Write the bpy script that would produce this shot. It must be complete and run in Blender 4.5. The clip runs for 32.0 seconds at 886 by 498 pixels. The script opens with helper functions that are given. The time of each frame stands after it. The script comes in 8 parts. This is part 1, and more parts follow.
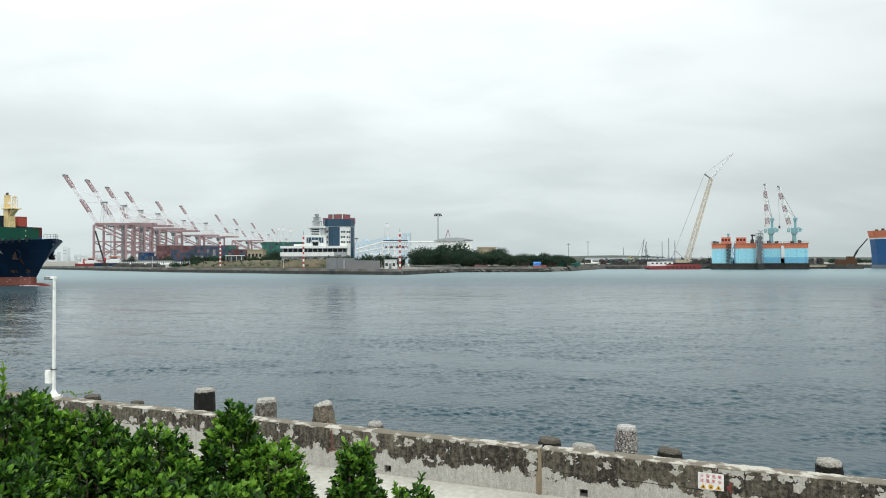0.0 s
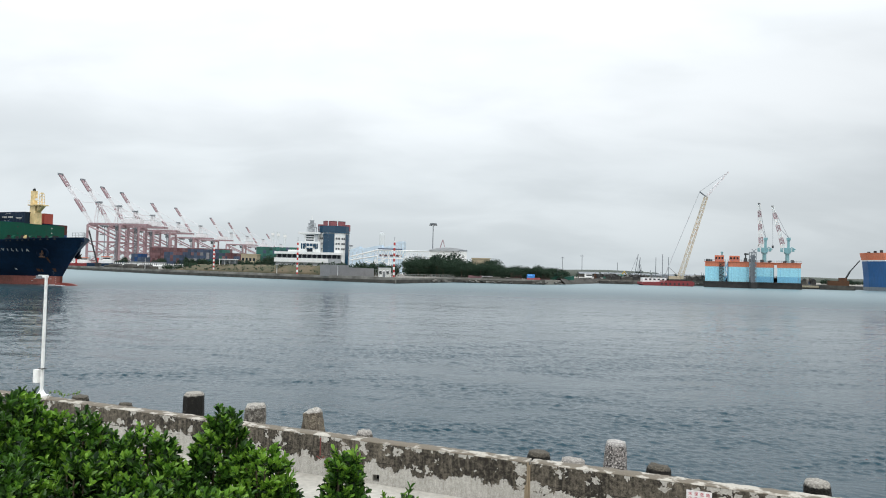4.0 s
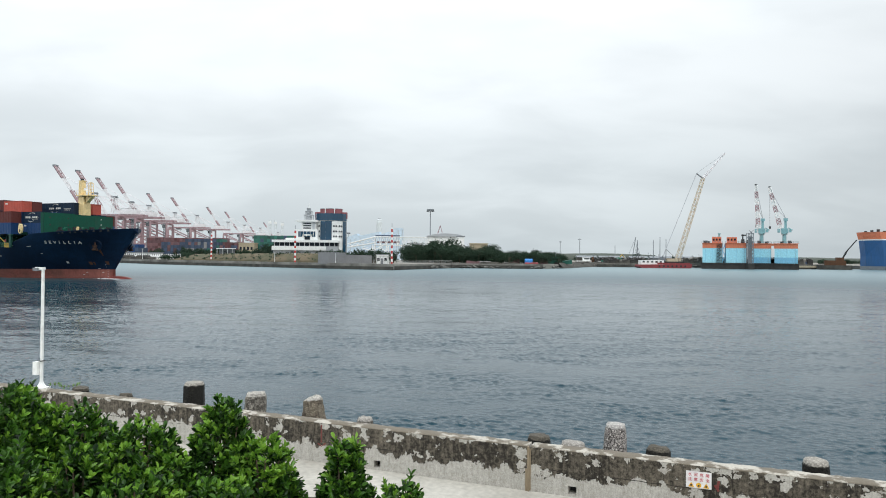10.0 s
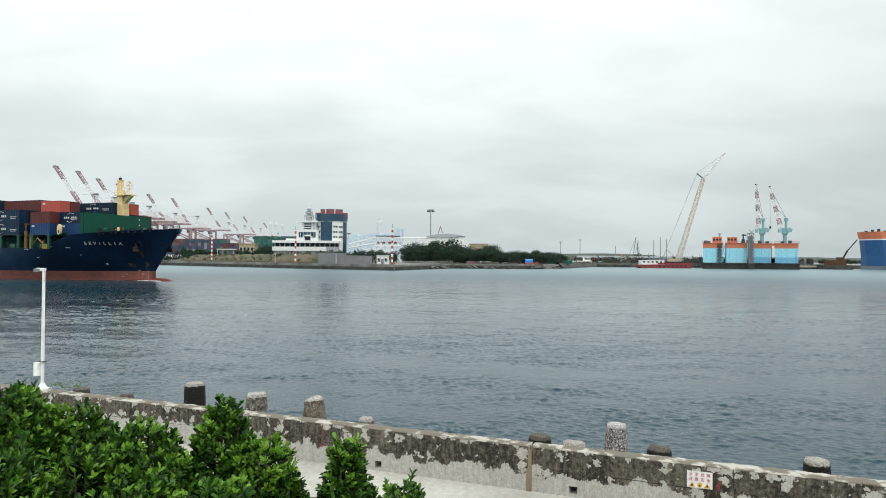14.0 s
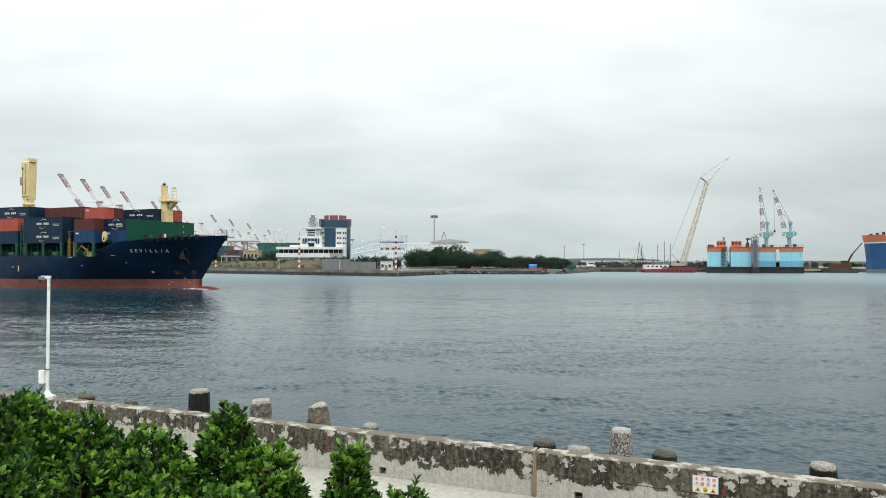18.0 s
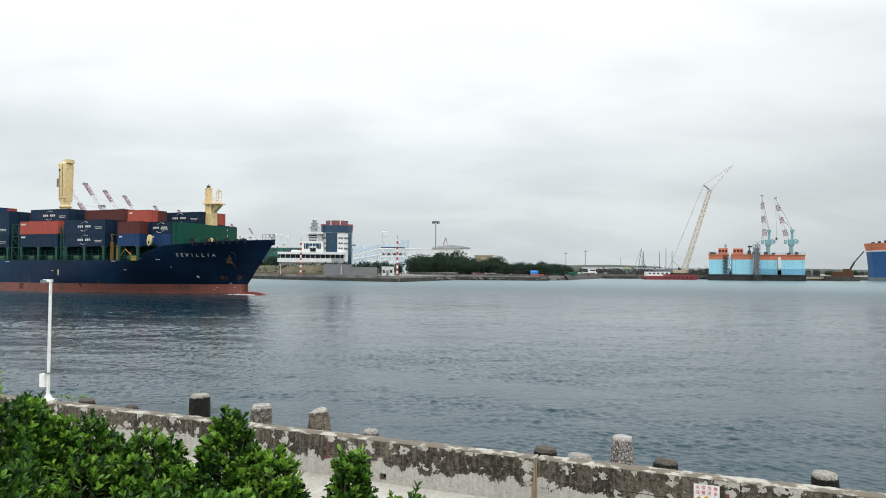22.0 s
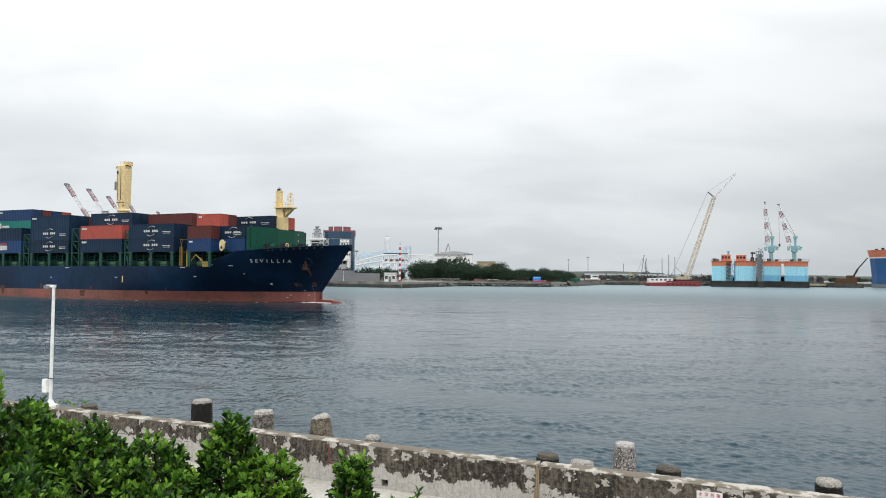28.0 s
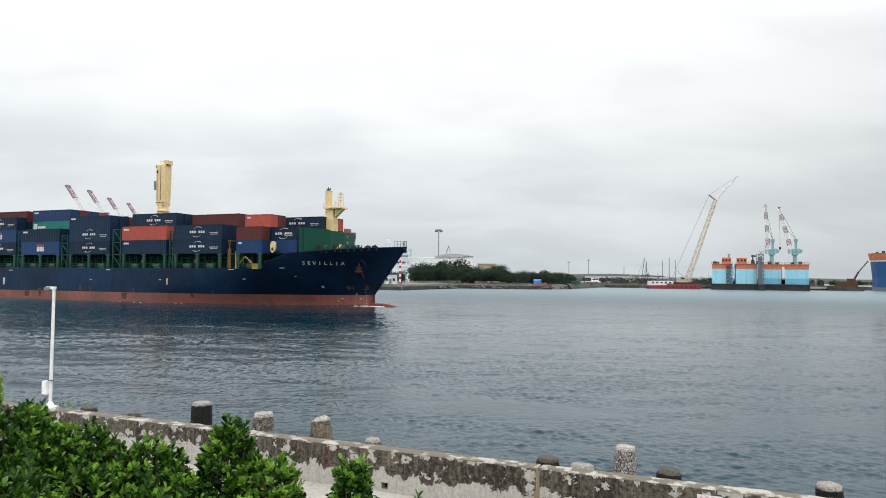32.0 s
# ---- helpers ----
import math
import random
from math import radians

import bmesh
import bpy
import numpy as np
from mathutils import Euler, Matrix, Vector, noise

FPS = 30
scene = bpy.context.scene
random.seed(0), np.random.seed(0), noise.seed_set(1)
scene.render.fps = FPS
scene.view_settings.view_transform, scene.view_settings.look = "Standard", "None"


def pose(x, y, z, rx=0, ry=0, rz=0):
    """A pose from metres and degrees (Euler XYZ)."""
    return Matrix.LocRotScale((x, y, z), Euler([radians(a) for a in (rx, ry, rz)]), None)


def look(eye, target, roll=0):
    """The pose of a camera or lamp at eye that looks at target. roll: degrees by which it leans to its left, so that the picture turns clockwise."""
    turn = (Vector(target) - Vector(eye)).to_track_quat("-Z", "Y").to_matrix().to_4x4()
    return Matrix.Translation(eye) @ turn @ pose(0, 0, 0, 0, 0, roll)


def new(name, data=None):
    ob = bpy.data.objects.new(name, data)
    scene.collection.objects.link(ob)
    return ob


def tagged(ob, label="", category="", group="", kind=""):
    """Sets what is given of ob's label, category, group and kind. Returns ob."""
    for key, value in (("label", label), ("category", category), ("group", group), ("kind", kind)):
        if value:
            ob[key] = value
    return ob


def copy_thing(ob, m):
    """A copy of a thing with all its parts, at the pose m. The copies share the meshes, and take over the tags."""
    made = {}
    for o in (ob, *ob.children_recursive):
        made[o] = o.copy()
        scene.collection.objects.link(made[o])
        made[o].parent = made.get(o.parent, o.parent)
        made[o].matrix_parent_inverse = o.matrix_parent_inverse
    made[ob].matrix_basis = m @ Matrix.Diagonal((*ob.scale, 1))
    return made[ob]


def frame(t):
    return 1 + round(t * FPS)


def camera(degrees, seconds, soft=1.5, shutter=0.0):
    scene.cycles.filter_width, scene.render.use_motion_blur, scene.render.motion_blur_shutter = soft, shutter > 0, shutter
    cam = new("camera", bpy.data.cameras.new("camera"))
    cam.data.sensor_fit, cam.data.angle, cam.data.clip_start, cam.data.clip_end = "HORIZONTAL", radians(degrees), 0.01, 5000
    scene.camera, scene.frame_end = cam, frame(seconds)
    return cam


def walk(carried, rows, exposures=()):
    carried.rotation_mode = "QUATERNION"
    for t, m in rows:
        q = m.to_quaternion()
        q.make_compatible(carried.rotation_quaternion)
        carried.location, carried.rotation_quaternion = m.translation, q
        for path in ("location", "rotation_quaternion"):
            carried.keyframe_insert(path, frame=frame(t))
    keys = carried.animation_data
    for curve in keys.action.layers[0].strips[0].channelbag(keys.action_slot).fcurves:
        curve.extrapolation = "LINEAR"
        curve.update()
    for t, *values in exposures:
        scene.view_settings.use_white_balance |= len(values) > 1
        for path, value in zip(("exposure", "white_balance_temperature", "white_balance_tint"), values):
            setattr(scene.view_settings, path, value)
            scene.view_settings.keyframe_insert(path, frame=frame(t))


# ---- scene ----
# ------------------------------------------------------------------ camera
PATH = [
    (0.0, 0.002, -0.013, 6.309, -0.676, 0.875, -0.192),
    (0.5, -0.004, -0.026, 6.308, -0.729, 0.787, -0.198),
    (1.0, -0.001, -0.013, 6.313, -0.927, 0.618, -0.180),
    (1.5, -0.004, -0.012, 6.322, -1.037, 1.220, 0.783),
    (2.0, -0.006, -0.019, 6.313, -0.656, 1.387, 1.666),
    (2.5, -0.007, -0.022, 6.311, -0.444, 1.440, 1.600),
    (3.0, -0.011, -0.024, 6.311, -0.344, 1.650, 1.469),
    (3.5, -0.006, -0.026, 6.311, -0.324, 1.781, 1.468),
    (5.5, -0.007, 0.000, 6.323, 0.195, 1.341, 1.380),
    (6.0, -0.011, -0.006, 6.314, 0.059, 1.432, 1.462),
    (6.5, -0.006, -0.005, 6.313, 0.053, 1.365, 1.404),
    (7.0, -0.008, -0.008, 6.315, 0.055, 1.314, 1.206),
    (7.5, 0.002, -0.001, 6.312, 0.003, 1.292, 1.148),
    (8.0, -0.007, -0.008, 6.314, -0.002, 1.290, 1.154),
    (8.5, -0.002, -0.007, 6.307, 0.006, 1.220, 1.004),
    (9.0, 0.001, 0.004, 6.313, 0.022, 0.636, 0.637),
    (9.5, -0.006, 0.007, 6.314, 0.012, 0.523, 0.564),
    (10.0, -0.003, 0.007, 6.315, 0.002, 0.518, 0.564),
    (10.5, -0.003, 0.007, 6.315, 0.002, 0.518, 0.564),
    (11.0, 0.003, 0.005, 6.310, -0.010, 0.581, 0.515),
    (11.5, -0.014, 0.002, 6.315, -0.023, 0.591, 0.560),
    (12.0, 0.003, -0.002, 6.315, -0.057, 0.533, 0.404),
    (12.5, 0.000, 0.005, 6.316, -0.044, 0.526, 0.423),
    (13.0, -0.006, 0.004, 6.313, -0.035, 0.534, 0.475),
    (13.5, -0.006, 0.003, 6.313, -0.032, 0.543, 0.469),
    (14.0, -0.007, 0.002, 6.313, -0.029, 0.550, 0.475),
    (14.5, -0.003, 0.004, 6.312, -0.033, 0.526, 0.425),
    (16.5, 0.001, -0.003, 6.314, -0.208, 0.923, 0.045),
    (17.0, 0.005, -0.006, 6.313, -0.294, 1.008, -0.036),
    (17.5, -0.002, -0.006, 6.312, -0.344, 1.023, 0.029),
    (18.0, -0.001, -0.007, 6.310, -0.339, 1.024, 0.142),
    (18.5, -0.006, -0.007, 6.310, -0.332, 1.082, 0.169),
    (19.0, -0.001, -0.008, 6.315, -0.335, 1.130, 0.246),
    (19.5, 0.002, -0.007, 6.315, -0.332, 1.211, 0.251),
    (20.0, 0.001, -0.002, 6.318, -0.342, 1.265, 0.276),
    (20.5, 0.002, -0.009, 6.314, -0.392, 1.340, 0.275),
    (21.0, 0.003, -0.009, 6.313, -0.403, 1.384, 0.315),
    (21.5, 0.000, -0.002, 6.310, -0.416, 1.403, 0.377),
    (22.0, -0.005, -0.012, 6.315, -0.466, 1.513, 0.484),
    (22.5, 0.002, -0.008, 6.315, -0.537, 1.677, 0.441),
    (23.0, 0.006, -0.010, 6.312, -0.598, 1.760, 0.396),
    (23.5, 0.004, -0.013, 6.317, -0.604, 1.798, 0.395),
    (24.0, 0.003, -0.017, 6.312, -0.588, 1.798, 0.532),
    (24.5, -0.002, -0.014, 6.311, -0.603, 1.874, 0.635),
    (25.0, -0.002, -0.016, 6.312, -0.592, 1.939, 0.622),
    (25.5, -0.004, -0.017, 6.306, -0.628, 1.991, 0.591),
    (27.5, -0.002, -0.017, 6.321, -0.660, 1.987, 0.529),
    (28.0, 0.000, -0.022, 6.308, -0.681, 2.033, 0.557),
    (28.5, -0.001, -0.016, 6.313, -0.686, 2.046, 0.567),
    (29.0, -0.001, -0.011, 6.311, -0.703, 2.079, 0.602),
    (29.5, 0.002, -0.017, 6.314, -0.732, 2.125, 0.565),
    (30.0, -0.001, -0.018, 6.312, -0.732, 2.144, 0.612),
    (30.5, -0.001, -0.018, 6.310, -0.731, 2.156, 0.606),
    (31.0, -0.002, -0.017, 6.315, -0.721, 2.165, 0.633),
    (31.5, -0.001, -0.015, 6.310, -0.714, 2.199, 0.663),
    (32.0, -0.000, -0.015, 6.316, -0.721, 2.225, 0.677),
]


def aim(x, y, z, yaw, tilt, roll):
    return pose(x, y, z, 90 + tilt, 0, -yaw) @ pose(0, 0, 0, 0, 0, roll)


cam = camera(66.4, 32.0, soft=1.0)
walk(cam, [(r[0], aim(*r[1:])) for r in PATH],
     [(0, 0, 6330, 6), (1, 0, 6330, 7), (3, 0, 6250, 10), (6, 0, 6300, 12), (10, 0, 6240, 10), (12.5, 0, 6380, 6), (14.5, 0, 6330, 7), (19, 0, 6420, 7), (21, 0, 6350, 9), (25, 0, 6400, 12), (32, 0, 6400, 12.5)])

# ------------------------------------------------------------------ world and sun
SUN_EL, SUN_AZ = 58.0, 150.0
world = bpy.data.worlds.new("overcast_sky")
scene.world = world
world.use_nodes = True
wn, wl = world.node_tree.nodes, world.node_tree.links
wn.clear()
w_out = wn.new("ShaderNodeOutputWorld")
w_bg = wn.new("ShaderNodeBackground")
w_sky = wn.new("ShaderNodeTexSky")
w_sky.sky_type, w_sky.sun_disc = "NISHITA", False
w_sky.sun_elevation, w_sky.sun_rotation = radians(SUN_EL), radians(SUN_AZ)
w_sky.air_density, w_sky.dust_density = 1.0, 4.0
w_dim = wn.new("ShaderNodeVectorMath")
w_dim.operation = "SCALE"
w_dim.inputs["Scale"].default_value = 0.10
wl.new(w_sky.outputs["Color"], w_dim.inputs[0])
w_tc = wn.new("ShaderNodeTexCoord")
w_sep = wn.new("ShaderNodeSeparateXYZ")
wl.new(w_tc.outputs["Generated"], w_sep.inputs[0])


def wmath(op, a, b=None, c=None):
    n = wn.new("ShaderNodeMath")
    n.operation = op
    for i, v in enumerate((a, b, c)):
        if v is None:
            continue
        if isinstance(v, (int, float)):
            n.inputs[i].default_value = v
        else:
            wl.new(v, n.inputs[i])
    return n.outputs[0]


# the cloud deck: a flat sheet high above, seen in perspective
w_up = wmath("MAXIMUM", w_sep.outputs["Z"], 0.0)
w_den = wmath("ADD", w_up, 0.30)
w_com = wn.new("ShaderNodeCombineXYZ")
wl.new(wmath("DIVIDE", w_sep.outputs["X"], w_den), w_com.inputs[0])
wl.new(wmath("DIVIDE", w_sep.outputs["Y"], w_den), w_com.inputs[1])


def wnoise(scale, detail, rough, stretch, off):
    m = wn.new("ShaderNodeMapping")
    m.inputs["Scale"].default_value = stretch
    m.inputs["Location"].default_value = off
    wl.new(w_com.outputs[0], m.inputs["Vector"])
    n = wn.new("ShaderNodeTexNoise")
    n.inputs["Scale"].default_value, n.inputs["Detail"].default_value = scale, detail
    n.inputs["Roughness"].default_value, n.inputs["Distortion"].default_value = rough, 0.3
    wl.new(m.outputs[0], n.inputs["Vector"])
    return n.outputs["Fac"]


w_big = wnoise(0.9, 3, 0.45, (0.9, 1.2, 1), (3.1, 0.4, 0))
w_small = wnoise(2.6, 4, 0.5, (0.8, 1.3, 1), (7.3, 2.2, 0))
w_cloud = wmath("ADD", wmath("MULTIPLY", w_big, 0.54), wmath("MULTIPLY", w_small, 0.46))
w_ramp = wn.new("ShaderNodeValToRGB")
w_ramp.color_ramp.interpolation = "EASE"
w_ramp.color_ramp.elements[0].position, w_ramp.color_ramp.elements[0].color = 0.36, (0.715, 0.745, 0.748, 1)
w_ramp.color_ramp.elements[1].position, w_ramp.color_ramp.elements[1].color = 0.62, (0.96, 0.985, 0.98, 1)
wl.new(w_cloud, w_ramp.inputs[0])
# brighter overhead, greyer towards the horizon
w_high = wn.new("ShaderNodeValToRGB")
w_high.color_ramp.interpolation = "EASE"
e0, e1 = w_high.color_ramp.elements
e0.position, e0.color = 0.0, (0.735, 0.78, 0.785, 1)
e1.position, e1.color = 0.68, (1.80, 1.82, 1.80, 1)
for at, v in ((0.26, 1.09), (0.42, 1.44)):
    e3 = w_high.color_ramp.elements.new(at)
    e3.color = (v * 0.985, v, v * 0.99, 1)
e2 = w_high.color_ramp.elements.new(0.10)
e2.color = (0.855, 0.89, 0.888, 1)
wl.new(w_up, w_high.inputs[0])
w_mul = wn.new("ShaderNodeMix")
w_mul.data_type, w_mul.blend_type = "RGBA", "MULTIPLY"
w_mul.inputs["Factor"].default_value = 0.62
wl.new(w_high.outputs[0], w_mul.inputs[6])
wl.new(w_ramp.outputs[0], w_mul.inputs[7])
w_mix = wn.new("ShaderNodeMix")
w_mix.data_type = "RGBA"
w_mix.inputs["Factor"].default_value = 0.93
wl.new(w_dim.outputs[0], w_mix.inputs[6])
wl.new(w_mul.outputs[2], w_mix.inputs[7])
wl.new(w_mix.outputs[2], w_bg.inputs["Color"])
# thicker cloud towards the east
w_side = wn.new("ShaderNodeMapRange")
w_side.interpolation_type = "SMOOTHSTEP"
for key, x in zip(("From Min", "From Max", "To Min", "To Max"), (0.0, 0.75, 1.02, 0.86)):
    w_side.inputs[key].default_value = x
wl.new(w_sep.outputs["X"], w_side.inputs["Value"])
wl.new(w_side.outputs[0], w_bg.inputs["Strength"])
wl.new(w_bg.outputs[0], w_out.inputs[0])

sun = new("sun", bpy.data.lights.new("sun", "SUN"))
sun.data.energy, sun.data.angle, sun.data.color = 0.95, radians(25), (1.0, 0.96, 0.9)
sun.matrix_world = look((0, 0, 0), (-math.sin(radians(SUN_AZ)) * math.cos(radians(SUN_EL)), -math.cos(radians(SUN_AZ)) * math.cos(radians(SUN_EL)), -math.sin(radians(SUN_EL))))
scene.view_settings.exposure = 0.0


# ------------------------------------------------------------------ materials
def mat(name, color, rough=0.6, metal=0.0, second=None, amount=0.5, scale=1.0, fine=12.0, bump=0.15, stretch=(1, 1, 1), spec=0.5, contrast=(0.38, 0.66), streak=0.0, obrand=0.0):
    """Two-scale painted or mineral surface: base colour, a second colour laid over it by noise, fine grain and relief."""
    m = bpy.data.materials.new(name)
    m.use_nodes = True
    n, l = m.node_tree.nodes, m.node_tree.links
    b = n["Principled BSDF"]
    b.inputs["Metallic"].default_value = metal
    b.inputs["Specular IOR Level"].default_value = spec
    tc = n.new("ShaderNodeTexCoord")
    mp = n.new("ShaderNodeMapping")
    mp.inputs["Scale"].default_value = stretch
    l.new(tc.outputs["Object"], mp.inputs["Vector"])
    big = n.new("ShaderNodeTexNoise")
    big.inputs["Scale"].default_value, big.inputs["Detail"].default_value, big.inputs["Roughness"].default_value = scale, 6, 0.6
    l.new(mp.outputs[0], big.inputs["Vector"])
    small = n.new("ShaderNodeTexNoise")
    small.inputs["Scale"].default_value, small.inputs["Detail"].default_value = fine, 4
    l.new(mp.outputs[0], small.inputs["Vector"])
    ramp = n.new("ShaderNodeMapRange")
    ramp.inputs["From Min"].default_value, ramp.inputs["From Max"].default_value = contrast
    l.new(big.outputs["Fac"], ramp.inputs["Value"])
    k = n.new("ShaderNodeMath")
    k.operation = "MULTIPLY"
    k.inputs[1].default_value = amount
    l.new(ramp.outputs[0], k.inputs[0])
    mix = n.new("ShaderNodeMix")
    mix.data_type = "RGBA"
    mix.inputs[6].default_value = (*color, 1)
    mix.inputs[7].default_value = (*(second or [c * 0.6 for c in color]), 1)
    l.new(k.outputs[0], mix.inputs["Factor"])
    hsv = n.new("ShaderNodeHueSaturation")
    l.new(mix.outputs[2], hsv.inputs["Color"])
    val = n.new("ShaderNodeMapRange")
    val.inputs["From Min"].default_value, val.inputs["From Max"].default_value = 0.3, 0.7
    val.inputs["To Min"].default_value, val.inputs["To Max"].default_value = 0.86, 1.14
    l.new(small.outputs["Fac"], val.inputs["Value"])
    last = val.outputs[0]
    if obrand:
        oi = n.new("ShaderNodeObjectInfo")
        r = n.new("ShaderNodeMapRange")
        r.inputs["To Min"].default_value, r.inputs["To Max"].default_value = 1 - obrand, 1 + obrand
        l.new(oi.outputs["Random"], r.inputs["Value"])
        mm = n.new("ShaderNodeMath")
        mm.operation = "MULTIPLY"
        l.new(last, mm.inputs[0])
        l.new(r.outputs[0], mm.inputs[1])
        last = mm.outputs[0]
    if streak:
        sm = n.new("ShaderNodeMapping")
        sm.inputs["Scale"].default_value = (2.2, 2.2, 0.12)
        l.new(tc.outputs["Object"], sm.inputs["Vector"])
        st = n.new("ShaderNodeTexNoise")
        st.inputs["Scale"].default_value, st.inputs["Detail"].default_value = 1.5, 5
        l.new(sm.outputs[0], st.inputs["Vector"])
        sr = n.new("ShaderNodeMapRange")
        sr.inputs["From Min"].default_value, sr.inputs["From Max"].default_value = 0.42, 0.7
        sr.inputs["To Min"].default_value, sr.inputs["To Max"].default_value = 1.0, 1.0 - streak
        l.new(st.outputs["Fac"], sr.inputs["Value"])
        mm = n.new("ShaderNodeMath")
        mm.operation = "MULTIPLY"
        l.new(last, mm.inputs[0])
        l.new(sr.outputs[0], mm.inputs[1])
        last = mm.outputs[0]
    l.new(last, hsv.inputs["Value"])
    l.new(hsv.outputs[0], b.inputs["Base Color"])
    rr = n.new("ShaderNodeMapRange")
    rr.inputs["To Min"].default_value, rr.inputs["To Max"].default_value = max(rough - 0.12, 0.03), min(rough + 0.12, 1)
    l.new(small.outputs["Fac"], rr.inputs["Value"])
    l.new(rr.outputs[0], b.inputs["Roughness"])
    if bump:
        bp = n.new("ShaderNodeBump")
        bp.inputs["Strength"].default_value, bp.inputs["Distance"].default_value = bump, 0.3 / max(fine, 0.1)
        l.new(small.outputs["Fac"], bp.inputs["Height"])
        l.new(bp.outputs[0], b.inputs["Normal"])
    return m


def glassy(name, color, rough=0.08):
    m = bpy.data.materials.new(name)
    m.use_nodes = True
    b = m.node_tree.nodes["Principled BSDF"]
    b.inputs["Base Color"].default_value = (*color, 1)
    b.inputs["Roughness"].default_value = rough
    b.inputs["Specular IOR Level"].default_value = 0.6
    return m


def water_material():
    m = bpy.data.materials.new("harbour_water")
    m.use_nodes = True
    n, l = m.node_tree.nodes, m.node_tree.links
    b = n["Principled BSDF"]
    b.inputs["IOR"].default_value = 1.36
    b.inputs["Specular Tint"].default_value = (0.66, 0.92, 1.0, 1)
    tc = n.new("ShaderNodeTexCoord")

    def wave(scale, detail, stretch, turn, rough=0.5):
        mp = n.new("ShaderNodeMapping")
        mp.inputs["Scale"].default_value = stretch
        mp.inputs["Rotation"].default_value = (0, 0, radians(turn))
        l.new(tc.outputs["Object"], mp.inputs["Vector"])
        t = n.new("ShaderNodeTexNoise")
        t.inputs["Scale"].default_value, t.inputs["Detail"].default_value, t.inputs["Roughness"].default_value = scale, detail, rough
        t.inputs["Distortion"].default_value = 0.4
        l.new(mp.outputs[0], t.inputs["Vector"])
        return t.outputs["Fac"]

    swell = wave(0.55, 2, (0.6, 1.3, 1), 12)
    chop = wave(4.2, 4, (0.5, 1.2, 1), 6, 0.6)
    ripple = wave(13.0, 3, (0.6, 1.1, 1), -14, 0.6)
    gust = wave(0.018, 4, (0.5, 1.4, 1), 8)
    g = n.new("ShaderNodeMapRange")
    g.inputs["From Min"].default_value, g.inputs["From Max"].default_value = 0.35, 0.65
    g.inputs["To Min"].default_value, g.inputs["To Max"].default_value = 0.55, 1.25
    l.new(gust, g.inputs["Value"])

    def add(a, ka, b2, kb):
        x = n.new("ShaderNodeMath")
        x.operation = "MULTIPLY"
        x.inputs[1].default_value = ka
        l.new(a, x.inputs[0])
        y = n.new("ShaderNodeMath")
        y.operation = "MULTIPLY_ADD"
        y.inputs[1].default_value = kb
        l.new(b2, y.inputs[0])
        l.new(x.outputs[0], y.inputs[2])
        return y.outputs[0]

    fine = add(chop, 0.22, ripple, 0.10)
    fg = n.new("ShaderNodeMath")
    fg.operation = "MULTIPLY"
    l.new(fine, fg.inputs[0])
    l.new(g.outputs[0], fg.inputs[1])
    h = add(swell, 0.12, fg.outputs[0], 1.0)
    bp = n.new("ShaderNodeBump")
    bp.inputs["Strength"].default_value, bp.inputs["Distance"].default_value = 1.0, WATER_BUMP
    l.new(h, bp.inputs["Height"])
    l.new(bp.outputs[0], b.inputs["Normal"])
    # sheltered and glassy below the sea wall, wind-roughened out in the fairway
    far = n.new("ShaderNodeVectorMath")
    far.operation = "LENGTH"
    l.new(tc.outputs["Object"], far.inputs[0])
    rg = n.new("ShaderNodeMapRange")
    rg.interpolation_type = "SMOOTHSTEP"
    for key, x in zip(("From Min", "From Max", "To Min", "To Max"), (72, 225, 0.035, 0.38)):
        rg.inputs[key].default_value = x
    l.new(far.outputs["Value"], rg.inputs["Value"])
    l.new(rg.outputs[0], b.inputs["Roughness"])
    # dark body colour inshore; paled with distance, standing in for reflected sky far out
    far_paling = n.new("ShaderNodeMapRange")
    far_paling.interpolation_type = "SMOOTHSTEP"
    far_paling.inputs["From Min"].default_value, far_paling.inputs["From Max"].default_value = 122, 345
    l.new(far.outputs["Value"], far_paling.inputs["Value"])
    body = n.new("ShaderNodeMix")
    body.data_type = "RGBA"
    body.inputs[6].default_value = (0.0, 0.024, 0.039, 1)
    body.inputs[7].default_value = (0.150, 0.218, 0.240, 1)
    l.new(far_paling.outputs[0], body.inputs["Factor"])
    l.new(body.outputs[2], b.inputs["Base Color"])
    return m


WATER_BUMP = 0.095
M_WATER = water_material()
M_HULL = mat("navy_hull_paint", (0.0035, 0.012, 0.034), 0.45, second=(0.010, 0.040, 0.095), amount=0.85, scale=0.07, fine=1.4, bump=0.03, streak=0.25, spec=0.22)
M_BOOT = mat("red_antifouling_paint", (0.31, 0.105, 0.082), 0.65, second=(0.135, 0.072, 0.053), amount=0.85, scale=0.16, fine=2.0, bump=0.08, streak=0.22, contrast=(0.42, 0.68))
M_BULB = mat("wet_red_bulb_paint", (0.24, 0.052, 0.040), 0.35, second=(0.10, 0.03, 0.025), amount=0.8, scale=0.7, fine=4)
M_RUST = mat("rust_streak", (0.075, 0.032, 0.016), 0.85, second=(0.14, 0.065, 0.025), amount=0.7, scale=1.5, fine=8)
M_GREEN = mat("green_deck_paint", (0.005, 0.075, 0.046), 0.55, second=(0.010, 0.056, 0.036), amount=0.6, scale=0.5, fine=4, bump=0.05, spec=0.2)
M_WETBOOT = mat("wet_fouled_boot_paint", (0.10, 0.030, 0.024), 0.35, second=(0.05, 0.022, 0.018), amount=0.8, scale=0.6, fine=3)
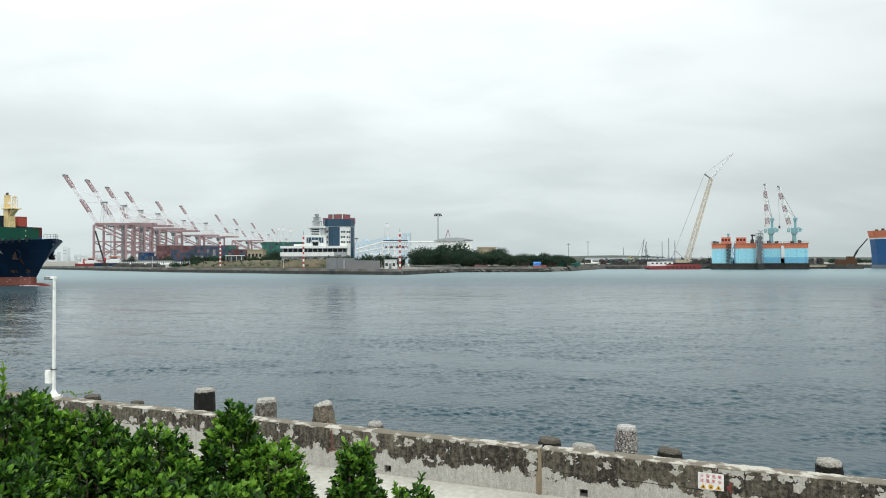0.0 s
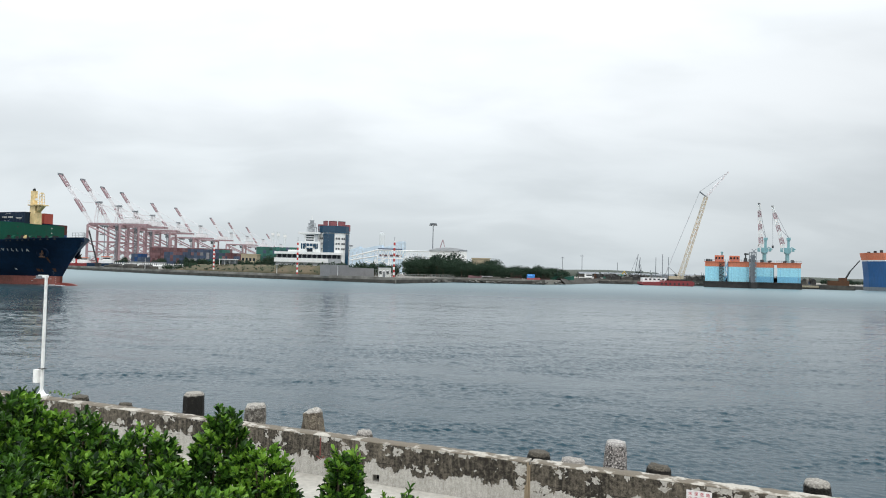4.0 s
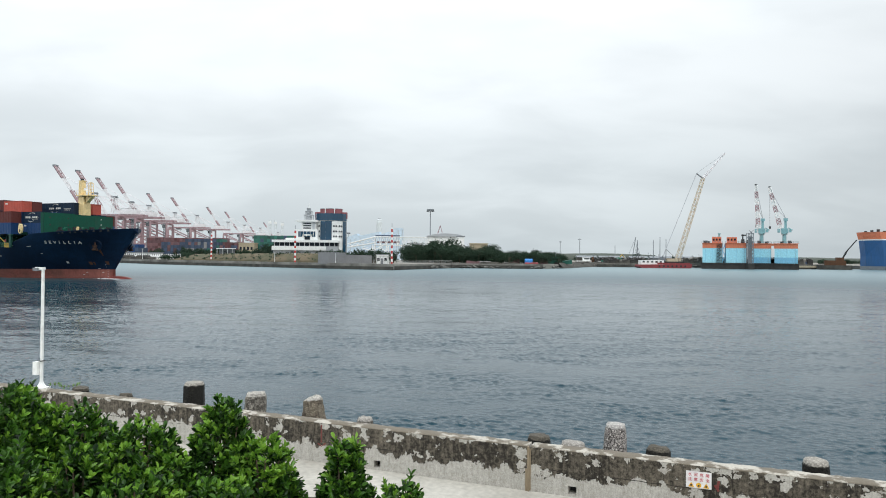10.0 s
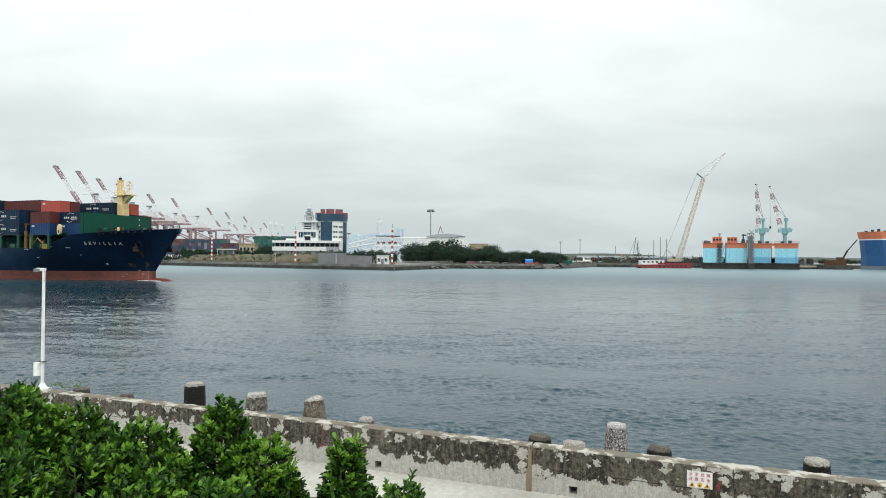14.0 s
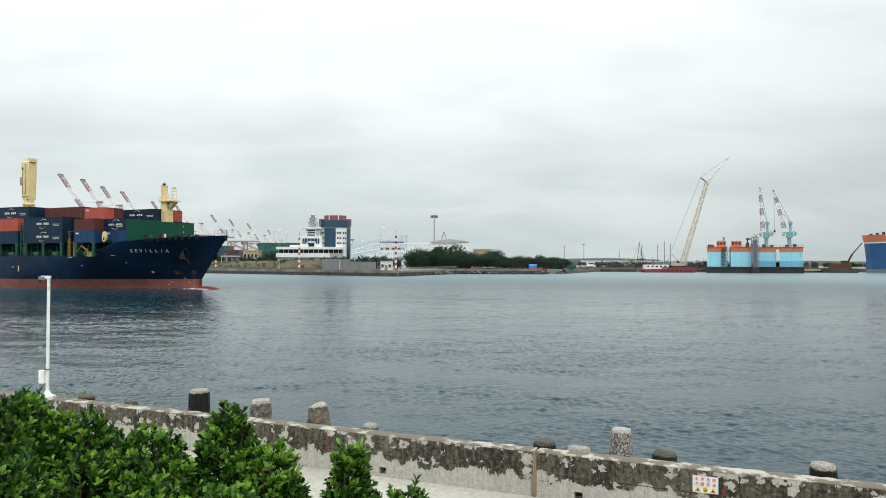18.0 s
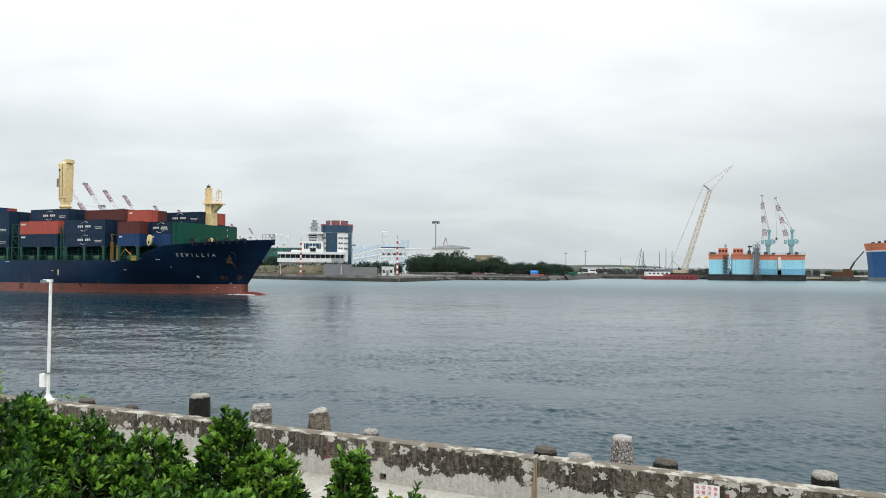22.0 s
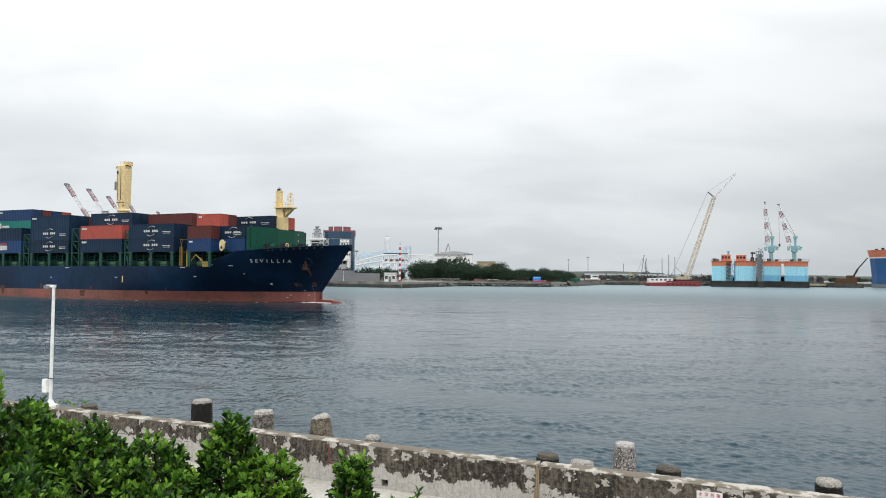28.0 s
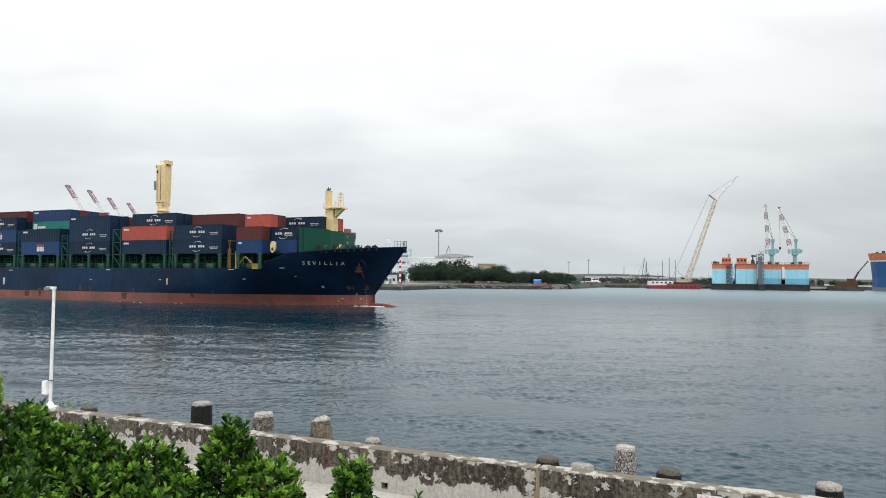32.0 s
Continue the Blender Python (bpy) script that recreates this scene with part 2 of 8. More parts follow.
# deck green darkened to put the shade beneath the containers into the colour
M_HOLD = mat("shaded_green_coaming_paint", (0.006, 0.032, 0.024), 0.7, second=(0.012, 0.026, 0.021), amount=0.6, scale=0.5, fine=4, spec=0.1)
M_STAN = mat("dull_green_stanchion_paint", (0.012, 0.080, 0.058), 0.55, second=(0.014, 0.034, 0.026), amount=0.6, scale=0.6, fine=4)
M_SOIL = mat("dark_planting_soil", (0.045, 0.034, 0.022), 0.95, second=(0.09, 0.07, 0.045), amount=0.8, scale=6, fine=40, bump=0.8)
M_CREAM = mat("cream_mast_paint", (0.86, 0.67, 0.34), 0.5, second=(0.66, 0.44, 0.18), amount=0.35, scale=0.35, fine=3, bump=0.05, streak=0.10)
M_YELLOW = mat("yellow_rail_paint", (0.44, 0.30, 0.045), 0.6)
M_WHITE = mat("white_paint", (0.84, 0.85, 0.84), 0.5, second=(0.70, 0.70, 0.66), amount=0.5, scale=0.6, fine=5, bump=0.05)
M_MARK = mat("white_lettering", (0.74, 0.73, 0.68), 0.5, second=(0.45, 0.43, 0.38), amount=0.5, scale=1.5, bump=0)
M_DARK = mat("dark_machinery", (0.02, 0.022, 0.024), 0.6)
M_STEEL = mat("grey_steel", (0.22, 0.24, 0.26), 0.5, 0.2)
M_NAVY_C = mat("navy_container_paint", (0.0055, 0.022, 0.052), 0.5, second=(0.012, 0.034, 0.066), amount=0.6, scale=0.35, fine=3, bump=0.02, spec=0.25, obrand=0.25)
M_BLUE_C = mat("blue_container_paint", (0.014, 0.055, 0.165), 0.45, second=(0.025, 0.055, 0.13), amount=0.6, scale=0.35, fine=3, bump=0.02, spec=0.25, obrand=0.2)
M_ORANGE_C = mat("orange_red_container_paint", (0.44, 0.082, 0.058), 0.5, second=(0.33, 0.08, 0.058), amount=0.6, scale=0.35, fine=3, bump=0.02, spec=0.25, obrand=0.15)
M_MAROON_C = mat("maroon_container_paint", (0.125, 0.034, 0.030), 0.55, second=(0.11, 0.035, 0.03), amount=0.6, scale=0.35, fine=3, bump=0.02, spec=0.25, obrand=0.2)
M_TEAL_C = mat("teal_container_paint", (0.02, 0.22, 0.18), 0.5, second=(0.02, 0.15, 0.13), amount=0.6, scale=0.35, fine=3, bump=0.02, spec=0.25)
M_GREY_C = mat("grey_container_paint", (0.42, 0.42, 0.40), 0.5, second=(0.3, 0.3, 0.29), amount=0.6, scale=0.35, fine=3, bump=0.02, spec=0.25)
# far-yard paints, muted so that their base colours carry the haze
M_YARD_M = mat("haze_muted_maroon_paint", (0.17, 0.085, 0.092), 0.7, second=(0.12, 0.075, 0.08), amount=0.7, scale=0.2, fine=2, obrand=0.3)
M_YARD_N = mat("haze_muted_navy_paint", (0.045, 0.072, 0.125), 0.7, second=(0.065, 0.08, 0.11), amount=0.7, scale=0.2, fine=2, obrand=0.3)
M_YARD_G = mat("haze_muted_grey_paint", (0.26, 0.255, 0.26), 0.7, second=(0.18, 0.175, 0.18), amount=0.7, scale=0.2, fine=2, obrand=0.3)
M_YARD_T = mat("haze_muted_green_paint", (0.030, 0.135, 0.105), 0.7, second=(0.03, 0.10, 0.09), amount=0.7, scale=0.2, fine=2, obrand=0.3)
M_YARD_R = mat("haze_muted_red_paint", (0.14, 0.052, 0.056), 0.7, second=(0.10, 0.05, 0.052), amount=0.7, scale=0.2, fine=2, obrand=0.3)
M_FOUL = mat("fouled_black_steel", (0.022, 0.022, 0.021), 0.8, second=(0.05, 0.047, 0.042), amount=0.7, scale=0.5, fine=3)
M_ANCHOR = mat("dark_rusty_iron", (0.045, 0.024, 0.016), 0.85, second=(0.075, 0.034, 0.018), amount=0.6, scale=2, fine=10)
M_CONC = mat("pale_promenade_concrete", (0.50, 0.48, 0.43), 0.9, second=(0.33, 0.31, 0.27), amount=0.8, scale=0.5, fine=9, bump=0.25)
M_QUAY = mat("quay_concrete", (0.25, 0.24, 0.215), 0.9, second=(0.085, 0.08, 0.07), amount=0.9, scale=0.12, fine=1.2, bump=0.2)
M_LAND = mat("packed_earth_and_asphalt", (0.27, 0.255, 0.225), 0.95, second=(0.17, 0.165, 0.14), amount=0.9, scale=0.03, fine=0.5, bump=0.1)
M_GRASS = mat("dry_grass_bank", (0.135, 0.108, 0.068), 0.95, second=(0.060, 0.068, 0.036), amount=0.9, scale=0.15, fine=2.5, bump=0.4)
M_GREYWALL = mat("grey_rendered_wall", (0.22, 0.22, 0.225), 0.9, second=(0.17, 0.17, 0.175), amount=0.6, scale=0.25, fine=3)
# faded red, made paler and greyer still to carry distance haze in the colour
M_PINK = mat("hazed_faded_red_paint", (0.35, 0.225, 0.240), 0.7, second=(0.41, 0.315, 0.33), amount=0.6, scale=0.1, fine=1)
M_CRWHITE = mat("faded_white_crane_paint", (0.76, 0.75, 0.76), 0.6, second=(0.62, 0.58, 0.59), amount=0.5, scale=0.1, fine=1)
M_RED = mat("signal_red_paint", (0.50, 0.04, 0.035), 0.5)
M_BLUEGLASS = glassy("blue_curtain_wall_glass", (0.018, 0.058, 0.105), 0.16)
M_DARKGLASS = glassy("dark_window_glass", (0.010, 0.016, 0.024), 0.3)
M_DARKGLASS.node_tree.nodes["Principled BSDF"].inputs["Specular IOR Level"].default_value = 0.25
M_REDROOF = mat("dull_red_cladding", (0.30, 0.095, 0.105), 0.6, scale=0.3, fine=3)
M_ORANGE = mat("orange_dock_paint", (0.68, 0.20, 0.10), 0.6, second=(0.52, 0.18, 0.10), amount=0.6, scale=0.2, fine=2, streak=0.15)
M_SKYBLUE = mat("light_blue_dock_paint", (0.36, 0.72, 0.84), 0.6, second=(0.31, 0.64, 0.77), amount=0.6, scale=0.12, fine=1.2, streak=0.06)
M_MIDBLUE = mat("stained_blue_dock_paint", (0.20, 0.50, 0.70), 0.6, second=(0.17, 0.44, 0.62), amount=0.7, scale=0.15, fine=1.2, streak=0.12)
M_CYAN = mat("pale_cyan_crane_paint", (0.23, 0.43, 0.46), 0.6)
M_TAN = mat("tan_lattice_paint", (0.58, 0.50, 0.36), 0.6)
M_BARGE = mat("barge_red_paint", (0.25, 0.035, 0.04), 0.6, second=(0.16, 0.03, 0.03), amount=0.6, scale=0.4)
M_SHIPBLUE = mat("bright_blue_hull_paint", (0.02, 0.10, 0.27), 0.5, second=(0.03, 0.09, 0.2), amount=0.5, scale=0.15, streak=0.2)
# near-sky grey for the farthest buildings: haze put into the base colour
M_SILO = mat("hazed_pale_far_wall", (0.66, 0.70, 0.71), 0.8, second=(0.62, 0.67, 0.69), amount=0.5, scale=0.05, fine=0.4)
M_PALEBLUE = mat("pale_blue_cladding", (0.55, 0.66, 0.75), 0.6, second=(0.50, 0.60, 0.70), amount=0.5, scale=0.05, fine=0.5)
M_FARGREY = mat("pale_grey_concrete_far", (0.46, 0.48, 0.50), 0.8, scale=0.05, fine=0.4)
M_BEIGE = mat("beige_render", (0.42, 0.36, 0.25), 0.8)
M_TRUNK = mat("bark", (0.12, 0.09, 0.06), 0.9, fine=20)
M_RUBBLE = mat("dark_rubble", (0.038, 0.037, 0.033), 0.95, second=(0.10, 0.095, 0.08), amount=0.8, scale=0.4, fine=3)
M_TARP = mat("bright_blue_tarpaulin", (0.03, 0.22, 0.60), 0.6)
M_DGREEN = mat("dark_green_boat_paint", (0.015, 0.10, 0.07), 0.6)


def leafy(name, dark, light, far=False):
    m = bpy.data.materials.new(name)
    m.use_nodes = True
    n, l = m.node_tree.nodes, m.node_tree.links
    b = n["Principled BSDF"]
    geo = n.new("ShaderNodeNewGeometry")
    oi = n.new("ShaderNodeObjectInfo")
    ad = n.new("ShaderNodeMath")
    ad.operation = "ADD"
    l.new(geo.outputs["Random Per Island"], ad.inputs[0])
    l.new(oi.outputs["Random"], ad.inputs[1])
    fr = n.new("ShaderNodeMath")
    fr.operation = "FRACT"
    l.new(ad.outputs[0], fr.inputs[0])
    ramp = n.new("ShaderNodeValToRGB")
    ramp.color_ramp.elements[0].color = (*dark, 1)
    ramp.color_ramp.elements[1].color = (*light, 1)
    ramp.color_ramp.elements[0].position = 0.1
    l.new(fr.outputs[0], ramp.inputs[0])
    l.new(ramp.outputs[0], b.inputs["Base Color"])
    b.inputs["Roughness"].default_value = 0.75 if far else 0.40
    b.inputs["Specular IOR Level"].default_value = 0.2 if far else 0.36
    if not far:
        tr = n.new("ShaderNodeBsdfTranslucent")
        hs = n.new("ShaderNodeHueSaturation")
        hs.inputs["Value"].default_value = 1.6
        l.new(ramp.outputs[0], hs.inputs["Color"])
        l.new(hs.outputs[0], tr.inputs["Color"])
        mx = n.new("ShaderNodeMixShader")
        mx.inputs[0].default_value = 0.12
        l.new(b.outputs[0], mx.inputs[1])
        l.new(tr.outputs[0], mx.inputs[2])
        l.new(mx.outputs[0], n["Material Output"].inputs["Surface"])
    return m


M_LEAF = leafy("glossy_hedge_leaves", (0.005, 0.022, 0.003), (0.066, 0.170, 0.016))
M_LEAF_YOUNG = leafy("young_hedge_leaves", (0.095, 0.215, 0.020), (0.185, 0.335, 0.034))
M_FAR_LEAF = leafy("dark_tree_leaves", (0.020, 0.042, 0.028), (0.052, 0.088, 0.052), far=True)


def wall_material():
    """Old rendered parapet: black weathering above, paler bare render below, flaked whitish patches, rain streaks."""
    m = bpy.data.materials.new("weathered_parapet_render")
    m.use_nodes = True
    n, l = m.node_tree.nodes, m.node_tree.links
    b = n["Principled BSDF"]
    tc = n.new("ShaderNodeTexCoord")
    sep = n.new("ShaderNodeSeparateXYZ")
    l.new(tc.outputs["Object"], sep.inputs[0])

    def noise_of(scale, detail=5, rough=0.6, stretch=(1, 1, 1), off=(0, 0, 0), dist=0.0):
        mp = n.new("ShaderNodeMapping")
        mp.inputs["Scale"].default_value, mp.inputs["Location"].default_value = stretch, off
        l.new(tc.outputs["Object"], mp.inputs["Vector"])
        t = n.new("ShaderNodeTexNoise")
        t.inputs["Scale"].default_value, t.inputs["Detail"].default_value = scale, detail
        t.inputs["Roughness"].default_value, t.inputs["Distortion"].default_value = rough, dist
        l.new(mp.outputs[0], t.inputs["Vector"])
        return t.outputs["Fac"]

    def rng(v, a, b2, c=0.0, d=1.0):
        r = n.new("ShaderNodeMapRange")
        for key, x in zip(("From Min", "From Max", "To Min", "To Max"), (a, b2, c, d)):
            r.inputs[key].default_value = x
        l.new(v, r.inputs["Value"])
        return r.outputs[0]

    def math2(op, a, b2):
        x = n.new("ShaderNodeMath")
        x.operation = op
        for i, v in enumerate((a, b2)):
            if isinstance(v, (int, float)):
                x.inputs[i].default_value = v
            else:
                l.new(v, x.inputs[i])
        return x.outputs[0]

    def blend(f, a, b2):
        x = n.new("ShaderNodeMix")
        x.data_type = "RGBA"
        l.new(f, x.inputs["Factor"])
        for i, v in ((6, a), (7, b2)):
            if isinstance(v, tuple):
                x.inputs[i].default_value = (*v, 1)
            else:
                l.new(v, x.inputs[i])
        return x.outputs[2]

    grain = noise_of(38, 4)
    mott = noise_of(11.0, 9, 0.78)
    streaks = noise_of(13.0, 6, 0.72, (1, 1, 0.13), dist=0.5)
    broad = noise_of(1.7, 3, 0.6, (1, 1, 0.5), (5.0, 0, 0))
    soot = math2("ADD", math2("MULTIPLY", mott, 0.60), math2("ADD", math2("MULTIPLY", streaks, 0.26), math2("MULTIPLY", broad, 0.22)))
    dark = blend(rng(soot, 0.49, 0.69), (0.019, 0.016, 0.012), (0.235, 0.203, 0.156))
    pale = blend(rng(math2("ADD", math2("MULTIPLY", mott, 0.6), math2("MULTIPLY", streaks, 0.4)), 0.40, 0.66), (0.54, 0.525, 0.485), (0.27, 0.25, 0.215))
    # ragged lower edge of the black weathering
    edge = noise_of(2.1, 8, 0.68, (1, 1, 0.45), (2.0, 0, 0))
    drift = noise_of(0.22, 1, 0.5, (1, 1, 0))
    level = math2("ADD", sep.outputs["Z"], math2("MULTIPLY", math2("SUBTRACT", edge, 0.5), -0.95))
    level = math2("ADD", level, math2("MULTIPLY", math2("SUBTRACT", drift, 0.5), 0.5))
    level = math2("SUBTRACT", level, rng(sep.outputs["X"], -10.5, -3.0, 0.17, 0.0))
    low = rng(level, 0.345, 0.328)
    col = blend(low, dark, pale)
    # a long hairline crack in the render
    crack = math2("ABSOLUTE", math2("ADD", math2("SUBTRACT", sep.outputs["Z"], 0.44), math2("MULTIPLY", math2("SUBTRACT", noise_of(1.3, 4, 0.6, (1, 1, 0)), 0.5), 0.10)), 0.0)
    col = blend(math2("MULTIPLY", rng(crack, 0.010, 0.004), rng(broad, 0.42, 0.55)), col, (0.02, 0.018, 0.014))
    # flaked patches
    vor = n.new("ShaderNodeTexVoronoi")
    vor.inputs["Scale"].default_value = 5.6
    vmap = n.new("ShaderNodeMapping")
    vmap.inputs["Scale"].default_value = (0.75, 1, 0.9)
    jig = n.new("ShaderNodeTexNoise")
    jig.inputs["Scale"].default_value, jig.inputs["Detail"].default_value = 11, 5
    l.new(tc.outputs["Object"], jig.inputs["Vector"])
    av = n.new("ShaderNodeVectorMath")
    av.operation = "MULTIPLY_ADD"
    av.inputs[1].default_value = (0.25, 0.25, 0.25)
    l.new(jig.outputs["Color"], av.inputs[0])
    l.new(tc.outputs["Object"], av.inputs[2])
    l.new(av.outputs[0], vmap.inputs["Vector"])
    l.new(vmap.outputs[0], vor.inputs["Vector"])
    picks = n.new("ShaderNodeSeparateColor")
    l.new(vor.outputs["Color"], picks.inputs[0])
    size = math2("MULTIPLY", rng(picks.outputs[0], 0.46, 1.0), 0.64)
    flake = math2("LESS_THAN", vor.outputs["Distance"], size)
    col = blend(flake, col, pale)
    # bleached rim under the coping
    rim = rng(math2("ADD", sep.outputs["Z"], math2("MULTIPLY", math2("SUBTRACT", noise_of(3.4, 6, 0.66, (1, 1, 0.35), (9.0, 0, 0)), 0.5), 0.95)), 0.852, 0.862)
    col = blend(rim, col, pale)
    hs = n.new("ShaderNodeHueSaturation")
    l.new(col, hs.inputs["Color"])
    l.new(rng(grain, 0.3, 0.7, 0.76, 1.20), hs.inputs["Value"])
    l.new(hs.outputs[0], b.inputs["Base Color"])
    b.inputs["Roughness"].default_value = 0.92
    bp = n.new("ShaderNodeBump")
    bp.inputs["Strength"].default_value, bp.inputs["Distance"].default_value = 0.6, 0.012
    l.new(math2("SUBTRACT", math2("MULTIPLY", grain, 0.8), math2("MULTIPLY", flake, 0.9)), bp.inputs["Height"])
    l.new(bp.outputs[0], b.inputs["Normal"])
    return m


M_WALL = wall_material()
M_COPING = mat("worn_parapet_top", (0.46, 0.43, 0.375), 0.92, second=(0.135, 0.113, 0.082), amount=0.92, scale=2.6, fine=26, bump=0.8, contrast=(0.43, 0.50))


def crusted(name, light, dark, cap, cover, scale=7.0):
    """Rough sea concrete: two colours in blotches, coarse aggregate relief, a bleached crown."""
    m = bpy.data.materials.new(name)
    m.use_nodes = True
    n, l = m.node_tree.nodes, m.node_tree.links
    b = n["Principled BSDF"]
    b.inputs["Roughness"].default_value = 0.95
    tc = n.new("ShaderNodeTexCoord")
    blot = n.new("ShaderNodeTexNoise")
    blot.inputs["Scale"].default_value, blot.inputs["Detail"].default_value, blot.inputs["Roughness"].default_value = scale, 8, 0.75
    l.new(tc.outputs["Object"], blot.inputs["Vector"])
    stones = n.new("ShaderNodeTexVoronoi")
    stones.inputs["Scale"].default_value = 24
    l.new(tc.outputs["Object"], stones.inputs["Vector"])
    sep = n.new("ShaderNodeSeparateXYZ")
    l.new(tc.outputs["Object"], sep.inputs[0])

    def span(v, a, b2, c=0.0, d=1.0):
        r = n.new("ShaderNodeMapRange")
        for key, x in zip(("From Min", "From Max", "To Min", "To Max"), (a, b2, c, d)):
            r.inputs[key].default_value = x
        l.new(v, r.inputs["Value"])
        return r.outputs[0]

    def blend(f, a, b2):
        x = n.new("ShaderNodeMix")
        x.data_type = "RGBA"
        l.new(f, x.inputs["Factor"])
        for i, v in ((6, a), (7, b2)):
            if isinstance(v, tuple):
                x.inputs[i].default_value = (*v, 1)
            else:
                l.new(v, x.inputs[i])
        return x.outputs[2]

    col = blend(span(blot.outputs["Fac"], cover - 0.05, cover + 0.07), dark, light)
    ragged = n.new("ShaderNodeMath")
    ragged.operation = "MULTIPLY_ADD"
    ragged.inputs[1].default_value = 0.16
    l.new(blot.outputs["Fac"], ragged.inputs[0])
    l.new(sep.outputs["Z"], ragged.inputs[2])
    col = blend(span(ragged.outputs[0], 0.0, 0.025), col, cap)
    hs = n.new("ShaderNodeHueSaturation")
    l.new(col, hs.inputs["Color"])
    l.new(span(stones.outputs["Distance"], 0.0, 0.6, 1.25, 0.55), hs.inputs["Value"])
    l.new(hs.outputs[0], b.inputs["Base Color"])
    bp = n.new("ShaderNodeBump")
    bp.inputs["Strength"].default_value, bp.inputs["Distance"].default_value = 1.0, 0.02
    bp.invert = True
    l.new(stones.outputs["Distance"], bp.inputs["Height"])
    l.new(bp.outputs[0], b.inputs["Normal"])
    return m


M_TETRA = crusted("barnacled_concrete", (0.38, 0.35, 0.30), (0.095, 0.085, 0.070), (0.52, 0.49, 0.44), 0.47)
M_TETRA_ALGAE = crusted("weedy_black_concrete", (0.075, 0.070, 0.055), (0.016, 0.015, 0.011), (0.13, 0.115, 0.09), 0.58)
M_TETRA_DARK = crusted("algae_black_concrete", (0.085, 0.078, 0.062), (0.014, 0.013, 0.010), (0.46, 0.43, 0.38), 0.60)
M_TETRA_TAN = crusted("tan_broken_concrete", (0.30, 0.255, 0.19), (0.13, 0.105, 0.078), (0.55, 0.52, 0.47), 0.46, 5.0)
M_TETRA_SPECK = crusted("speckled_shell_concrete", (0.68, 0.63, 0.59), (0.045, 0.037, 0.032), (0.62, 0.59, 0.56), 0.49, 34.0)
M_TETRA_WHITE = crusted("bleached_concrete", (0.40, 0.37, 0.33), (0.12, 0.105, 0.085), (0.46, 0.43, 0.39), 0.50)


# ------------------------------------------------------------------ mesh helpers
class Build:
    """Collects plain polygons for one mesh."""

    def __init__(self):
        self.v, self.f = [], []

    def add(self, verts, faces):
        k = len(self.v)
        self.v.extend(tuple(p) for p in verts)
        self.f.extend(tuple(k + i for i in f) for f in faces)
        return self

    def box(self, x0, x1, y0, y1, z0, z1, m=None):
        c = [Vector((x, y, z)) for z in (z0, z1) for y in (y0, y1) for x in (x0, x1)]
        if m is not None:
            c = [m @ p for p in c]
        return self.add(c, [(0, 2, 3, 1), (4, 5, 7, 6), (0, 1, 5, 4), (2, 6, 7, 3), (0, 4, 6, 2), (1, 3, 7, 5)])

    def tube(self, a, b, r0, r1=None, n=8, cap=True):
        a, b = Vector(a), Vector(b)
        r1 = r0 if r1 is None else r1
        q = (b - a).to_track_quat("Z", "Y").to_matrix()
        ring = [Vector((math.cos(2 * math.pi * i / n), math.sin(2 * math.pi * i / n), 0)) for i in range(n)]
        vs = [a + q @ (p * r0) for p in ring] + [b + q @ (p * r1) for p in ring]
        fs = [(i, (i + 1) % n, n + (i + 1) % n, n + i) for i in range(n)]
        if cap:
            fs += [tuple(range(n - 1, -1, -1)), tuple(range(n, 2 * n))]
        return self.add(vs, fs)

    def beam(self, a, b, w):
        return self.tube(a, b, w * 0.707, n=4)

    def prism(self, outline, z0, z1):
        n = len(outline)
        vs = [(x, y, z0) for x, y in outline] + [(x, y, z1) for x, y in outline]
        return self.add(vs, [(i, (i + 1) % n, n + (i + 1) % n, n + i) for i in range(n)] + [tuple(range(n - 1, -1, -1)), tuple(range(n, 2 * n))])

    def loft(self, rings, close=True, caps=True):
        n = len(rings[0])
        vs = [p for r in rings for p in r]
        fs = []
        for j in range(len(rings) - 1):
            for i in range(n if close else n - 1):
                fs.append((j * n + i, j * n + (i + 1) % n, (j + 1) * n + (i + 1) % n, (j + 1) * n + i))
        if caps:
            fs += [tuple(range(n - 1, -1, -1)), tuple(range((len(rings) - 1) * n, len(rings) * n))]
        return self.add(vs, fs)

    def mesh(self, name, material, smooth=False):
        me = bpy.data.meshes.new(name)
        me.from_pydata(self.v, [], self.f)
        if material is not None:
            me.materials.append(material)
        if smooth:
            me.polygons.foreach_set("use_smooth", [True] * len(me.polygons))
        me.update()
        return me


def part(name, b, material, parent, label="", smooth=False, at=None):
    ob = new(name, b.mesh(name, material, smooth) if isinstance(b, Build) else b)
    ob.parent = parent
    if at is not None:
        ob.matrix_basis = at
    return tagged(ob, label)


def thing(name, label, category, at=None, group="", kind="", b=None, material=None, smooth=False):
    ob = new(name, b.mesh(name, material, smooth) if b is not None else None)
    if at is not None:
        ob.matrix_basis = at
    return tagged(ob, label, category, group, kind)


def bevel(ob, w, n=2):
    md = ob.modifiers.new("bevel", "BEVEL")
    md.width, md.segments, md.limit_method = w, n, "ANGLE"
    return ob


def lathe(profile, n=16):
    """Rings about the z axis from (radius, height) pairs."""
    return [[(r * math.cos(2 * math.pi * i / n), r * math.sin(2 * math.pi * i / n), z) for i in range(n)] for r, z in profile]

# ------------------------------------------------------------------ water and land
GZ = 1.87          # promenade level
QZ = 2.2           # far quay level


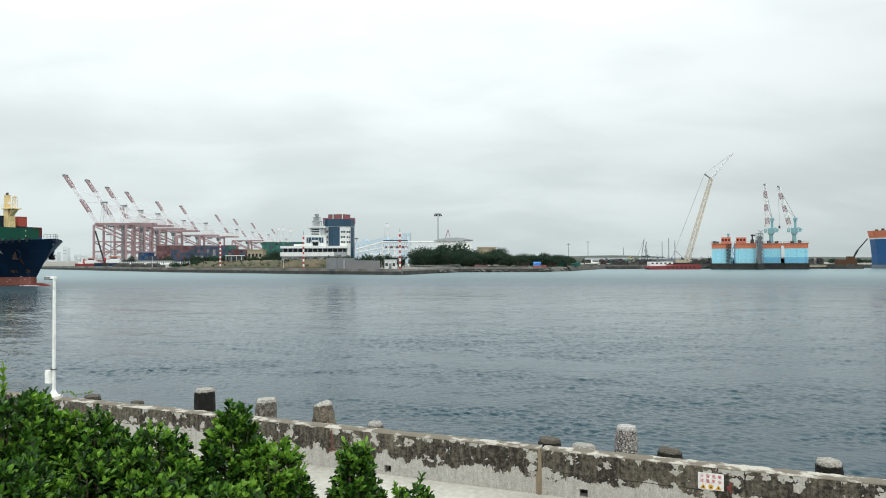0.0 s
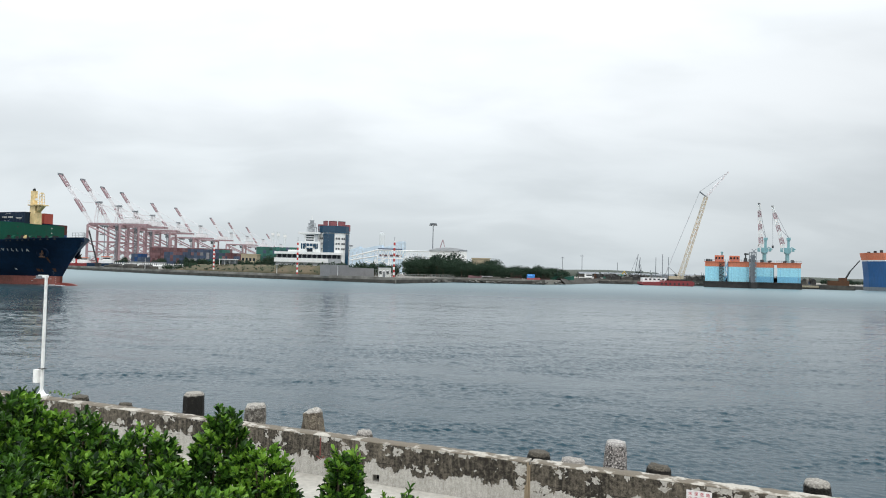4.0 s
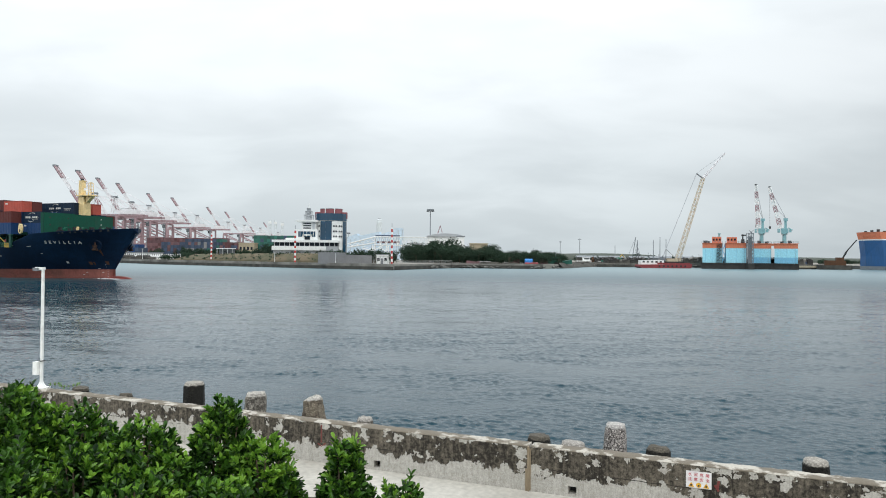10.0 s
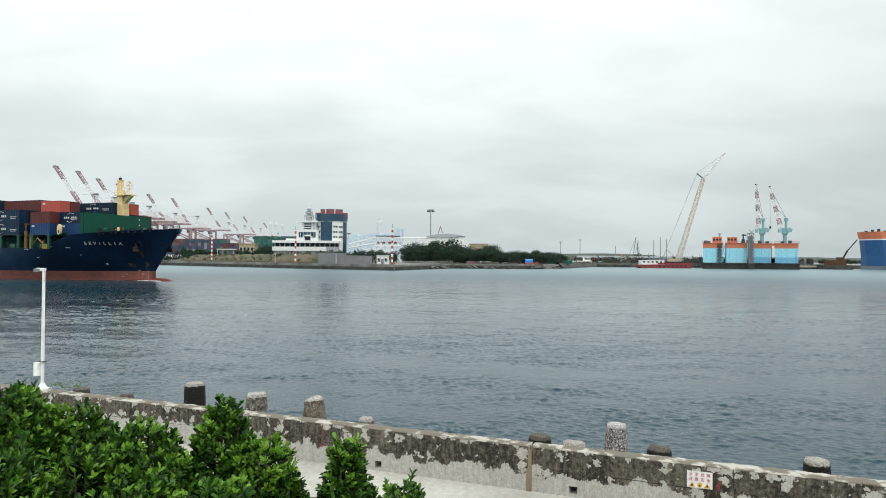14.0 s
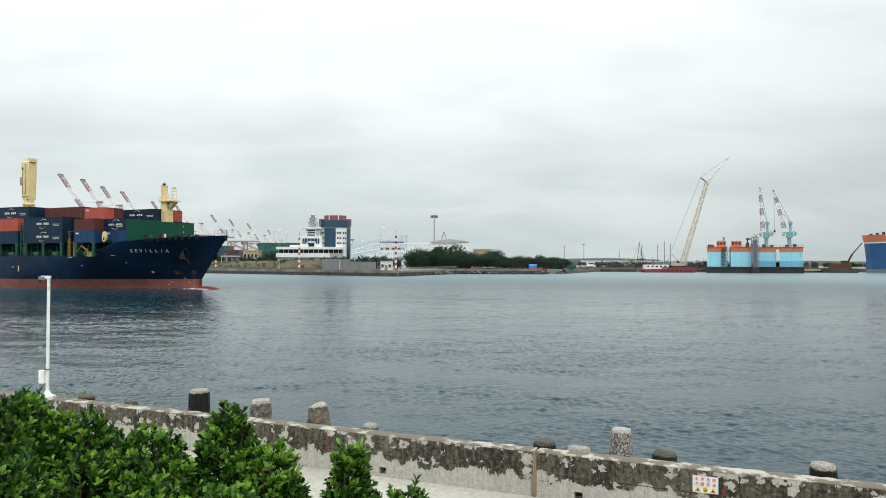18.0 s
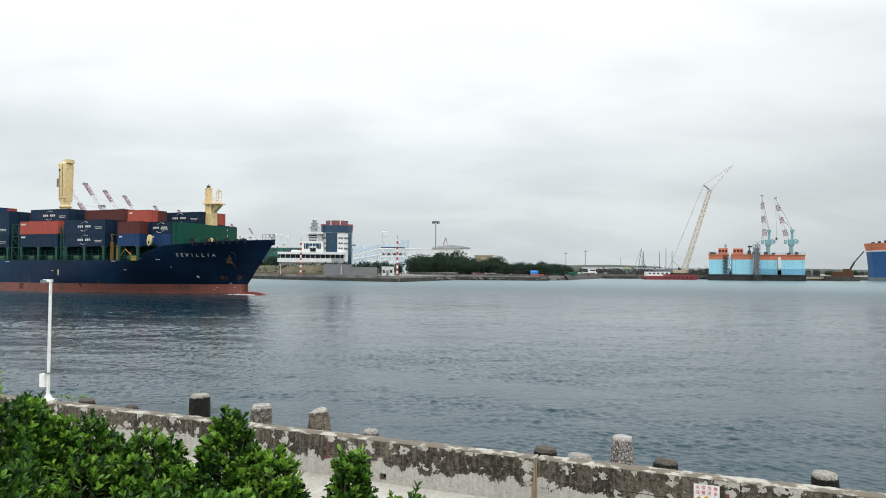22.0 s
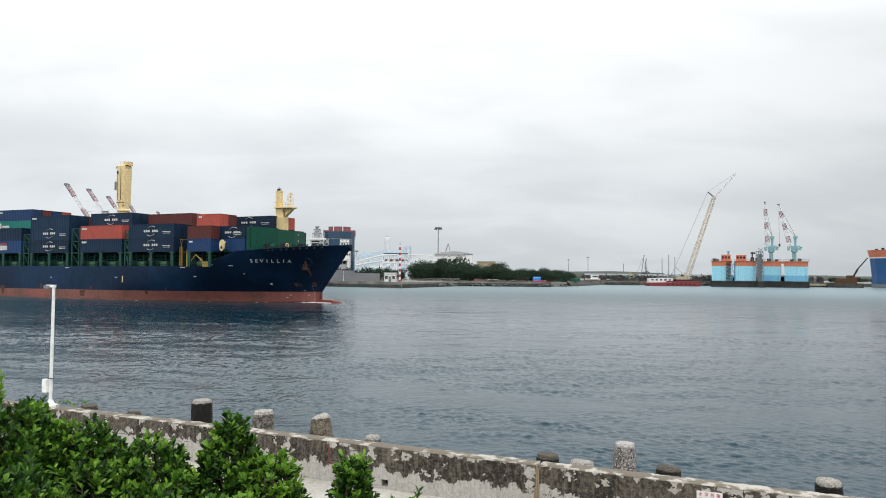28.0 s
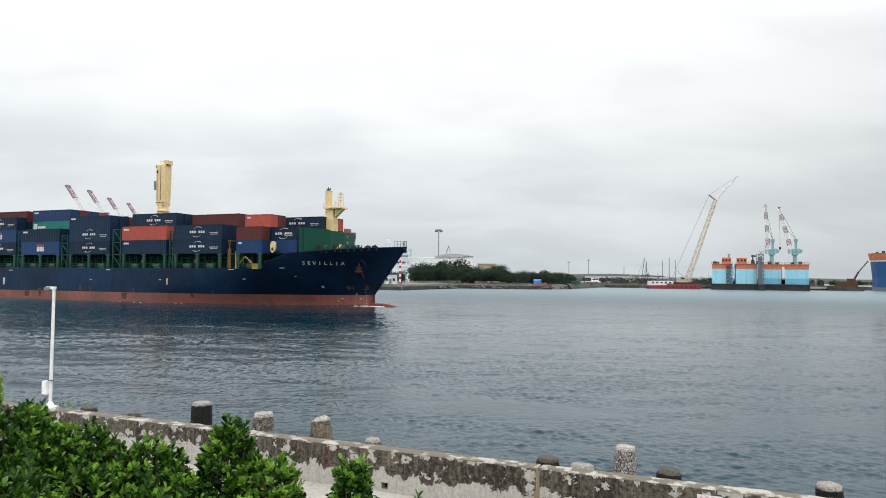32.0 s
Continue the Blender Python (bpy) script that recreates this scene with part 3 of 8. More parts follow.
def water_sheet():
    """One sheet to the horizon, with real wavelets where the quay overlooks it and coarser cells far out."""
    r = np.concatenate([[2.0, 10.0], 19.0 * (27.0 ** (np.arange(1450) / 1449.0)), [640, 900, 1700, 4500]])
    a = np.concatenate([np.radians(np.linspace(-180, -44, 14)), np.radians(np.linspace(-40, 40, 600)), np.radians(np.linspace(44, 172, 13))])
    R, A = np.meshgrid(r, a, indexing="ij")
    X, Y = R * np.sin(A), R * np.cos(A)
    rs = np.random.RandomState(4)
    step = np.maximum(R * 0.0023, 0.05)
    Z = np.zeros_like(X)
    # wind patches: small waves come and go in streaks along the shore
    patch = np.zeros_like(X)
    for k in range(14):
        lam = 3.0 * (14.0 ** (k / 13.0))
        th = rs.normal(0.1, 0.35)
        patch += np.sin(6.283 / lam * (0.55 * X * math.sin(th) + Y * math.cos(th)) + rs.uniform(0, 6.283) + 1.6 * np.sin(X * 2.4 / lam + rs.uniform(0, 6.283)))
    patch = np.clip(1.0 + 0.21 * patch, 0.30, 2.3)
    for k in range(110):
        lam = 0.20 * (40.0 ** (k / 109.0))
        th = rs.normal(0.12, 0.85 if lam < 1.0 else 0.5)
        kk = 2 * math.pi / lam
        band = 3.1 if lam < 0.55 else 1.9 if lam < 0.9 else 0.75 if lam < 1.6 else 0.42 if lam < 3.0 else 0.24
        amp = WAVE_SLOPE * math.sqrt(2 / 110.0) / kk * band
        fade = np.clip(lam / (2.3 * step) - 0.5, 0, 1)
        ph = kk * (X * math.sin(th) + Y * math.cos(th)) + rs.uniform(0, 6.283) + 1.3 * np.sin(X * rs.uniform(0.15, 0.6) / lam ** 0.5 + Y * rs.uniform(-0.2, 0.2) + rs.uniform(0, 6))
        Z += amp * fade * (patch if lam < 2.2 else 1.0) * (np.sin(ph) + 0.30 * np.cos(2 * ph))
    Z[:2], Z[-4:] = 0, 0
    Z[:, :14], Z[:, -13:] = 0, 0
    nr, na = X.shape
    i, j = np.meshgrid(np.arange(nr - 1), np.arange(na), indexing="ij")
    jn = (j + 1) % na
    quads = np.stack([i * na + j, (i + 1) * na + j, (i + 1) * na + jn, i * na + jn], -1).reshape(-1, 4)[:, ::-1]
    me = bpy.data.meshes.new("water")
    me.vertices.add(nr * na)
    me.vertices.foreach_set("co", np.stack([X, Y, Z], -1).astype(np.float32).ravel())
    me.loops.add(quads.size)
    me.loops.foreach_set("vertex_index", quads.astype(np.int32).ravel())
    me.polygons.add(len(quads))
    me.polygons.foreach_set("loop_start", np.arange(0, quads.size, 4, dtype=np.int32))
    me.polygons.foreach_set("use_smooth", np.ones(len(quads), dtype=bool))
    me.update(calc_edges=True)
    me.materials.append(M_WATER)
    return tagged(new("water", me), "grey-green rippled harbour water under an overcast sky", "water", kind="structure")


WAVE_SLOPE = 0.092
water = water_sheet()

SHORE = [(-20, 276), (4, 333), (42.5, 331), (49.5, 336), (60, 352), (96, 428), (240, 422), (420, 470), (1500, 900), (4200, 2000), (4200, 4400), (-4200, 4400), (-1500, 1650), (-560, 760), (-300, 497), (-150, 357), (-66, 301)]
land = thing("ground", "flat reclaimed harbour land of packed earth behind concrete quays", "ground", kind="structure", b=Build().prism(SHORE, -3, QZ), material=M_LAND)
quay = Build()
for (ax, ay), (bx, by) in zip([(-20, 276), (-66, 301), (-150, 357), (-300, 497)], [(-66, 301), (-150, 357), (-300, 497), (-560, 760)]):
    d = Vector((bx - ax, by - ay, 0)).normalized()
    s = Vector((d.y, -d.x, 0))
    s = -s if s.y > 0 else s
    a, b = Vector((ax, ay, 0)), Vector((bx, by, 0))
    o, i = s * 0.25, -s * 1.6
    quay.add([p + Vector((0, 0, z)) for z in (0.4, QZ + 0.28) for p in (a + o, b + o, b + i, a + i)], [(0, 1, 5, 4), (4, 5, 6, 7), (3, 2, 1, 0), (1, 2, 6, 5), (2, 3, 7, 6), (3, 0, 4, 7)])
for (ax, ay), (bx, by) in [((-20, 276), (4, 333)), ((4, 333), (42.5, 331)), ((42.5, 331), (49.5, 336))]:
    d = Vector((bx - ax, by - ay, 0)).normalized()
    s = Vector((d.y, -d.x, 0))
    a, b = Vector((ax, ay, 0)), Vector((bx, by, 0))
    o, i = s * 0.25, -s * 1.4
    quay.add([p + Vector((0, 0, z)) for z in (0.3, QZ + 0.12) for p in (a + o, b + o, b + i, a + i)], [(0, 1, 5, 4), (4, 5, 6, 7), (3, 2, 1, 0), (1, 2, 6, 5), (2, 3, 7, 6), (3, 0, 4, 7)])
tide = Build()
for (ax, ay), (bx, by) in zip([(49.5, 336), (42.5, 331), (4, 333), (-20, 276), (-66, 301), (-150, 357), (-300, 497)], [(42.5, 331), (4, 333), (-20, 276), (-66, 301), (-150, 357), (-300, 497), (-560, 760)]):
    d = Vector((bx - ax, by - ay, 0)).normalized()
    s = Vector((d.y, -d.x, 0))
    s = -s if s.y > 0 else s
    a, b = Vector((ax, ay, 0)) + s * 0.34, Vector((bx, by, 0)) + s * 0.34
    h = 1.55 if ax > -20 else 1.35
    tide.add([a + Vector((0, 0, -1)), b + Vector((0, 0, -1)), b + Vector((0, 0, h)), a + Vector((0, 0, h)), a - s * 0.3 + Vector((0, 0, h + 0.05)), b - s * 0.3 + Vector((0, 0, h + 0.05))], [(0, 1, 2, 3), (3, 2, 5, 4)])
thing("tide_band", "black tide-stained foot of the far quay", "quay", kind="structure", b=tide, material=M_RUBBLE)
thing("quay_edge", "stained concrete quay edge along the far bank", "quay", kind="structure", b=quay, material=M_QUAY)

rng_s = random.Random(19)
slabs = thing("broken_revetment", "broken concrete slabs tipped along the edge of the spit", "revetment", kind="structure")
for i in range(22):
    f = 0.25 + 0.75 * i / 21
    x, y = (-20 + 24 * f / 0.42, 276 + 57 * f / 0.42) if f < 0.42 else (4 + 45 * (f - 0.42) / 0.58, 332.4)
    w, d, h = rng_s.uniform(0.7, 1.9), rng_s.uniform(0.5, 1.0), rng_s.uniform(0.18, 0.4)
    side = (0.9, -0.4) if f < 0.42 else (0, -1.0)
    at = pose(x + side[0] * rng_s.uniform(0.3, 1.8), y + side[1] * rng_s.uniform(0.3, 1.8), rng_s.uniform(0.2, 1.0), rng_s.uniform(-18, 18), rng_s.uniform(-22, 22), rng_s.uniform(0, 180))
    part("slab", Build().loft([[(-w, -d, z), (w * rng_s.uniform(0.7, 1), -d, z), (w, d * rng_s.uniform(0.6, 1), z), (-w * 0.8, d, z)] for z in (-h, h)]), M_QUAY if rng_s.random() < 0.5 else M_RUBBLE, slabs, at=at)

# promenade, terrace and parapet on the near side
WALL = pose(1.67, 12.85, GZ, 0, 0, -21.18)
thing("pavement", "pale worn concrete promenade behind the sea wall", "pavement", WALL, kind="structure", b=Build().prism([(-32, -13), (26, -13), (26, -0.5), (15, 0.05), (-20, 0.05), (-32, 0.05)], -4.5, 0), material=M_CONC)
terrace = thing("terrace", "raised concrete viewing terrace behind the hedge", "terrace", kind="structure", b=Build().box(-14, 10, -9, 4.55, GZ - 0.2, 4.65), material=M_CONC)
HOLES = [(-3.28, -3.13), (0.74, 0.89)]


def parapet(name, x0, x1, hole):
    b = Build()
    h0, h1 = hole
    b.box(x0, h0, 0, 0.3, -1.5, 0.832).box(h1, x1, 0, 0.3, -1.5, 0.832).box(h0, h1, 0, 0.3, 0.19, 0.832).box(h0, h1, 0, 0.3, -1.5, 0.05)
    w = thing(name, "weathered rendered sea wall, black above and flaking below", "wall", WALL, kind="structure", b=b, material=M_WALL)
    c = Build()
    n = int((x1 - x0) / 0.09)
    random.seed(7)
    rings = []
    for i in range(n + 1):
        x = x0 + (x1 - x0) * i / n
        j = [random.uniform(-0.010, 0.010) for _ in range(4)]
        chip = 0.045 * max(0.0, noise.noise(Vector((x * 2.3, 1.0, 0))) - 0.05) / 0.5
        rings.append([(x, -0.004 + chip, 0.832 - chip), (x, -0.003 + 0.3 * j[0] + chip, 0.838 + 0.3 * j[1]), (x, 0.02 + chip, 0.850 + 0.5 * j[2]), (x, 0.14, 0.856 + 0.5 * j[1]), (x, 0.29, 0.856 + 0.8 * j[3]), (x, 0.31, 0.84), (x, 0.31, 0.832)])
    c.loft(rings)
    # black box added in the wall opening, in place of the shade inside it
    part("drain_shade", Build().box(h0 + 0.004, h1 - 0.004, 0.20, 0.29, 0.054, 0.186), M_DARK, w, "black plug standing for the shade inside the outlet")
    part("coping", c, M_COPING, w, "worn pale concrete coping with chipped edges", smooth=True)
    return w


wall_1 = parapet("wall_1", -17.0, -0.025, HOLES[0])
wall_2 = parapet("wall_2", 0.025, 13.0, HOLES[1])
part("joint_strip", Build().box(-0.035, 0.0, -0.03, 0.01, 0, 0.84).box(0.004, 0.03, -0.022, 0.01, 0.02, 0.80).box(-0.075, -0.04, -0.016, 0.01, 0.0, 0.42), mat("split_brown_timber", (0.30, 0.24, 0.16), 0.9, second=(0.16, 0.12, 0.08), amount=0.8, scale=3, fine=30, stretch=(1, 1, 0.2)), wall_2, "split brown timber batten over the joint")
M_GRAFF = mat("faded_red_spray", (0.19, 0.035, 0.032), 0.9, second=(0.12, 0.06, 0.05), amount=0.7, scale=6, fine=30)
gr = Build()
gr.box(-4.55, -4.52, -0.004, 0.001, 0.42, 0.80)
for gx, gz, dx, dz in [(-4.62, 0.40, 0.10, -0.06), (-4.50, 0.36, 0.07, 0.06), (-4.38, 0.33, -0.05, -0.12), (-4.30, 0.34, -0.05, -0.12), (-4.24, 0.35, -0.03, -0.13), (-4.40, 0.345, 0.12, 0.02)]:
    m = Matrix.Translation((gx, 0, gz)) @ Matrix.Rotation(-math.atan2(dz, dx), 4, "Y")
    gr.box(0, math.hypot(dx, dz), -0.004, 0.001, -0.011, 0.011, m)
part("red_scrawl", gr, M_GRAFF, wall_1, "faded red spray-paint scrawl")
gr = Build()
for gx, gz, dx, dz in [(3.10, 0.22, 0.25, 0.03), (3.15, 0.12, 0.30, -0.02), (3.32, 0.62, -0.02, -0.14), (3.26, 0.54, 0.06, -0.10), (3.2, 0.3, 0.05, -0.2)]:
    m = Matrix.Translation((gx, 0, gz)) @ Matrix.Rotation(-math.atan2(dz, dx), 4, "Y")
    gr.box(0, math.hypot(dx, dz), -0.004, 0.001, -0.02, 0.02, m)
part("red_scrawl", gr, M_GRAFF, wall_2, "faded red spray-paint smears")

revet = thing("revetment", "dark rubble slope below the sea wall", "revetment", WALL, kind="structure", b=Build().add([(-24, 0.33, -0.35), (20, 0.33, -0.35), (20, 9, -3.6), (-24, 9, -3.6), (-24, 0.33, -4.4), (20, 0.33, -4.4)], [(0, 1, 2, 3), (0, 4, 5, 1), (4, 3, 2, 5), (0, 3, 4), (1, 5, 2)]), material=M_RUBBLE)


def tetrapod(x, y, top, r, material, label, lean=(0, 0), turn=0, sides=8, taper=1.05, crown=0.80, slant=0.0, rough=1.0):
    """Four blunt faceted legs; the one that stands up shows above the wall."""
    b = Build()
    c = Vector((0, 0, -1.15))
    dirs = [Vector((0, 0, 1))] + [Vector((math.cos(a) * 0.943, math.sin(a) * 0.943, -0.333)) for a in (0, 2.094, 4.189)]
    fine = 3 if sides < 12 else 1
    for d in dirs:
        q = d.to_track_quat("Z", "Y").to_matrix()
        rings = []
        for s, k in ((0.0, 1.5), (0.35, 1.0 + 6.5 * (taper - 1)), (0.6, 1.0 + 4.5 * (taper - 1)), (0.75, 1.0 + 3 * (taper - 1)), (0.86, 1.0 + 2 * (taper - 1)), (0.95, taper), (1.04, 1.0), (1.08, 0.98), (1.10, 0.93), (1.15, crown), (1.152, crown * 0.5)):
            ring = []
            for i in range(sides * fine):
                e, f = divmod(i, fine)
                a0, a1 = 2 * math.pi * e / sides + 0.3, 2 * math.pi * (e + 1) / sides + 0.3
                u = f / fine
                px, py = math.cos(a0) * (1 - u) + math.cos(a1) * u, math.sin(a0) * (1 - u) + math.sin(a1) * u
                at = Vector((x * 3 + px * 1.1, y + py * 1.1, s * 4 + d.x * 7))
                wob = 1 + rough * (0.05 * noise.noise(at) + 0.045 * noise.noise(at * 3.7))
                lift = (0.020 * rough * noise.noise(at * 2.3 + Vector((5, 0, 0))) + slant * px) * (s > 1.0)
                ring.append(c + q @ Vector((px * r * k * wob, py * r * k * wob, s + lift)))
            rings.append(ring)
        b.loft(rings)
    thing("concrete_tetrapod", label, "tetrapod", pose(x, y, top, lean[0], lean[1], turn), "tetrapods beyond the sea wall", b=b, material=material, smooth=sides > 9)


tetrapod(-6.48, 17.76, 2.93, 0.265, M_TETRA_DARK, "black algae-covered eight-sided concrete tetrapod with a bleached crown", turn=12, taper=1.008, crown=0.84, rough=0.5)
tetrapod(-4.65, 17.01, 2.82, 0.285, M_TETRA, "grey rough six-sided concrete tetrapod beyond the sea wall", (0, 2), 24, sides=6, taper=1.012, crown=0.86, slant=-0.02)
tetrapod(-3.12, 16.44, 2.86, 0.245, M_TETRA_TAN, "tan broken-topped concrete tetrapod beyond the sea wall", (0, -3), 10, sides=7, taper=1.05, crown=0.45, slant=-0.03, rough=1.6)
tetrapod(3.46, 13.49, 3.0, 0.205, M_TETRA_SPECK, "speckled shell-crusted concrete tetrapod beyond the sea wall", (0, 1), 35, sides=14, taper=1.03, crown=0.9, rough=1.3)
tetrapod(6.73, 12.2, 2.70, 0.222, M_TETRA_DARK, "dark weathered concrete tetrapod with a pale crown beyond the sea wall", turn=75, sides=12, taper=1.012, crown=0.90, rough=1.2)
tetrapod(-10.08, 18.95, 2.52, 0.225, M_TETRA_ALGAE, "dark low concrete tetrapod tip beyond the sea wall", (2, 3), 15, crown=0.9)
tetrapod(-8.53, 18.35, 2.49, 0.185, M_TETRA_ALGAE, "dark low concrete tetrapod tip beyond the sea wall", (0, 6), 65)
tetrapod(-1.77, 15.85, 2.51, 0.19, M_TETRA_WHITE, "bleached low concrete tetrapod tip beyond the sea wall", (3, 4), 40, sides=12, rough=1.5)
tetrapod(2.05, 14.2, 2.57, 0.235, M_TETRA_ALGAE, "dark low concrete tetrapod tip beyond the sea wall", (0, 2), 5, sides=12, crown=0.92)
tetrapod(2.63, 13.5, 2.63, 0.24, M_TETRA_WHITE, "bleached low concrete tetrapod tip beyond the sea wall", (2, 2), 80, sides=12, crown=0.9)
tetrapod(4.26, 13.3, 2.61, 0.232, M_TETRA_ALGAE, "dark rounded concrete tetrapod tip beyond the sea wall", (0, 3), 28, sides=14, crown=0.78, rough=1.5)


# sign on the wall
def warning_sign():
    s = thing("warning_sign", "white warning sign with red characters and yellow symbols", "sign", WALL @ pose(2.79, -0.012, 0.455))
    part("plate", Build().box(0, 0.415, 0, 0.01, 0, 0.285), mat("white_enamel_plate", (0.80, 0.78, 0.78), 0.4, bump=0), s)
    red = mat("red_sign_ink", (0.55, 0.03, 0.06), 0.5, bump=0)
    for row, text in enumerate(("水深危險", "注意安全")):
        for k, ch in enumerate(text):
            cu = bpy.data.curves.new("character", "FONT")
            cu.body, cu.size, cu.extrude, cu.align_x = ch, 0.066, 0.0015, "CENTER"
            cu.materials.append(red)
            ob = new("character", cu)
            ob.parent = s
            ob.matrix_basis = pose(0.065 + 0.095 * k, -0.002, 0.205 - 0.082 * row, 90)
            dg = bpy.context.evaluated_depsgraph_get()
            me = bpy.data.meshes.new_from_object(ob.evaluated_get(dg))
            bpy.data.objects.remove(ob)
            part("character", me, None, s, at=pose(0.065 + 0.095 * k, -0.002, 0.205 - 0.082 * row, 90))
    yel = mat("yellow_symbol_ink", (0.75, 0.42, 0.02), 0.5, bump=0)
    for k in range(3):
        x = 0.085 + 0.122 * k
        if k == 1:
            b = Build().tube((x, -0.003, 0.052), (x, 0.001, 0.052), 0.042, n=20)
        else:
            b = Build().add([(x - 0.05, -0.003, 0.012), (x + 0.05, -0.003, 0.012), (x, -0.003, 0.095), (x - 0.05, 0.001, 0.012), (x + 0.05, 0.001, 0.012), (x, 0.001, 0.095)], [(0, 1, 2), (0, 3, 4, 1), (1, 4, 5, 2), (2, 5, 3, 0)])
        p = part("symbol", b, yel, s)
        part("pictogram", Build().box(x - 0.014, x + 0.014, -0.005, -0.002, 0.028, 0.058), M_DARK, p)


warning_sign()


# white pole with a lamp head and a switch box
def lamp_pole():
    px, py, pz = -10.52, 17.83, GZ + 0.855
    p = thing("street_lamp", "slim white pole with a small lamp arm on the wall", "street lamp", pose(px, py, pz, 0, 0, -21))
    part("base_plate", Build().box(-0.16, 0.16, -0.14, 0.14, 0, 0.025), M_WHITE, p)
    part("pole", Build().loft([[(x * w, y * w, z) for x, y in ((-1, -1), (1, -1), (1, 1), (-1, 1))] for w, z in ((0.085, 0.025), (0.045, 0.12), (0.029, 0.17), (0.026, 3.12))]), M_WHITE, p)
    part("arm", Build().box(-0.26, 0.05, -0.03, 0.03, 3.10, 3.17), M_WHITE, p)
    part("lamp_head", Build().box(-0.30, -0.12, -0.07, 0.07, 3.07, 3.15), M_STEEL, p, "small grey lamp head")
    bx = part("switch_box", Build().box(-0.22, -0.065, -0.09, 0.09, 0.34, 0.68), M_WHITE, p, "white metal switch box")
    part("strap", Build().box(-0.066, 0.066, -0.066, 0.066, 0.70, 0.72), M_DARK, p)
    part("bolt", Build().tube((-0.1, -0.1, 0.02), (-0.1, -0.1, 0.06), 0.015), M_STEEL, p)


lamp_pole()


# ------------------------------------------------------------------ hedge
LEAF_PTS = [Vector(p) for p in ((0, 0, 0), (0.0075, 0.016, 0.004), (0.0140, 0.034, 0.006), (0.0125, 0.053, 0.002), (0, 0.065, -0.006), (-0.0125, 0.053, 0.002), (-0.0140, 0.034, 0.006), (-0.0075, 0.016, 0.004))]
LEAF_FACES = [(0, 1, 2, 3, 4), (0, 4, 5, 6, 7)]


def leaf_mesh(name, material):
    b = Build().add(LEAF_PTS, LEAF_FACES)
    return b.mesh(name, material)


ME_LEAF, ME_YOUNG = leaf_mesh("leaf", M_LEAF), leaf_mesh("leaf_young", M_LEAF_YOUNG)


def shoot_leaves(rng, tip, axis, count, size):
    """Poses of the leaves of one whorled shoot."""
    q = axis.to_track_quat("Z", "Y").to_matrix().to_4x4()
    for i in range(count):
        lift = radians(rng.uniform(22, 58) + 24 * (i / count))
        turn = 2.4 * i + rng.uniform(-0.3, 0.3)
        back = -0.075 * (1 - i / count) * rng.uniform(0.5, 1.3)
        m = Matrix.Translation(tip) @ q @ Matrix.Translation((0, 0, back)) @ Matrix.Rotation(turn, 4, "Z") @ Matrix.Rotation(lift, 4, "X") @ Matrix.Rotation(rng.uniform(-0.5, 0.5), 4, "Y") @ Matrix.Scale(size * rng.uniform(0.75, 1.25), 4)
        yield m


def shrub(x, y, top, rx, rz, shoots, seed, label="dense glossy green clipped ficus hedge shrub on the terrace", power=1.0, base=4.65, young_share=0.16):
    rng = random.Random(seed)
    rx *= 1.12
    s = thing("hedge_shrub", label, "shrub", pose(x, y, base), "hedge along the terrace")
    stems = Build()
    for k in range(7):
        a = rng.uniform(0, 6.28)
        r = rng.uniform(0.1, 0.5) * rx
        stems.tube((0.03 * math.cos(a), 0.03 * math.sin(a), 0), (r * math.cos(a), r * math.sin(a), (top - base) * 0.82), 0.012, 0.004, 5)
    part("stem", stems, M_TRUNK, s)
    big, young = Build(), Build()
    single = 0
    height = top - base
    shoots = int(shoots * 1.7)
    for k in range(shoots + 26):
        u = rng.random() ** 0.75
        z = height - u * rz
        lim = rx * (0.16 + 0.84 * min(1, (height - z) / rz * 1.25) ** (0.62 * power))
        a = rng.uniform(0, 2 * math.pi)
        lump = 1 + 0.28 * noise.noise(Vector((math.cos(a) * 1.6 + seed, math.sin(a) * 1.6, z * 5)))
        rad = lim * lump * (1 - 0.45 * rng.random() ** 2.2)
        tip = Vector((rad * math.cos(a), rad * math.sin(a), z + rng.uniform(-0.03, 0.03)))
        if k >= shoots:
            # long leaders that stand out of the clipped mass
            tip += Vector((math.cos(a) * 0.03, math.sin(a) * 0.03, rng.uniform(0.01, 0.06)))
        axis = Vector((math.cos(a) * rad / rx * 0.9 + rng.uniform(-0.35, 0.35), math.sin(a) * rad / rx * 0.9 + rng.uniform(-0.35, 0.35), 0.75)).normalized()
        fresh = rng.random() < (young_share * 3.2 if u < 0.35 else young_share * 0.6)
        for i, m in enumerate(shoot_leaves(rng, tip, axis, rng.randint(8, 12), 0.68 if fresh else 0.74)):
            if fresh and i > 4:
                young.add([m @ p for p in LEAF_PTS], LEAF_FACES)
            elif single < 90 and i == 3:
                single += 1
                part("leaf", ME_LEAF, None, s, at=m)
            else:
                big.add([m @ p for p in LEAF_PTS], LEAF_FACES)
    tagged(part("foliage", big, M_LEAF, s), kind="stuff")
    tagged(part("young_foliage", young, M_LEAF_YOUNG, s, "lighter green young leaves"), kind="stuff")
    return s


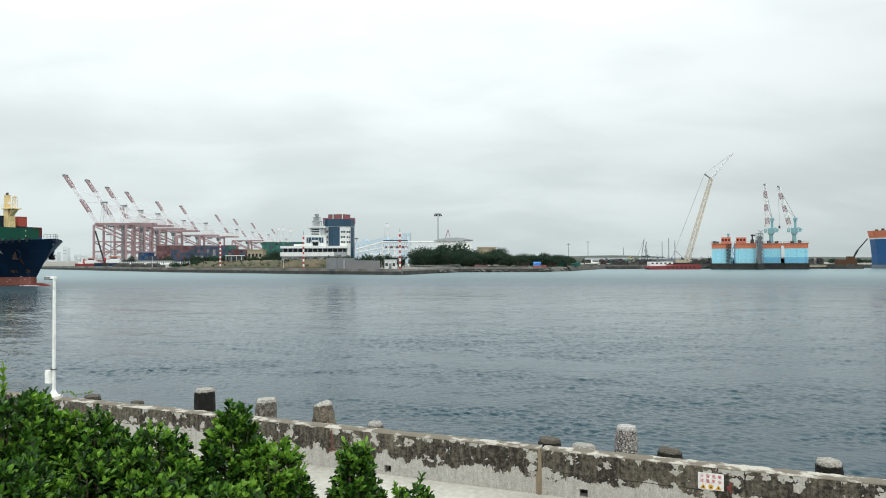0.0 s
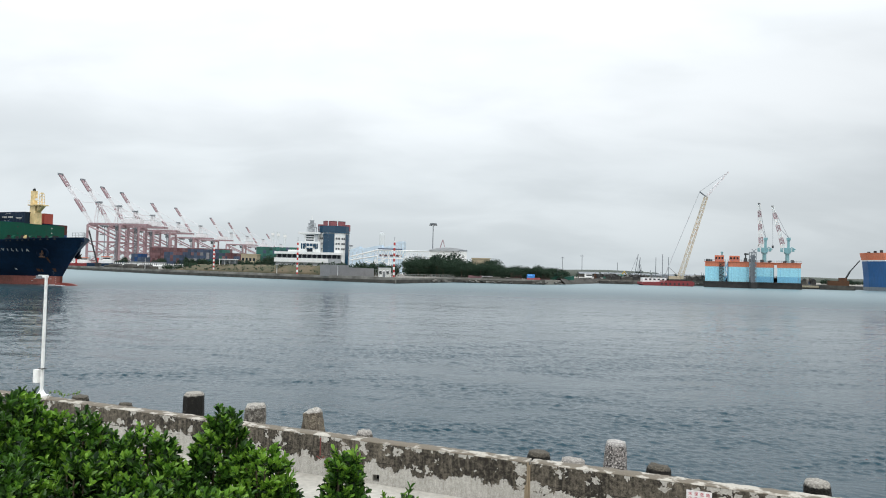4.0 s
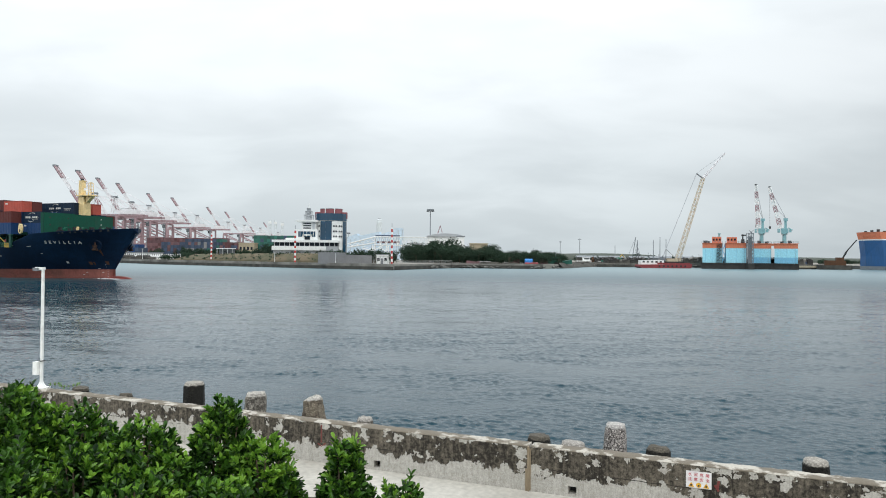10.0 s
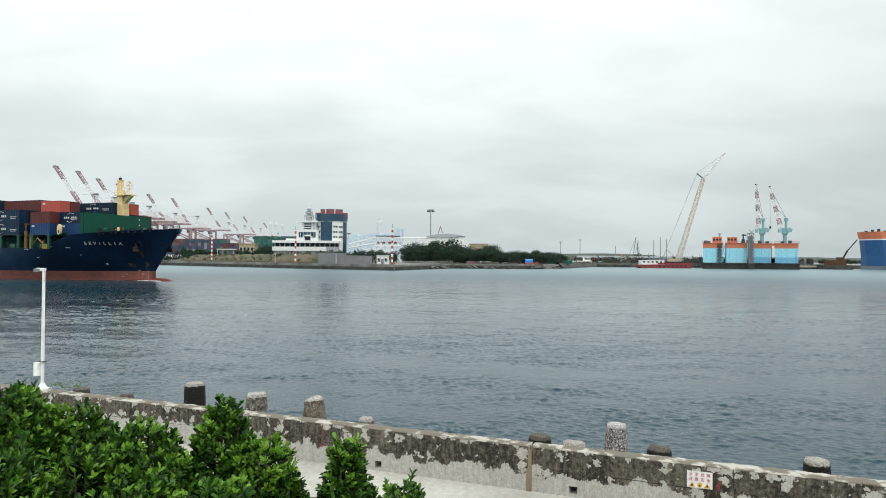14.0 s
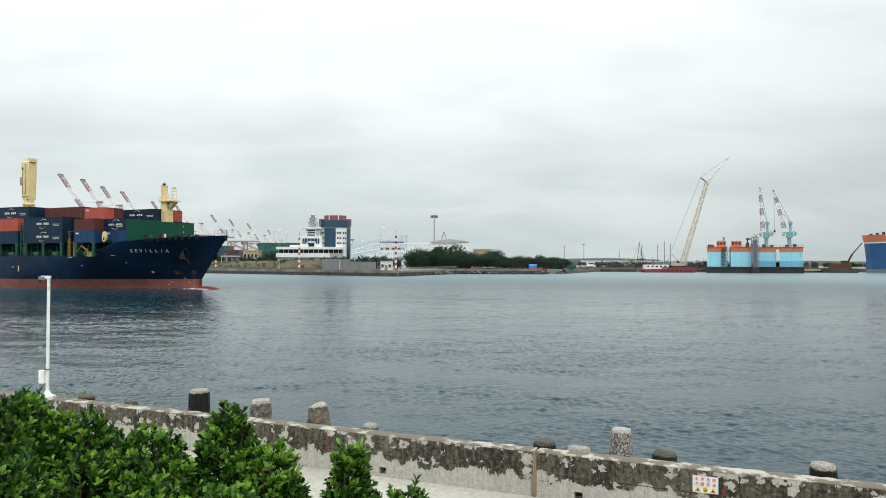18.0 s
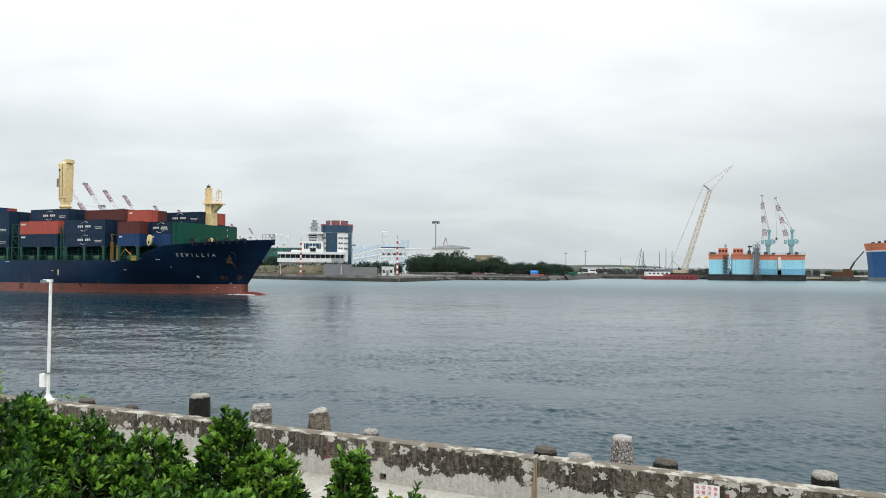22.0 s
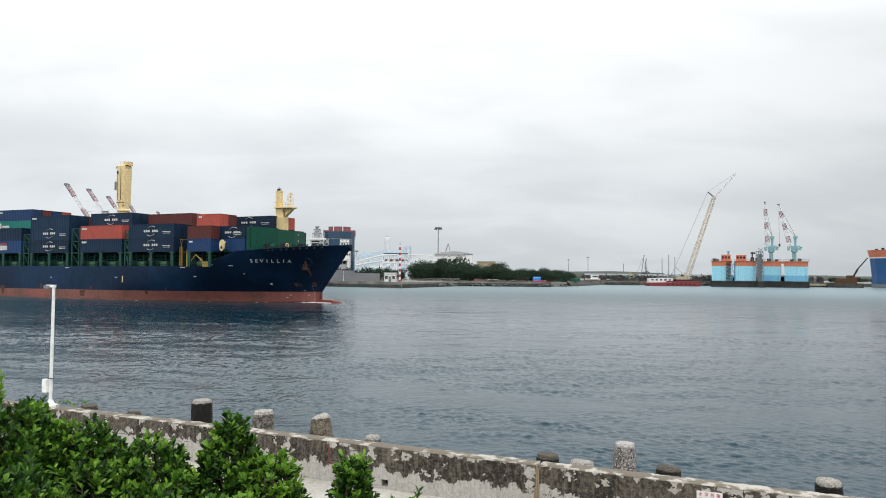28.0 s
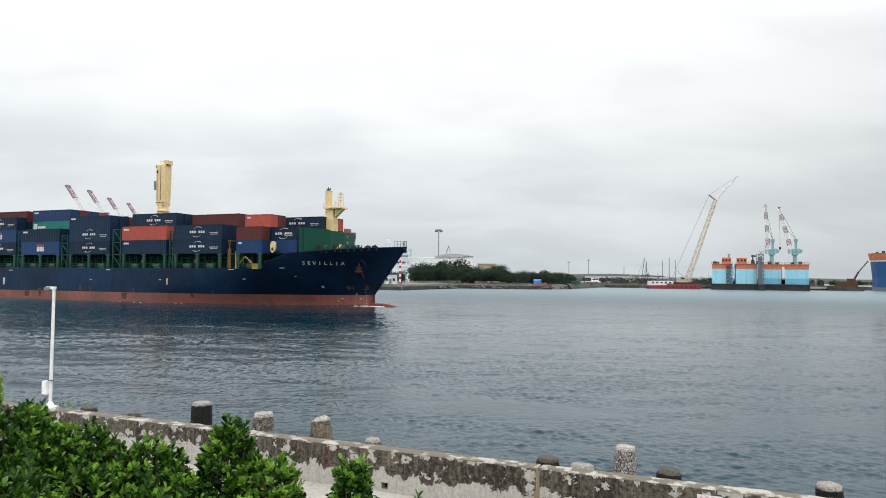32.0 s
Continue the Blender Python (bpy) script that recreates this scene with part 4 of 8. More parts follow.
thing("planting_bed", "dark soil bed under the terrace hedge", "planting bed", kind="structure", b=Build().box(-4.5, 0.3, 2.9, 4.52, 4.5, 4.70), material=M_SOIL)
shrub(-2.60, 3.95, 5.50, 0.42, 1.0, 480, 1, young_share=0.08)
shrub(-2.59, 4.20, 5.48, 0.20, 0.8, 240, 14, young_share=0.10)
shrub(-2.26, 4.15, 5.36, 0.40, 0.8, 480, 2)
shrub(-1.80, 4.05, 5.30, 0.36, 0.75, 400, 3)
shrub(-1.37, 4.25, 5.38, 0.27, 0.8, 330, 4, power=1.2)
shrub(-1.08, 4.15, 5.19, 0.27, 0.7, 330, 5, young_share=0.34)
shrub(-2.30, 3.50, 5.28, 0.42, 0.8, 420, 6, young_share=0.10)
shrub(-1.62, 3.60, 5.12, 0.34, 0.6, 340, 7)
shrub(-1.58, 4.00, 5.16, 0.26, 0.7, 220, 10)
shrub(-1.22, 3.75, 5.05, 0.30, 0.6, 240, 11, young_share=0.2)
shrub(-2.45, 4.10, 5.40, 0.34, 0.8, 260, 12)
shrub(-2.02, 3.80, 5.22, 0.34, 0.7, 260, 13, young_share=0.22)
shrub(-0.60, 4.28, 5.15, 0.22, 0.65, 210, 8, "small conical green ficus shrub on the terrace", 1.35)
shrub(-0.24, 4.2, 4.90, 0.20, 0.4, 100, 9, "low green ficus shrub on the terrace")


def sprig():
    rng = random.Random(8)
    s = thing("shrub_leader", "tall pale green leader shoot standing above the hedge", "shrub", pose(-2.70, 4.02, 4.62))
    part("stem", Build().tube((0, 0, 0), (0.02, 0, 1.06), 0.006, 0.003, 5), M_TRUNK, s)
    fo = Build()
    for k in range(9):
        for m in shoot_leaves(rng, Vector((0.02, 0, 0.78 + 0.035 * k)), Vector((0.1, 0, 1)).normalized(), 4, 0.75):
            fo.add([m @ q for q in LEAF_PTS], LEAF_FACES)
    tagged(part("foliage", fo, M_LEAF_YOUNG, s), kind="stuff")


sprig()


def twig():
    rng = random.Random(3)
    t = thing("creeper", "thin green creeper trailing over the sea wall", "plant", WALL @ pose(-12.72, 0.15, 0.97), kind="")
    pts = [Vector((0.0 + 0.11 * i, 0.05 * math.sin(i), 0.03 + 0.02 * math.sin(i * 0.9) + (0.004 * (i - 5) ** 2 if i > 5 else 0))) for i in range(10)]
    st = Build()
    for a, b in zip([Vector((-0.12, 0.0, -0.13))] + pts, pts):
        st.tube(a, b, 0.006, n=5)
    part("stem", st, M_TRUNK, t)
    fo = Build()
    for p in pts:
        for m in shoot_leaves(rng, p + Vector((0, 0, 0.02)), Vector((0.2, 0, 1)).normalized(), 8, 0.8):
            fo.add([m @ q for q in LEAF_PTS], LEAF_FACES)
    tagged(part("foliage", fo, M_LEAF_YOUNG, t), kind="stuff")


twig()

# ------------------------------------------------------------------ container ship (x forward, y to port, waterline at 0)
def stem_x(z):
    return -0.2 + max(0.0, z - 2.2) * 0.735


def half_breadth(x, z):
    k = min(max(z, 0.0), 12.0) / 10.0
    x0, p = -52 + 24 * k, 1.8 + 1.5 * k
    u = min(max((x - x0) / (stem_x(z) - x0), 0.0), 1.0)
    return 13.1 * (1 - u ** p)


def sheer(x):
    if x < -20.8:
        return 7.35
    if x < -12.4:
        return 7.35 + (x + 20.8) / 8.4 * 2.9
    return 10.25 + (x + 12.4) / 19.2 * 1.45


def on_hull(x, z, out=0.03):
    return Vector((x, -half_breadth(x, z) - out, z))


ship = thing("container_ship", "dark blue container ship under way with stacked containers", "container ship")
STATIONS = [-104, -90, -75, -60, -52, -46, -40, -34, -28, -24, -20.8, -18, -15, -12.4, -10, -8, -6, -4.5, -3, -1.5, 0, 1.2, 2.4, 3.5, 4.5, 5.4, 6.1, 6.7]


def shell(z_low, z_high, levels):
    b = Build()
    for side in (-1, 1):
        rows = []
        for x in STATIONS:
            top = sheer(x) if z_high is None else z_high
            col = []
            for j in range(levels + 1):
                z = z_low + (top - z_low) * j / levels
                xx = min(x, stem_x(z))
                col.append((xx, side * max(half_breadth(xx, z), 0.02), z))
            rows.append(col)
        if side > 0:
            rows = rows[::-1]
        b.loft(rows, close=False, caps=False)
    top = sheer(-104) if z_high is None else z_high
    b.add([(-104, -13.1, z_low), (-104, 13.1, z_low), (-104, 13.1, top), (-104, -13.1, top)], [(0, 1, 2, 3)])
    return b


hull = part("hull", shell(2.2, None, 10), M_HULL, ship, smooth=True)
part("boot_topping", shell(-2.5, 2.2, 5), M_BOOT, ship, "faded red boot topping along the waterline", smooth=True)
wet = shell(-2.5, 0.22, 2)
wet.v = [(x, y * 1.003 + (0.012 if y > 0 else -0.012), z + (0.20 * noise.noise(Vector((x * 0.35, 0, 0))) if z > 0 else 0)) for x, y, z in wet.v]
part("wet_band", wet, M_WETBOOT, ship, "dark wet band at the waterline", smooth=True)
part("bulb", Build().loft([[(0.8 + 4.75 * math.sin(t), 1.75 * math.cos(t) * math.cos(a), -0.70 + 1.40 * math.cos(t) * math.sin(a)) for a in [2 * math.pi * i / 16 for i in range(16)]] for t in [math.pi * (-0.5 + j / 14) for j in range(15)]]), M_BULB, ship, "wet dark red bulbous bow awash", smooth=True)

# decks and inner bulwark
dk = Build()
xs = [-104, -60, -40, -28, -24, -20.8]
dk.add([(x, -half_breadth(x, 7.2) + 0.1, 7.2) for x in xs] + [(x, half_breadth(x, 7.2) - 0.1, 7.2) for x in xs[::-1]], [tuple(range(2 * len(xs)))])
part("main_deck", dk, M_GREEN, ship, "green painted steel deck")
dk = Build()
xs = [-19, -15, -12, -9, -6, -3, 0, 3, 5]
dk.add([(x, -half_breadth(x, 10.0) + 0.12, 10.0) for x in xs] + [(x, half_breadth(x, 10.0) - 0.12, 10.0) for x in xs[::-1]], [tuple(range(2 * len(xs)))])
part("forecastle_deck", dk, M_GREEN, ship, "green painted forecastle deck")
rimb = Build()
for side in (-1, 1):
    rows = []
    for x in [v for v in STATIONS if v >= -20.8]:
        z = sheer(x)
        y = side * max(half_breadth(min(x, stem_x(z)), z), 0.02)
        yi = y - side * min(0.10, abs(y))
        rows.append([(x, y, z), (x, y, z + 0.10), (x, yi, z + 0.10), (x, side * max(half_breadth(min(x, stem_x(z - 1.1)), z - 1.1) - 0.2, 0.01), z - 1.1)])
    rimb.loft(rows, close=False, caps=False)
part("bulwark_rail", rimb, M_HULL, ship)
part("coaming", Build().box(-103.5, -17.5, -10.6, 10.6, 7.15, 10.2), M_HOLD, ship, "green hatch coaming in a shade-darkened paint")

# rails on the stem head
rl = Build()
for i in range(5):
    x = 4.9 + 0.42 * i
    for side in (-1, 1):
        y = side * max(half_breadth(x, 11.2) - 0.15, 0.1)
        rl.tube((x, y, sheer(x)), (x, y, sheer(x) + 1.25), 0.045, n=5)
        if i:
            xp = x - 0.42
            yp = side * max(half_breadth(xp, 11.2) - 0.15, 0.1)
            for h in (0.65, 1.22):
                rl.tube((xp, yp, sheer(xp) + h), (x, y, sheer(x) + h), 0.04, n=5)
part("bow_rail", rl, M_STEEL, ship, "grey pipe rail at the stem head")

# name, anchor and hull marks
NAME = "SEVILLIA"
for i, ch in enumerate(NAME):
    cu = bpy.data.curves.new("letter", "FONT")
    cu.body, cu.size, cu.extrude, cu.align_x, cu.offset = ch, 1.12, 0.02, "CENTER", 0.012
    ob = new("letter", cu)
    me = bpy.data.meshes.new_from_object(ob.evaluated_get(bpy.context.evaluated_depsgraph_get()))
    bpy.data.objects.remove(ob)
    me.materials.clear()
    me.materials.append(M_MARK)
    x = -10.2 + 0.93 * i
    p0, p1, up = on_hull(x - 0.3, 8.1, 0), on_hull(x + 0.3, 8.1, 0), on_hull(x, 9.0, 0) - on_hull(x, 8.1, 0)
    ex = (p1 - p0).normalized()
    ez = ex.cross(up).normalized()
    ey = ez.cross(ex)
    o = on_hull(x, 8.1, 0) + ez * 0.05
    part("letter", me, None, hull, "white raised letter", at=Matrix.Translation(o) @ Matrix((ex, ey, ez)).transposed().to_4x4())


def hull_patch(name, x0, x1, z0, z1, material, label="", taper=1.0, out=0.035):
    b = Build()
    n = 6
    for j in range(n):
        za, zb = z0 + (z1 - z0) * j / n, z0 + (z1 - z0) * (j + 1) / n
        c = (x0 + x1) / 2
        wa = (x1 - x0) / 2 * (taper + (1 - taper) * j / n)
        wb = (x1 - x0) / 2 * (taper + (1 - taper) * (j + 1) / n)
        b.add([on_hull(c - wa, za, out), on_hull(c + wa, za, out), on_hull(c + wb, zb, out), on_hull(c - wb, zb, out)], [(0, 1, 2, 3)])
    return part(name, b, material, hull, label)


# anchor pocket and anchor on each bow
for side in (-1, 1):
    a = on_hull(-1.2, 7.9, 0)
    a.y *= -side
    n_out = Vector((0.42, side * 0.80, -0.42)).normalized()
    q = n_out.to_track_quat("Z", "Y").to_matrix().to_4x4()
    m = Matrix.Translation(a - n_out * 0.25) @ q
    pk = part("anchor_pocket", Build().add([m @ Vector(v) for r in lathe([(1.45, 0.30), (1.40, 0.50), (1.1, 0.55), (0.95, 0.30), (0.0, 0.28)], 18) for v in r], [(j * 18 + i, j * 18 + (i + 1) % 18, (j + 1) * 18 + (i + 1) % 18, (j + 1) * 18 + i) for j in range(4) for i in range(18)]), M_HULL, hull, smooth=True)
    an = Build()
    drop = Vector((0, 0, -0.9))
    c = a + n_out * 0.45
    an.tube(c + Vector((0, 0, 0.7)), c + drop, 0.20, 0.24)
    for dx in (-0.62, 0.62):
        an.tube(c + drop, c + Vector((dx, 0, 0.15)) + n_out * 0.15, 0.26, 0.10, 6)
    an.tube(c + drop + Vector((-0.7, 0, 0)), c + drop + Vector((0.7, 0, 0)), 0.28)
    part("anchor", an, M_ANCHOR, hull, "rusty stockless anchor in its pocket")
for x0, x1, z0, z1, tp in [(-1.5, -0.8, 3.3, 4.1, 0.6), (-3.7, -3.4, 3.2, 3.9, 0.8), (-63.0, -62.2, 2.3, 3.2, 0.6), (-50.5, -50.0, 2.25, 3.1, 0.7), (-84.4, -84.0, 2.3, 3.6, 0.6), (-30.6, -30.2, 2.25, 2.9, 0.7), (-1.5, -0.9, 5.4, 7.2, 0.3), (-53.6, -52.0, 0.8, 2.1, 0.7), (-78.8, -77.6, 1.0, 2.8, 0.5), (-83.2, -81.6, 0.9, 2.1, 0.8), (-66.0, -65.2, 2.2, 3.5, 0.5), (-35.6, -34.9, 1.4, 2.3, 0.6), (-4.6, -3.9, 3.3, 4.0, 0.8)]:
    hull_patch("rust_stain", x0, x1, z0, z1, M_RUST, "brown rust stain running down the plating", tp)
for x, z in [(-8.6, 3.8)]:
    hull_patch("thruster_mark", x - 0.22, x + 0.22, z - 0.2, z + 0.22, M_MARK, "white painted thruster mark", 0.9)
for x, z, w in [(-22.8, 5.2, 0.9), (-43.0, 4.9, 0.9), (-62.5, 4.8, 0.9), (-12.6, 5.8, 0.5), (-14.5, 7.4, 1.3), (-25.2, 7.05, 1.7), (-57.5, 6.9, 1.7), (-88.0, 6.7, 1.7), (-18.3, 7.6, 0.35)]:
    hull_patch("hull_mark", x - w * 0.36, x + w * 0.36, z - 0.05, z + 0.09, M_MARK, "short pale painted hull mark")
for i in range(6):
    hull_patch("draught_mark", -1.68, -1.58, 0.5 + 0.55 * i, 0.62 + 0.55 * i, M_MARK, "small white draught mark")
for x, z in [(-6.6, 1.0), (-5.9, 1.5), (-2.6, 1.5), (-3.2, 2.4)]:
    hull_patch("hull_mark", x - 0.2, x + 0.2, z - 0.04, z + 0.07, M_MARK, "short pale painted hull mark")
hull_patch("hull_mark", -41.35, -40.95, 3.9, 5.2, M_CREAM, "cream painted tug mark", 0.55)
hull_patch("pilot_mark", -90.6, -89.8, 3.4, 5.0, M_MARK, "white painted pilot boarding mark", 0.5)


# containers
def container_mesh(name, length, height, material):
    b = Build()
    w = 2.44
    fr = 0.13
    # corrugated long sides
    n = int(length / 0.55)
    for sy in (-1, 1):
        lo, hi = [], []
        for i in range(n):
            x0 = fr + (length - 2 * fr) * i / n
            st = (length - 2 * fr) / n
            for dx, d in ((0, 0.02), (0.3, 0.02), (0.5, 0.055), (0.8, 0.055)):
                lo.append((x0 + dx * st, sy * (w / 2 - d), fr))
                hi.append((x0 + dx * st, sy * (w / 2 - d), height - fr))
        lo.append((length - fr, sy * (w / 2 - 0.02), fr))
        hi.append((length - fr, sy * (w / 2 - 0.02), height - fr))
        rows = [lo, hi] if sy < 0 else [hi, lo]
        b.loft(rows, close=False, caps=False)
    # ends and roof
    for x in (0.06, length - 0.06):
        for k in range(5):
            y0 = -w / 2 + fr + k * (w - 2 * fr) / 5
            d = 0.03 if k % 2 else 0.0
            sx = x - d if x > 1 else x + d
            b.add([(sx, y0, fr), (sx, y0 + (w - 2 * fr) / 5, fr), (sx, y0 + (w - 2 * fr) / 5, height - fr), (sx, y0, height - fr)], [(0, 1, 2, 3)])
    b.box(0.02, length - 0.02, -w / 2 + 0.02, w / 2 - 0.02, height - 0.06, height - 0.01)
    b.box(0.02, length - 0.02, -w / 2 + 0.02, w / 2 - 0.02, 0.02, 0.14)
    for x in (0, length - fr):
        for y in (-w / 2, w / 2 - fr):
            b.box(x, x + fr, y, y + fr, 0, height)
        b.box(x, x + fr, -w / 2, w / 2, 0, fr).box(x, x + fr, -w / 2, w / 2, height - fr, height)
    for y in (-w / 2, w / 2 - fr):
        b.box(0, length, y, y + fr, 0, fr).box(0, length, y, y + fr, height - fr, height)
    return b.mesh(name, material)


PAINT = {"n": (M_NAVY_C, "dark navy"), "b": (M_BLUE_C, "bright blue"), "o": (M_ORANGE_C, "orange-red"), "m": (M_MAROON_C, "maroon"), "t": (M_TEAL_C, "teal green"), "g": (M_GREY_C, "pale grey")}
CONT = {(k, L, H): container_mesh("container", L, H, PAINT[k][0]) for k in PAINT for L, H in ((12.19, 2.9), (12.19, 2.59), (6.06, 2.59))}


def emblem(L, H, style):
    """A brand mark as plain shapes on the starboard side of a container."""
    b = Build()
    y = -1.235
    c = L * 0.5

    def bar(x0, x1, z0, z1):
        b.box(x0, x1, y - 0.02, y, z0, z1)

    if style == "arc":
        for x in (-1.95, -1.38, -0.80, 0.28, 0.85, 1.42):
            bar(c + x, c + x + 0.42, H * 0.42, H * 0.58)
        for s in (1, -1):
            last = None
            for i in range(8):
                a = radians(52 + 13 * i)
                p = (c + s * 0.2 + s * 1.35 * math.cos(a), H * 0.50 + s * 1.02 * math.sin(a))
                if last:
                    b.beam((last[0], y, last[1]), (p[0], y, p[1]), 0.09 - 0.008 * i)
                last = p
        bar(L - 3.0, L - 0.85, H * 0.42, H * 0.46)
        bar(L - 2.8, L - 1.0, H * 0.31, H * 0.345)
    elif style == "block":
        for x, w in ((-0.95, 0.85), (0.0, 0.75), (0.85, 0.5)):
            bar(c + x, c + x + w, H * 0.25, H * 0.62)
    elif style == "corner":
        bar(0.5, 1.35 if L < 7 else 1.9, H * 0.70, H * 0.83)
    elif style == "wide":
        bar(0.35, 1.6, H * 0.25, H * 0.8)
        bar(1.9, 4.3, H * 0.38, H * 0.58)
    return b


def box_on_ship(x, row, z, L, H, paint, style=""):
    c = part("container", CONT[(paint, L, H)], None, ship, PAINT[paint][1] + " steel shipping container", at=pose(x, -11.61 + 2.58 * row, z))
    if style:
        part("emblem", emblem(L, H, style), M_MARK, c, "white painted mark of plain shapes")
        if style == "block":
            part("stripe", Build().box(L * 0.5 - 0.95, L * 0.5 + 1.3, -1.25, -1.235, H * 0.68, H * 0.80), M_RED, c, "red stripe")
    return c


FLOOR = 10.25
rngc = random.Random(11)


def bay(x0, L, stacks):
    """stacks: for each row from starboard, paints from the bottom up with the box height; a mark may follow a colon."""
    for row, st in enumerate(stacks):
        z = FLOOR
        for item in st:
            paint, H, style = item[0], item[1], (item[2] if len(item) > 2 else "")
            box_on_ship(x0, row, z, L, H, paint, style)
            z += H


def fill(n, H, pool="nnbnmonb"):
    return [(rngc.choice(pool), H) for _ in range(n)]


T9, T5 = 2.9, 2.59
# foremost 20 ft and 40 ft stacks
for row, st in {1: [("b", T5, "corner"), ("n", T5, "arc")], 2: fill(2, T5), 5: fill(2, T5), 6: fill(2, T5), 7: fill(2, T5), 8: fill(2, T5)}.items():
    for k, item in enumerate(st):
        box_on_ship(-17.9, row, FLOOR + T5 * k, 6.06, T5, item[0], item[2] if len(item) > 2 else "")
for k in range(3):
    box_on_ship(-23.2, 4, FLOOR + T5 * k, 12.19, T5, "n", "arc" if k == 2 else "")
    box_on_ship(-16.8, 6, FLOOR + T5 * k, 6.06, T5, "o" if k == 2 else "n")
bay(-24.1, 6.06, [[("b", T5, "corner"), ("m", T5)], [("m", T5), ("b", T5), ("o", T5, "corner")], [("n", T5), ("m", T5), ("m", T5)]])
for row in (5, 6, 7, 8, 9):
    for k in range(2):
        box_on_ship(-24.1, row, FLOOR + T5 * k, 6.06, T5, rngc.choice("nmbo"))
bay(-39.9, 12.19, [[("n", T9, "arc"), ("n", T9, "arc")], fill(2, T9), [("n", T9), ("m", T9), ("m", T5)], [("n", T9), ("n", T9), ("m", T5)], fill(2, T9), fill(3, T5), fill(3, T5), fill(2, T9), fill(2, T9), fill(2, T9)])
bay(-54.1, 12.19, [[("n", T9, "corner"), ("o", T9, "corner")], [("n", T9), ("n", T9), ("n", T9, "arc")], [("n", T9), ("n", T9), ("n", T9)], [("m", T9), ("n", T9), ("m", T9)], [("n", T9), ("m", T9), ("b", T9)], [], [], fill(3, T9), fill(2, T9), fill(2, T9)])
bay(-69.9, 12.19, [[("n", T9, "arc"), ("n", T9, "arc"), ("n", T5, "corner")], [("n", T9), ("n", T9), ("n", T5)], [("n", T9), ("n", T9), ("m", T5)], fill(3, T5), fill(3, T5), fill(3, T5), fill(2, T9), fill(2, T9), fill(2, T9), fill(2, T9)])
bay(-85.1, 12.19, [[("b", T9, "block"), ("n", T9, "corner")], [("n", T5), ("n", T5), ("t", T5, "wide"), ("b", T5, "corner")], [("n", T5), ("n", T5), ("o", T5, "corner"), ("m", T5)], [("n", T5), ("m", T5), ("n", T5), ("b", T5)], fill(4, T5), fill(3, T5), fill(3, T5), fill(3, T5), fill(2, T5), fill(2, T5)])
bay(-99.2, 12.19, [[("n", T9, "arc"), ("b", T9, "block"), ("n", T9, "arc")], [("n", T5), ("m", T5), ("n", T5), ("m", T5)], [("n", T5), ("m", T5), ("n", T5), ("m", T5)], fill(4, T5), fill(4, T5), fill(3, T5), fill(3, T5), fill(3, T5), fill(2, T5), fill(2, T5)])

# stanchions, lashing bridges and deck gear along both sides
BAYS = [(-99.2, 12.19), (-85.1, 12.19), (-69.9, 12.19), (-54.1, 12.19), (-39.9, 12.19), (-24.1, 6.06)]
ME_STAN = Build().box(-0.30, 0.30, -0.2, 0.2, 7.2, 10.22).box(-0.55, 0.55, -0.26, 0.26, 9.95, 10.22).mesh("stanchion", M_STAN)
ME_REEL = Build().loft([[(x, 0.45 * math.cos(a), 7.85 + 0.45 * math.sin(a)) for a in [2 * math.pi * i / 12 for i in range(12)]] for x in (-0.85, 0.85)]).box(-0.9, 0.9, -0.3, 0.3, 7.2, 7.5).mesh("vent_drum", mat("pale_green_paint", (0.06, 0.16, 0.08), 0.6))
ME_RAIL = Build().box(-2.7, 2.7, -0.04, 0.04, 8.25, 8.33).box(-2.7, 2.7, -0.04, 0.04, 7.75, 7.82).box(-2.7, -2.62, -0.04, 0.04, 7.2, 8.3).box(0, 0.08, -0.04, 0.04, 7.2, 8.3).mesh("side_rail", M_STAN)
ME_BOXR = Build().box(-0.25, 0.25, -0.2, 0.2, 8.4, 9.1).mesh("hose_box", mat("pinkish_red_paint", (0.5, 0.10, 0.10), 0.5))
for x0, L in BAYS:
    for side in (-1, 1):
        for k, fx in enumerate((0.45, L * 0.5, L - 0.45) if L > 7 else (0.45, L - 0.45)):
            part("stanchion", ME_STAN, None, ship, at=pose(x0 + fx, side * 12.6, 0))
        for fx in ((L * 0.25, L * 0.75) if L > 7 else (L * 0.5,)):
            part("side_rail", ME_RAIL, None, ship, at=pose(x0 + fx, side * 12.85, 0))
            part("vent_drum", ME_REEL, None, ship, at=pose(x0 + fx - 0.6, side * 11.4, 0))
        part("pipe_run", Build().tube((x0 + 0.3, side * 11.0, 9.45), (x0 + L - 0.3, side * 11.0, 9.45), 0.14, n=6).tube((x0 + 0.3, side * 11.0, 8.75), (x0 + L - 0.3, side * 11.0, 8.75), 0.10, n=6), M_STAN, ship, "green deck pipes along the coaming")
        for k in range(int(L / 2.0)):
            x = x0 + 0.9 + 2.0 * k
            part("coaming_stay", Build().box(x - 0.06, x + 0.06, side * 11.1 - 0.5, side * 11.1 + 0.5, 7.2, 9.9), M_STAN, ship)
        part("hose_box", ME_BOXR, None, ship, "small red hose box", at=pose(x0 + L * 0.36, side * 11.2, 0))
M_OLIVE = mat("green_bridge_paint", (0.016, 0.085, 0.055), 0.6)
M_MUSTARD = mat("mustard_frame_paint", (0.25, 0.14, 0.035), 0.6)
